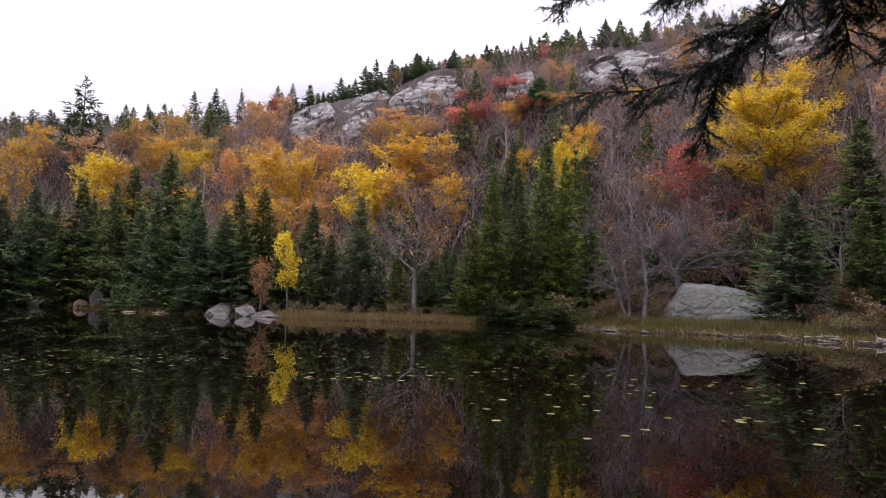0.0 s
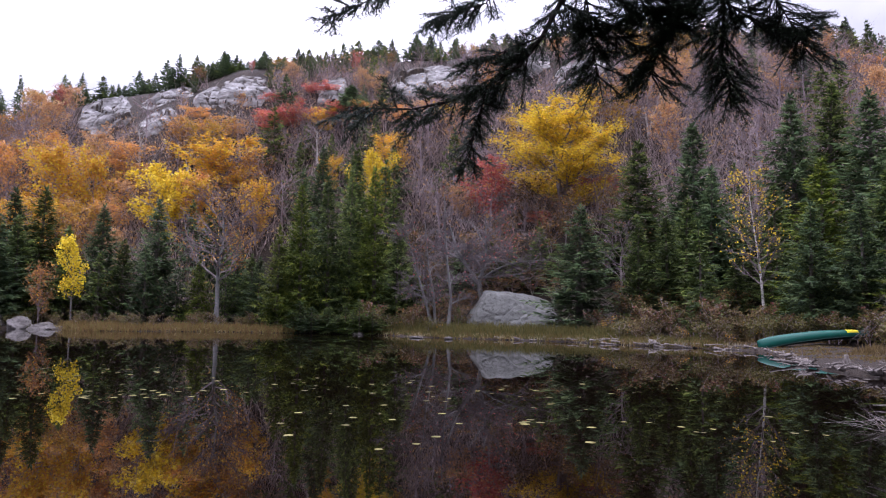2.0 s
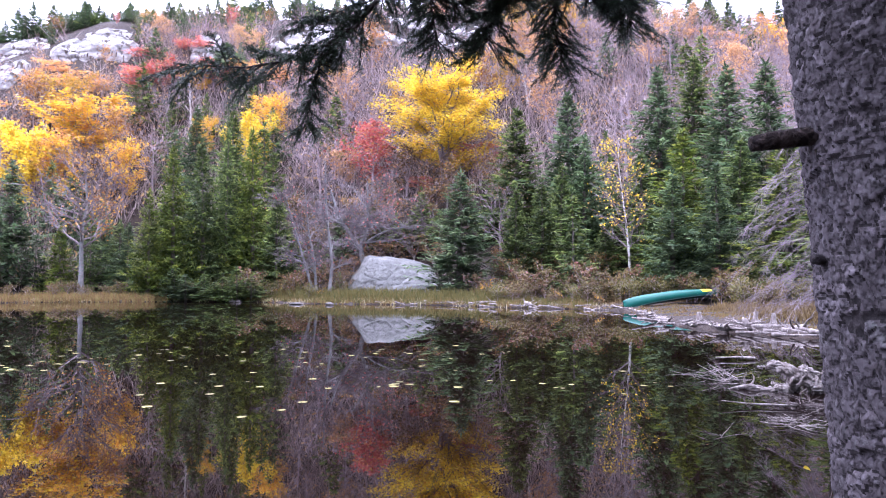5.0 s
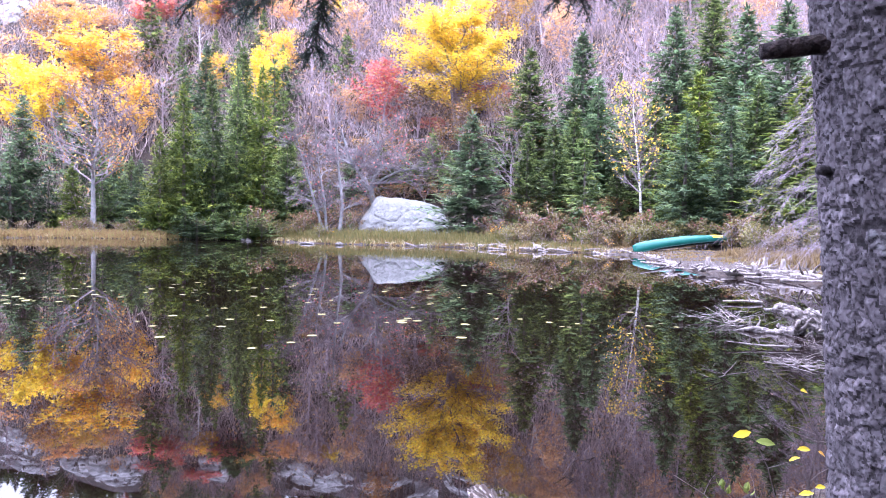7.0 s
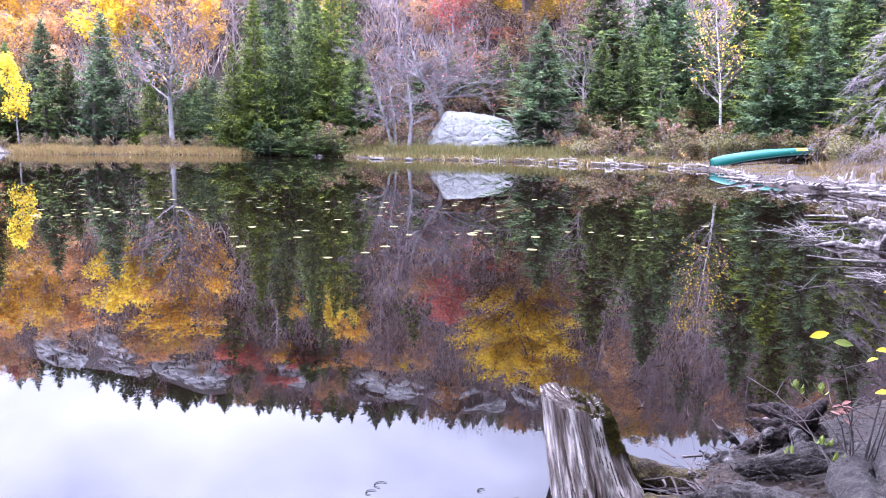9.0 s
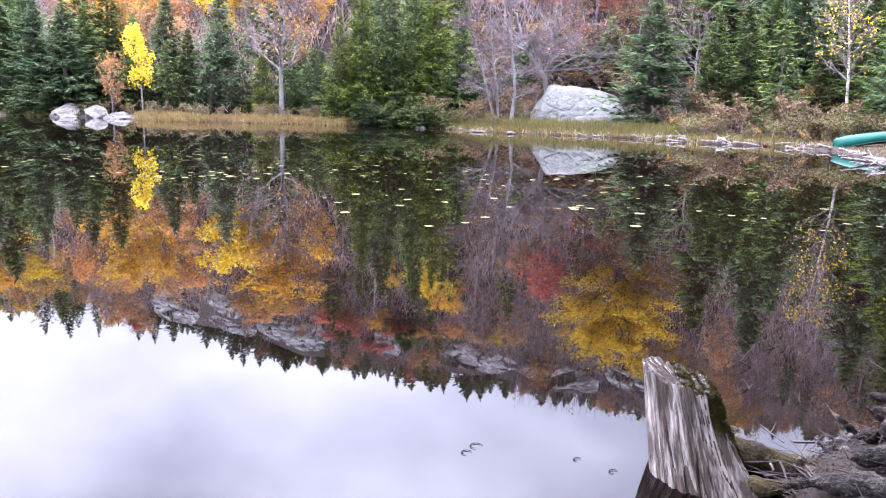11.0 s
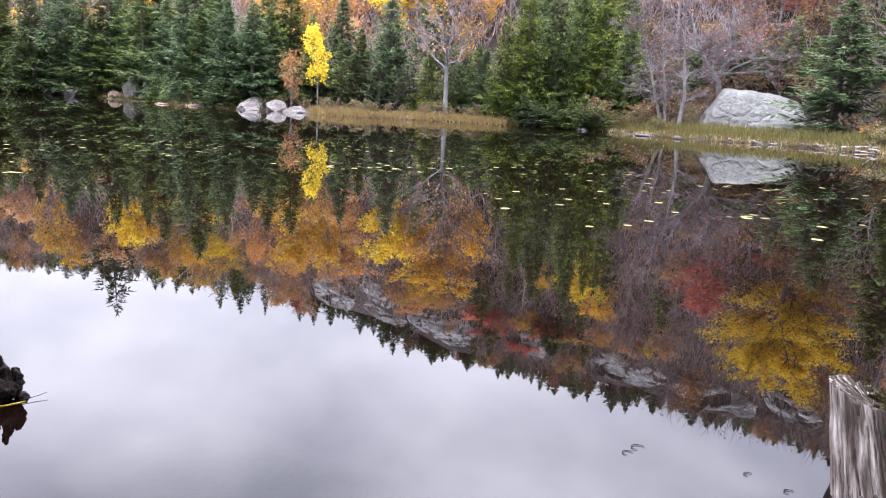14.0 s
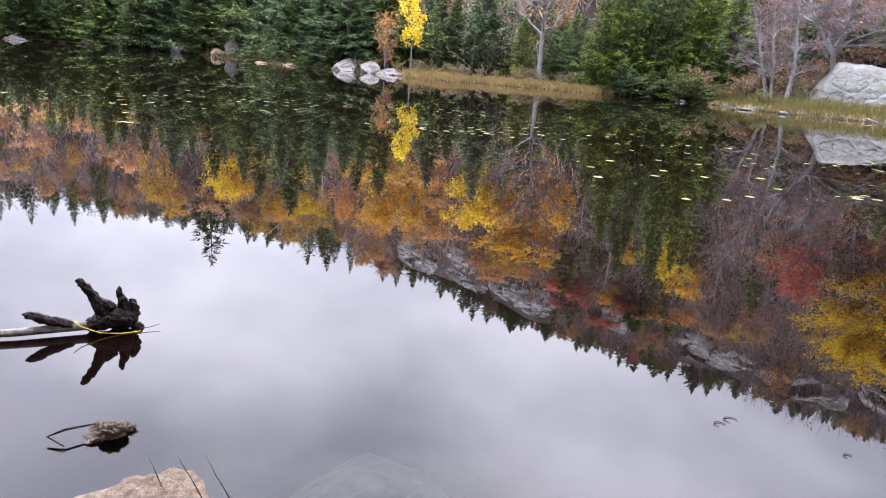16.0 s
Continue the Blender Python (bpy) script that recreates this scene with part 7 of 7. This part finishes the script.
# near grass tips, and dark curls standing in for ripple rings
rn2 = np.random.RandomState(5)
s = Soup()
for _ in range(150):
    x, y = rn2.uniform(-0.18, 0.06) + rn2.normal(0, 0.025), 1.72 + rn2.normal(0, 0.025)
    p = Vector((x, y, gz(x, y) - 0.02))
    b = Vector((0.0016, 0.0006, 0))
    e = p + Vector((rn2.normal(0, 0.05), rn2.normal(0.05, 0.04), rn2.uniform(0.06, 0.2)))
    s.add([p - b, p + b, e], [(0, 1, 2)])
tagged(new("grass", s.mesh("near_grass", STRAW)), "wisps of pale dry grass at the near waterline", "grass", kind="stuff")
for x, y, k in ((0.6, 2.61, 0.75), (0.55, 2.56, 0.6), (1.06, 2.34, 0.5), (0.96, 2.45, 0.45)):
    s = Soup()
    q = [Vector((0.035 * k * math.cos(a), 0.03 * k * math.sin(a), 0.003)) for a in np.linspace(0.2, 4.4, 12)]
    s.tube(q, [0.0009 + 0.0008 * math.sin(i / 11 * 3.14) for i in range(12)], 5)
    ob = new("floating_stem", s.mesh("floating_stem", WET_WOOD))
    ob.location = (x, y, 0)
    tagged(ob, "thin dark curl on the water standing in for a ripple ring", "stem", "floating bits")

# litter of needles, bark flakes and twiglets over the near bank
rn2 = np.random.RandomState(33)
for name, mat, label, count, size in (("bark_litter", ROOT_WOOD, "dark flakes of bark and wood littering the near bank", 2200, 0.011), ("dry_litter", LITTER, "dry brown leaves and needles littering the near bank", 1800, 0.011), ("twig_litter", NEAR_TWIG, "thin dead twiglets littering the near bank", 1100, 0.06)):
    s = Soup()
    x, y = rn2.uniform(1.0, 3.0, count * 3), rn2.uniform(1.1, 2.6, count * 3)
    sh = shore_distance(x, y)
    ok = np.flatnonzero(sh > -0.03)[:count]
    z = ground_height(x[ok], y[ok])
    for i, k in enumerate(ok):
        p = Vector((x[k], y[k], z[i] + rn2.uniform(0.0, 0.05)))
        d = Vector((rn2.normal(), rn2.normal(), rn2.normal() * 0.35)).normalized() * size * rn2.uniform(0.5, 1.6)
        w = d.cross(Vector((rn2.normal() * 0.5, rn2.normal() * 0.5, 1))).normalized() * (0.0025 if size > 0.05 else size * 0.35)
        s.add([p - w, p + w, p + d + w * 0.4, p + d - w * 0.4], [(0, 1, 2, 3)])
    tagged(new(name, s.mesh(name, mat)), label, "litter", kind="stuff")
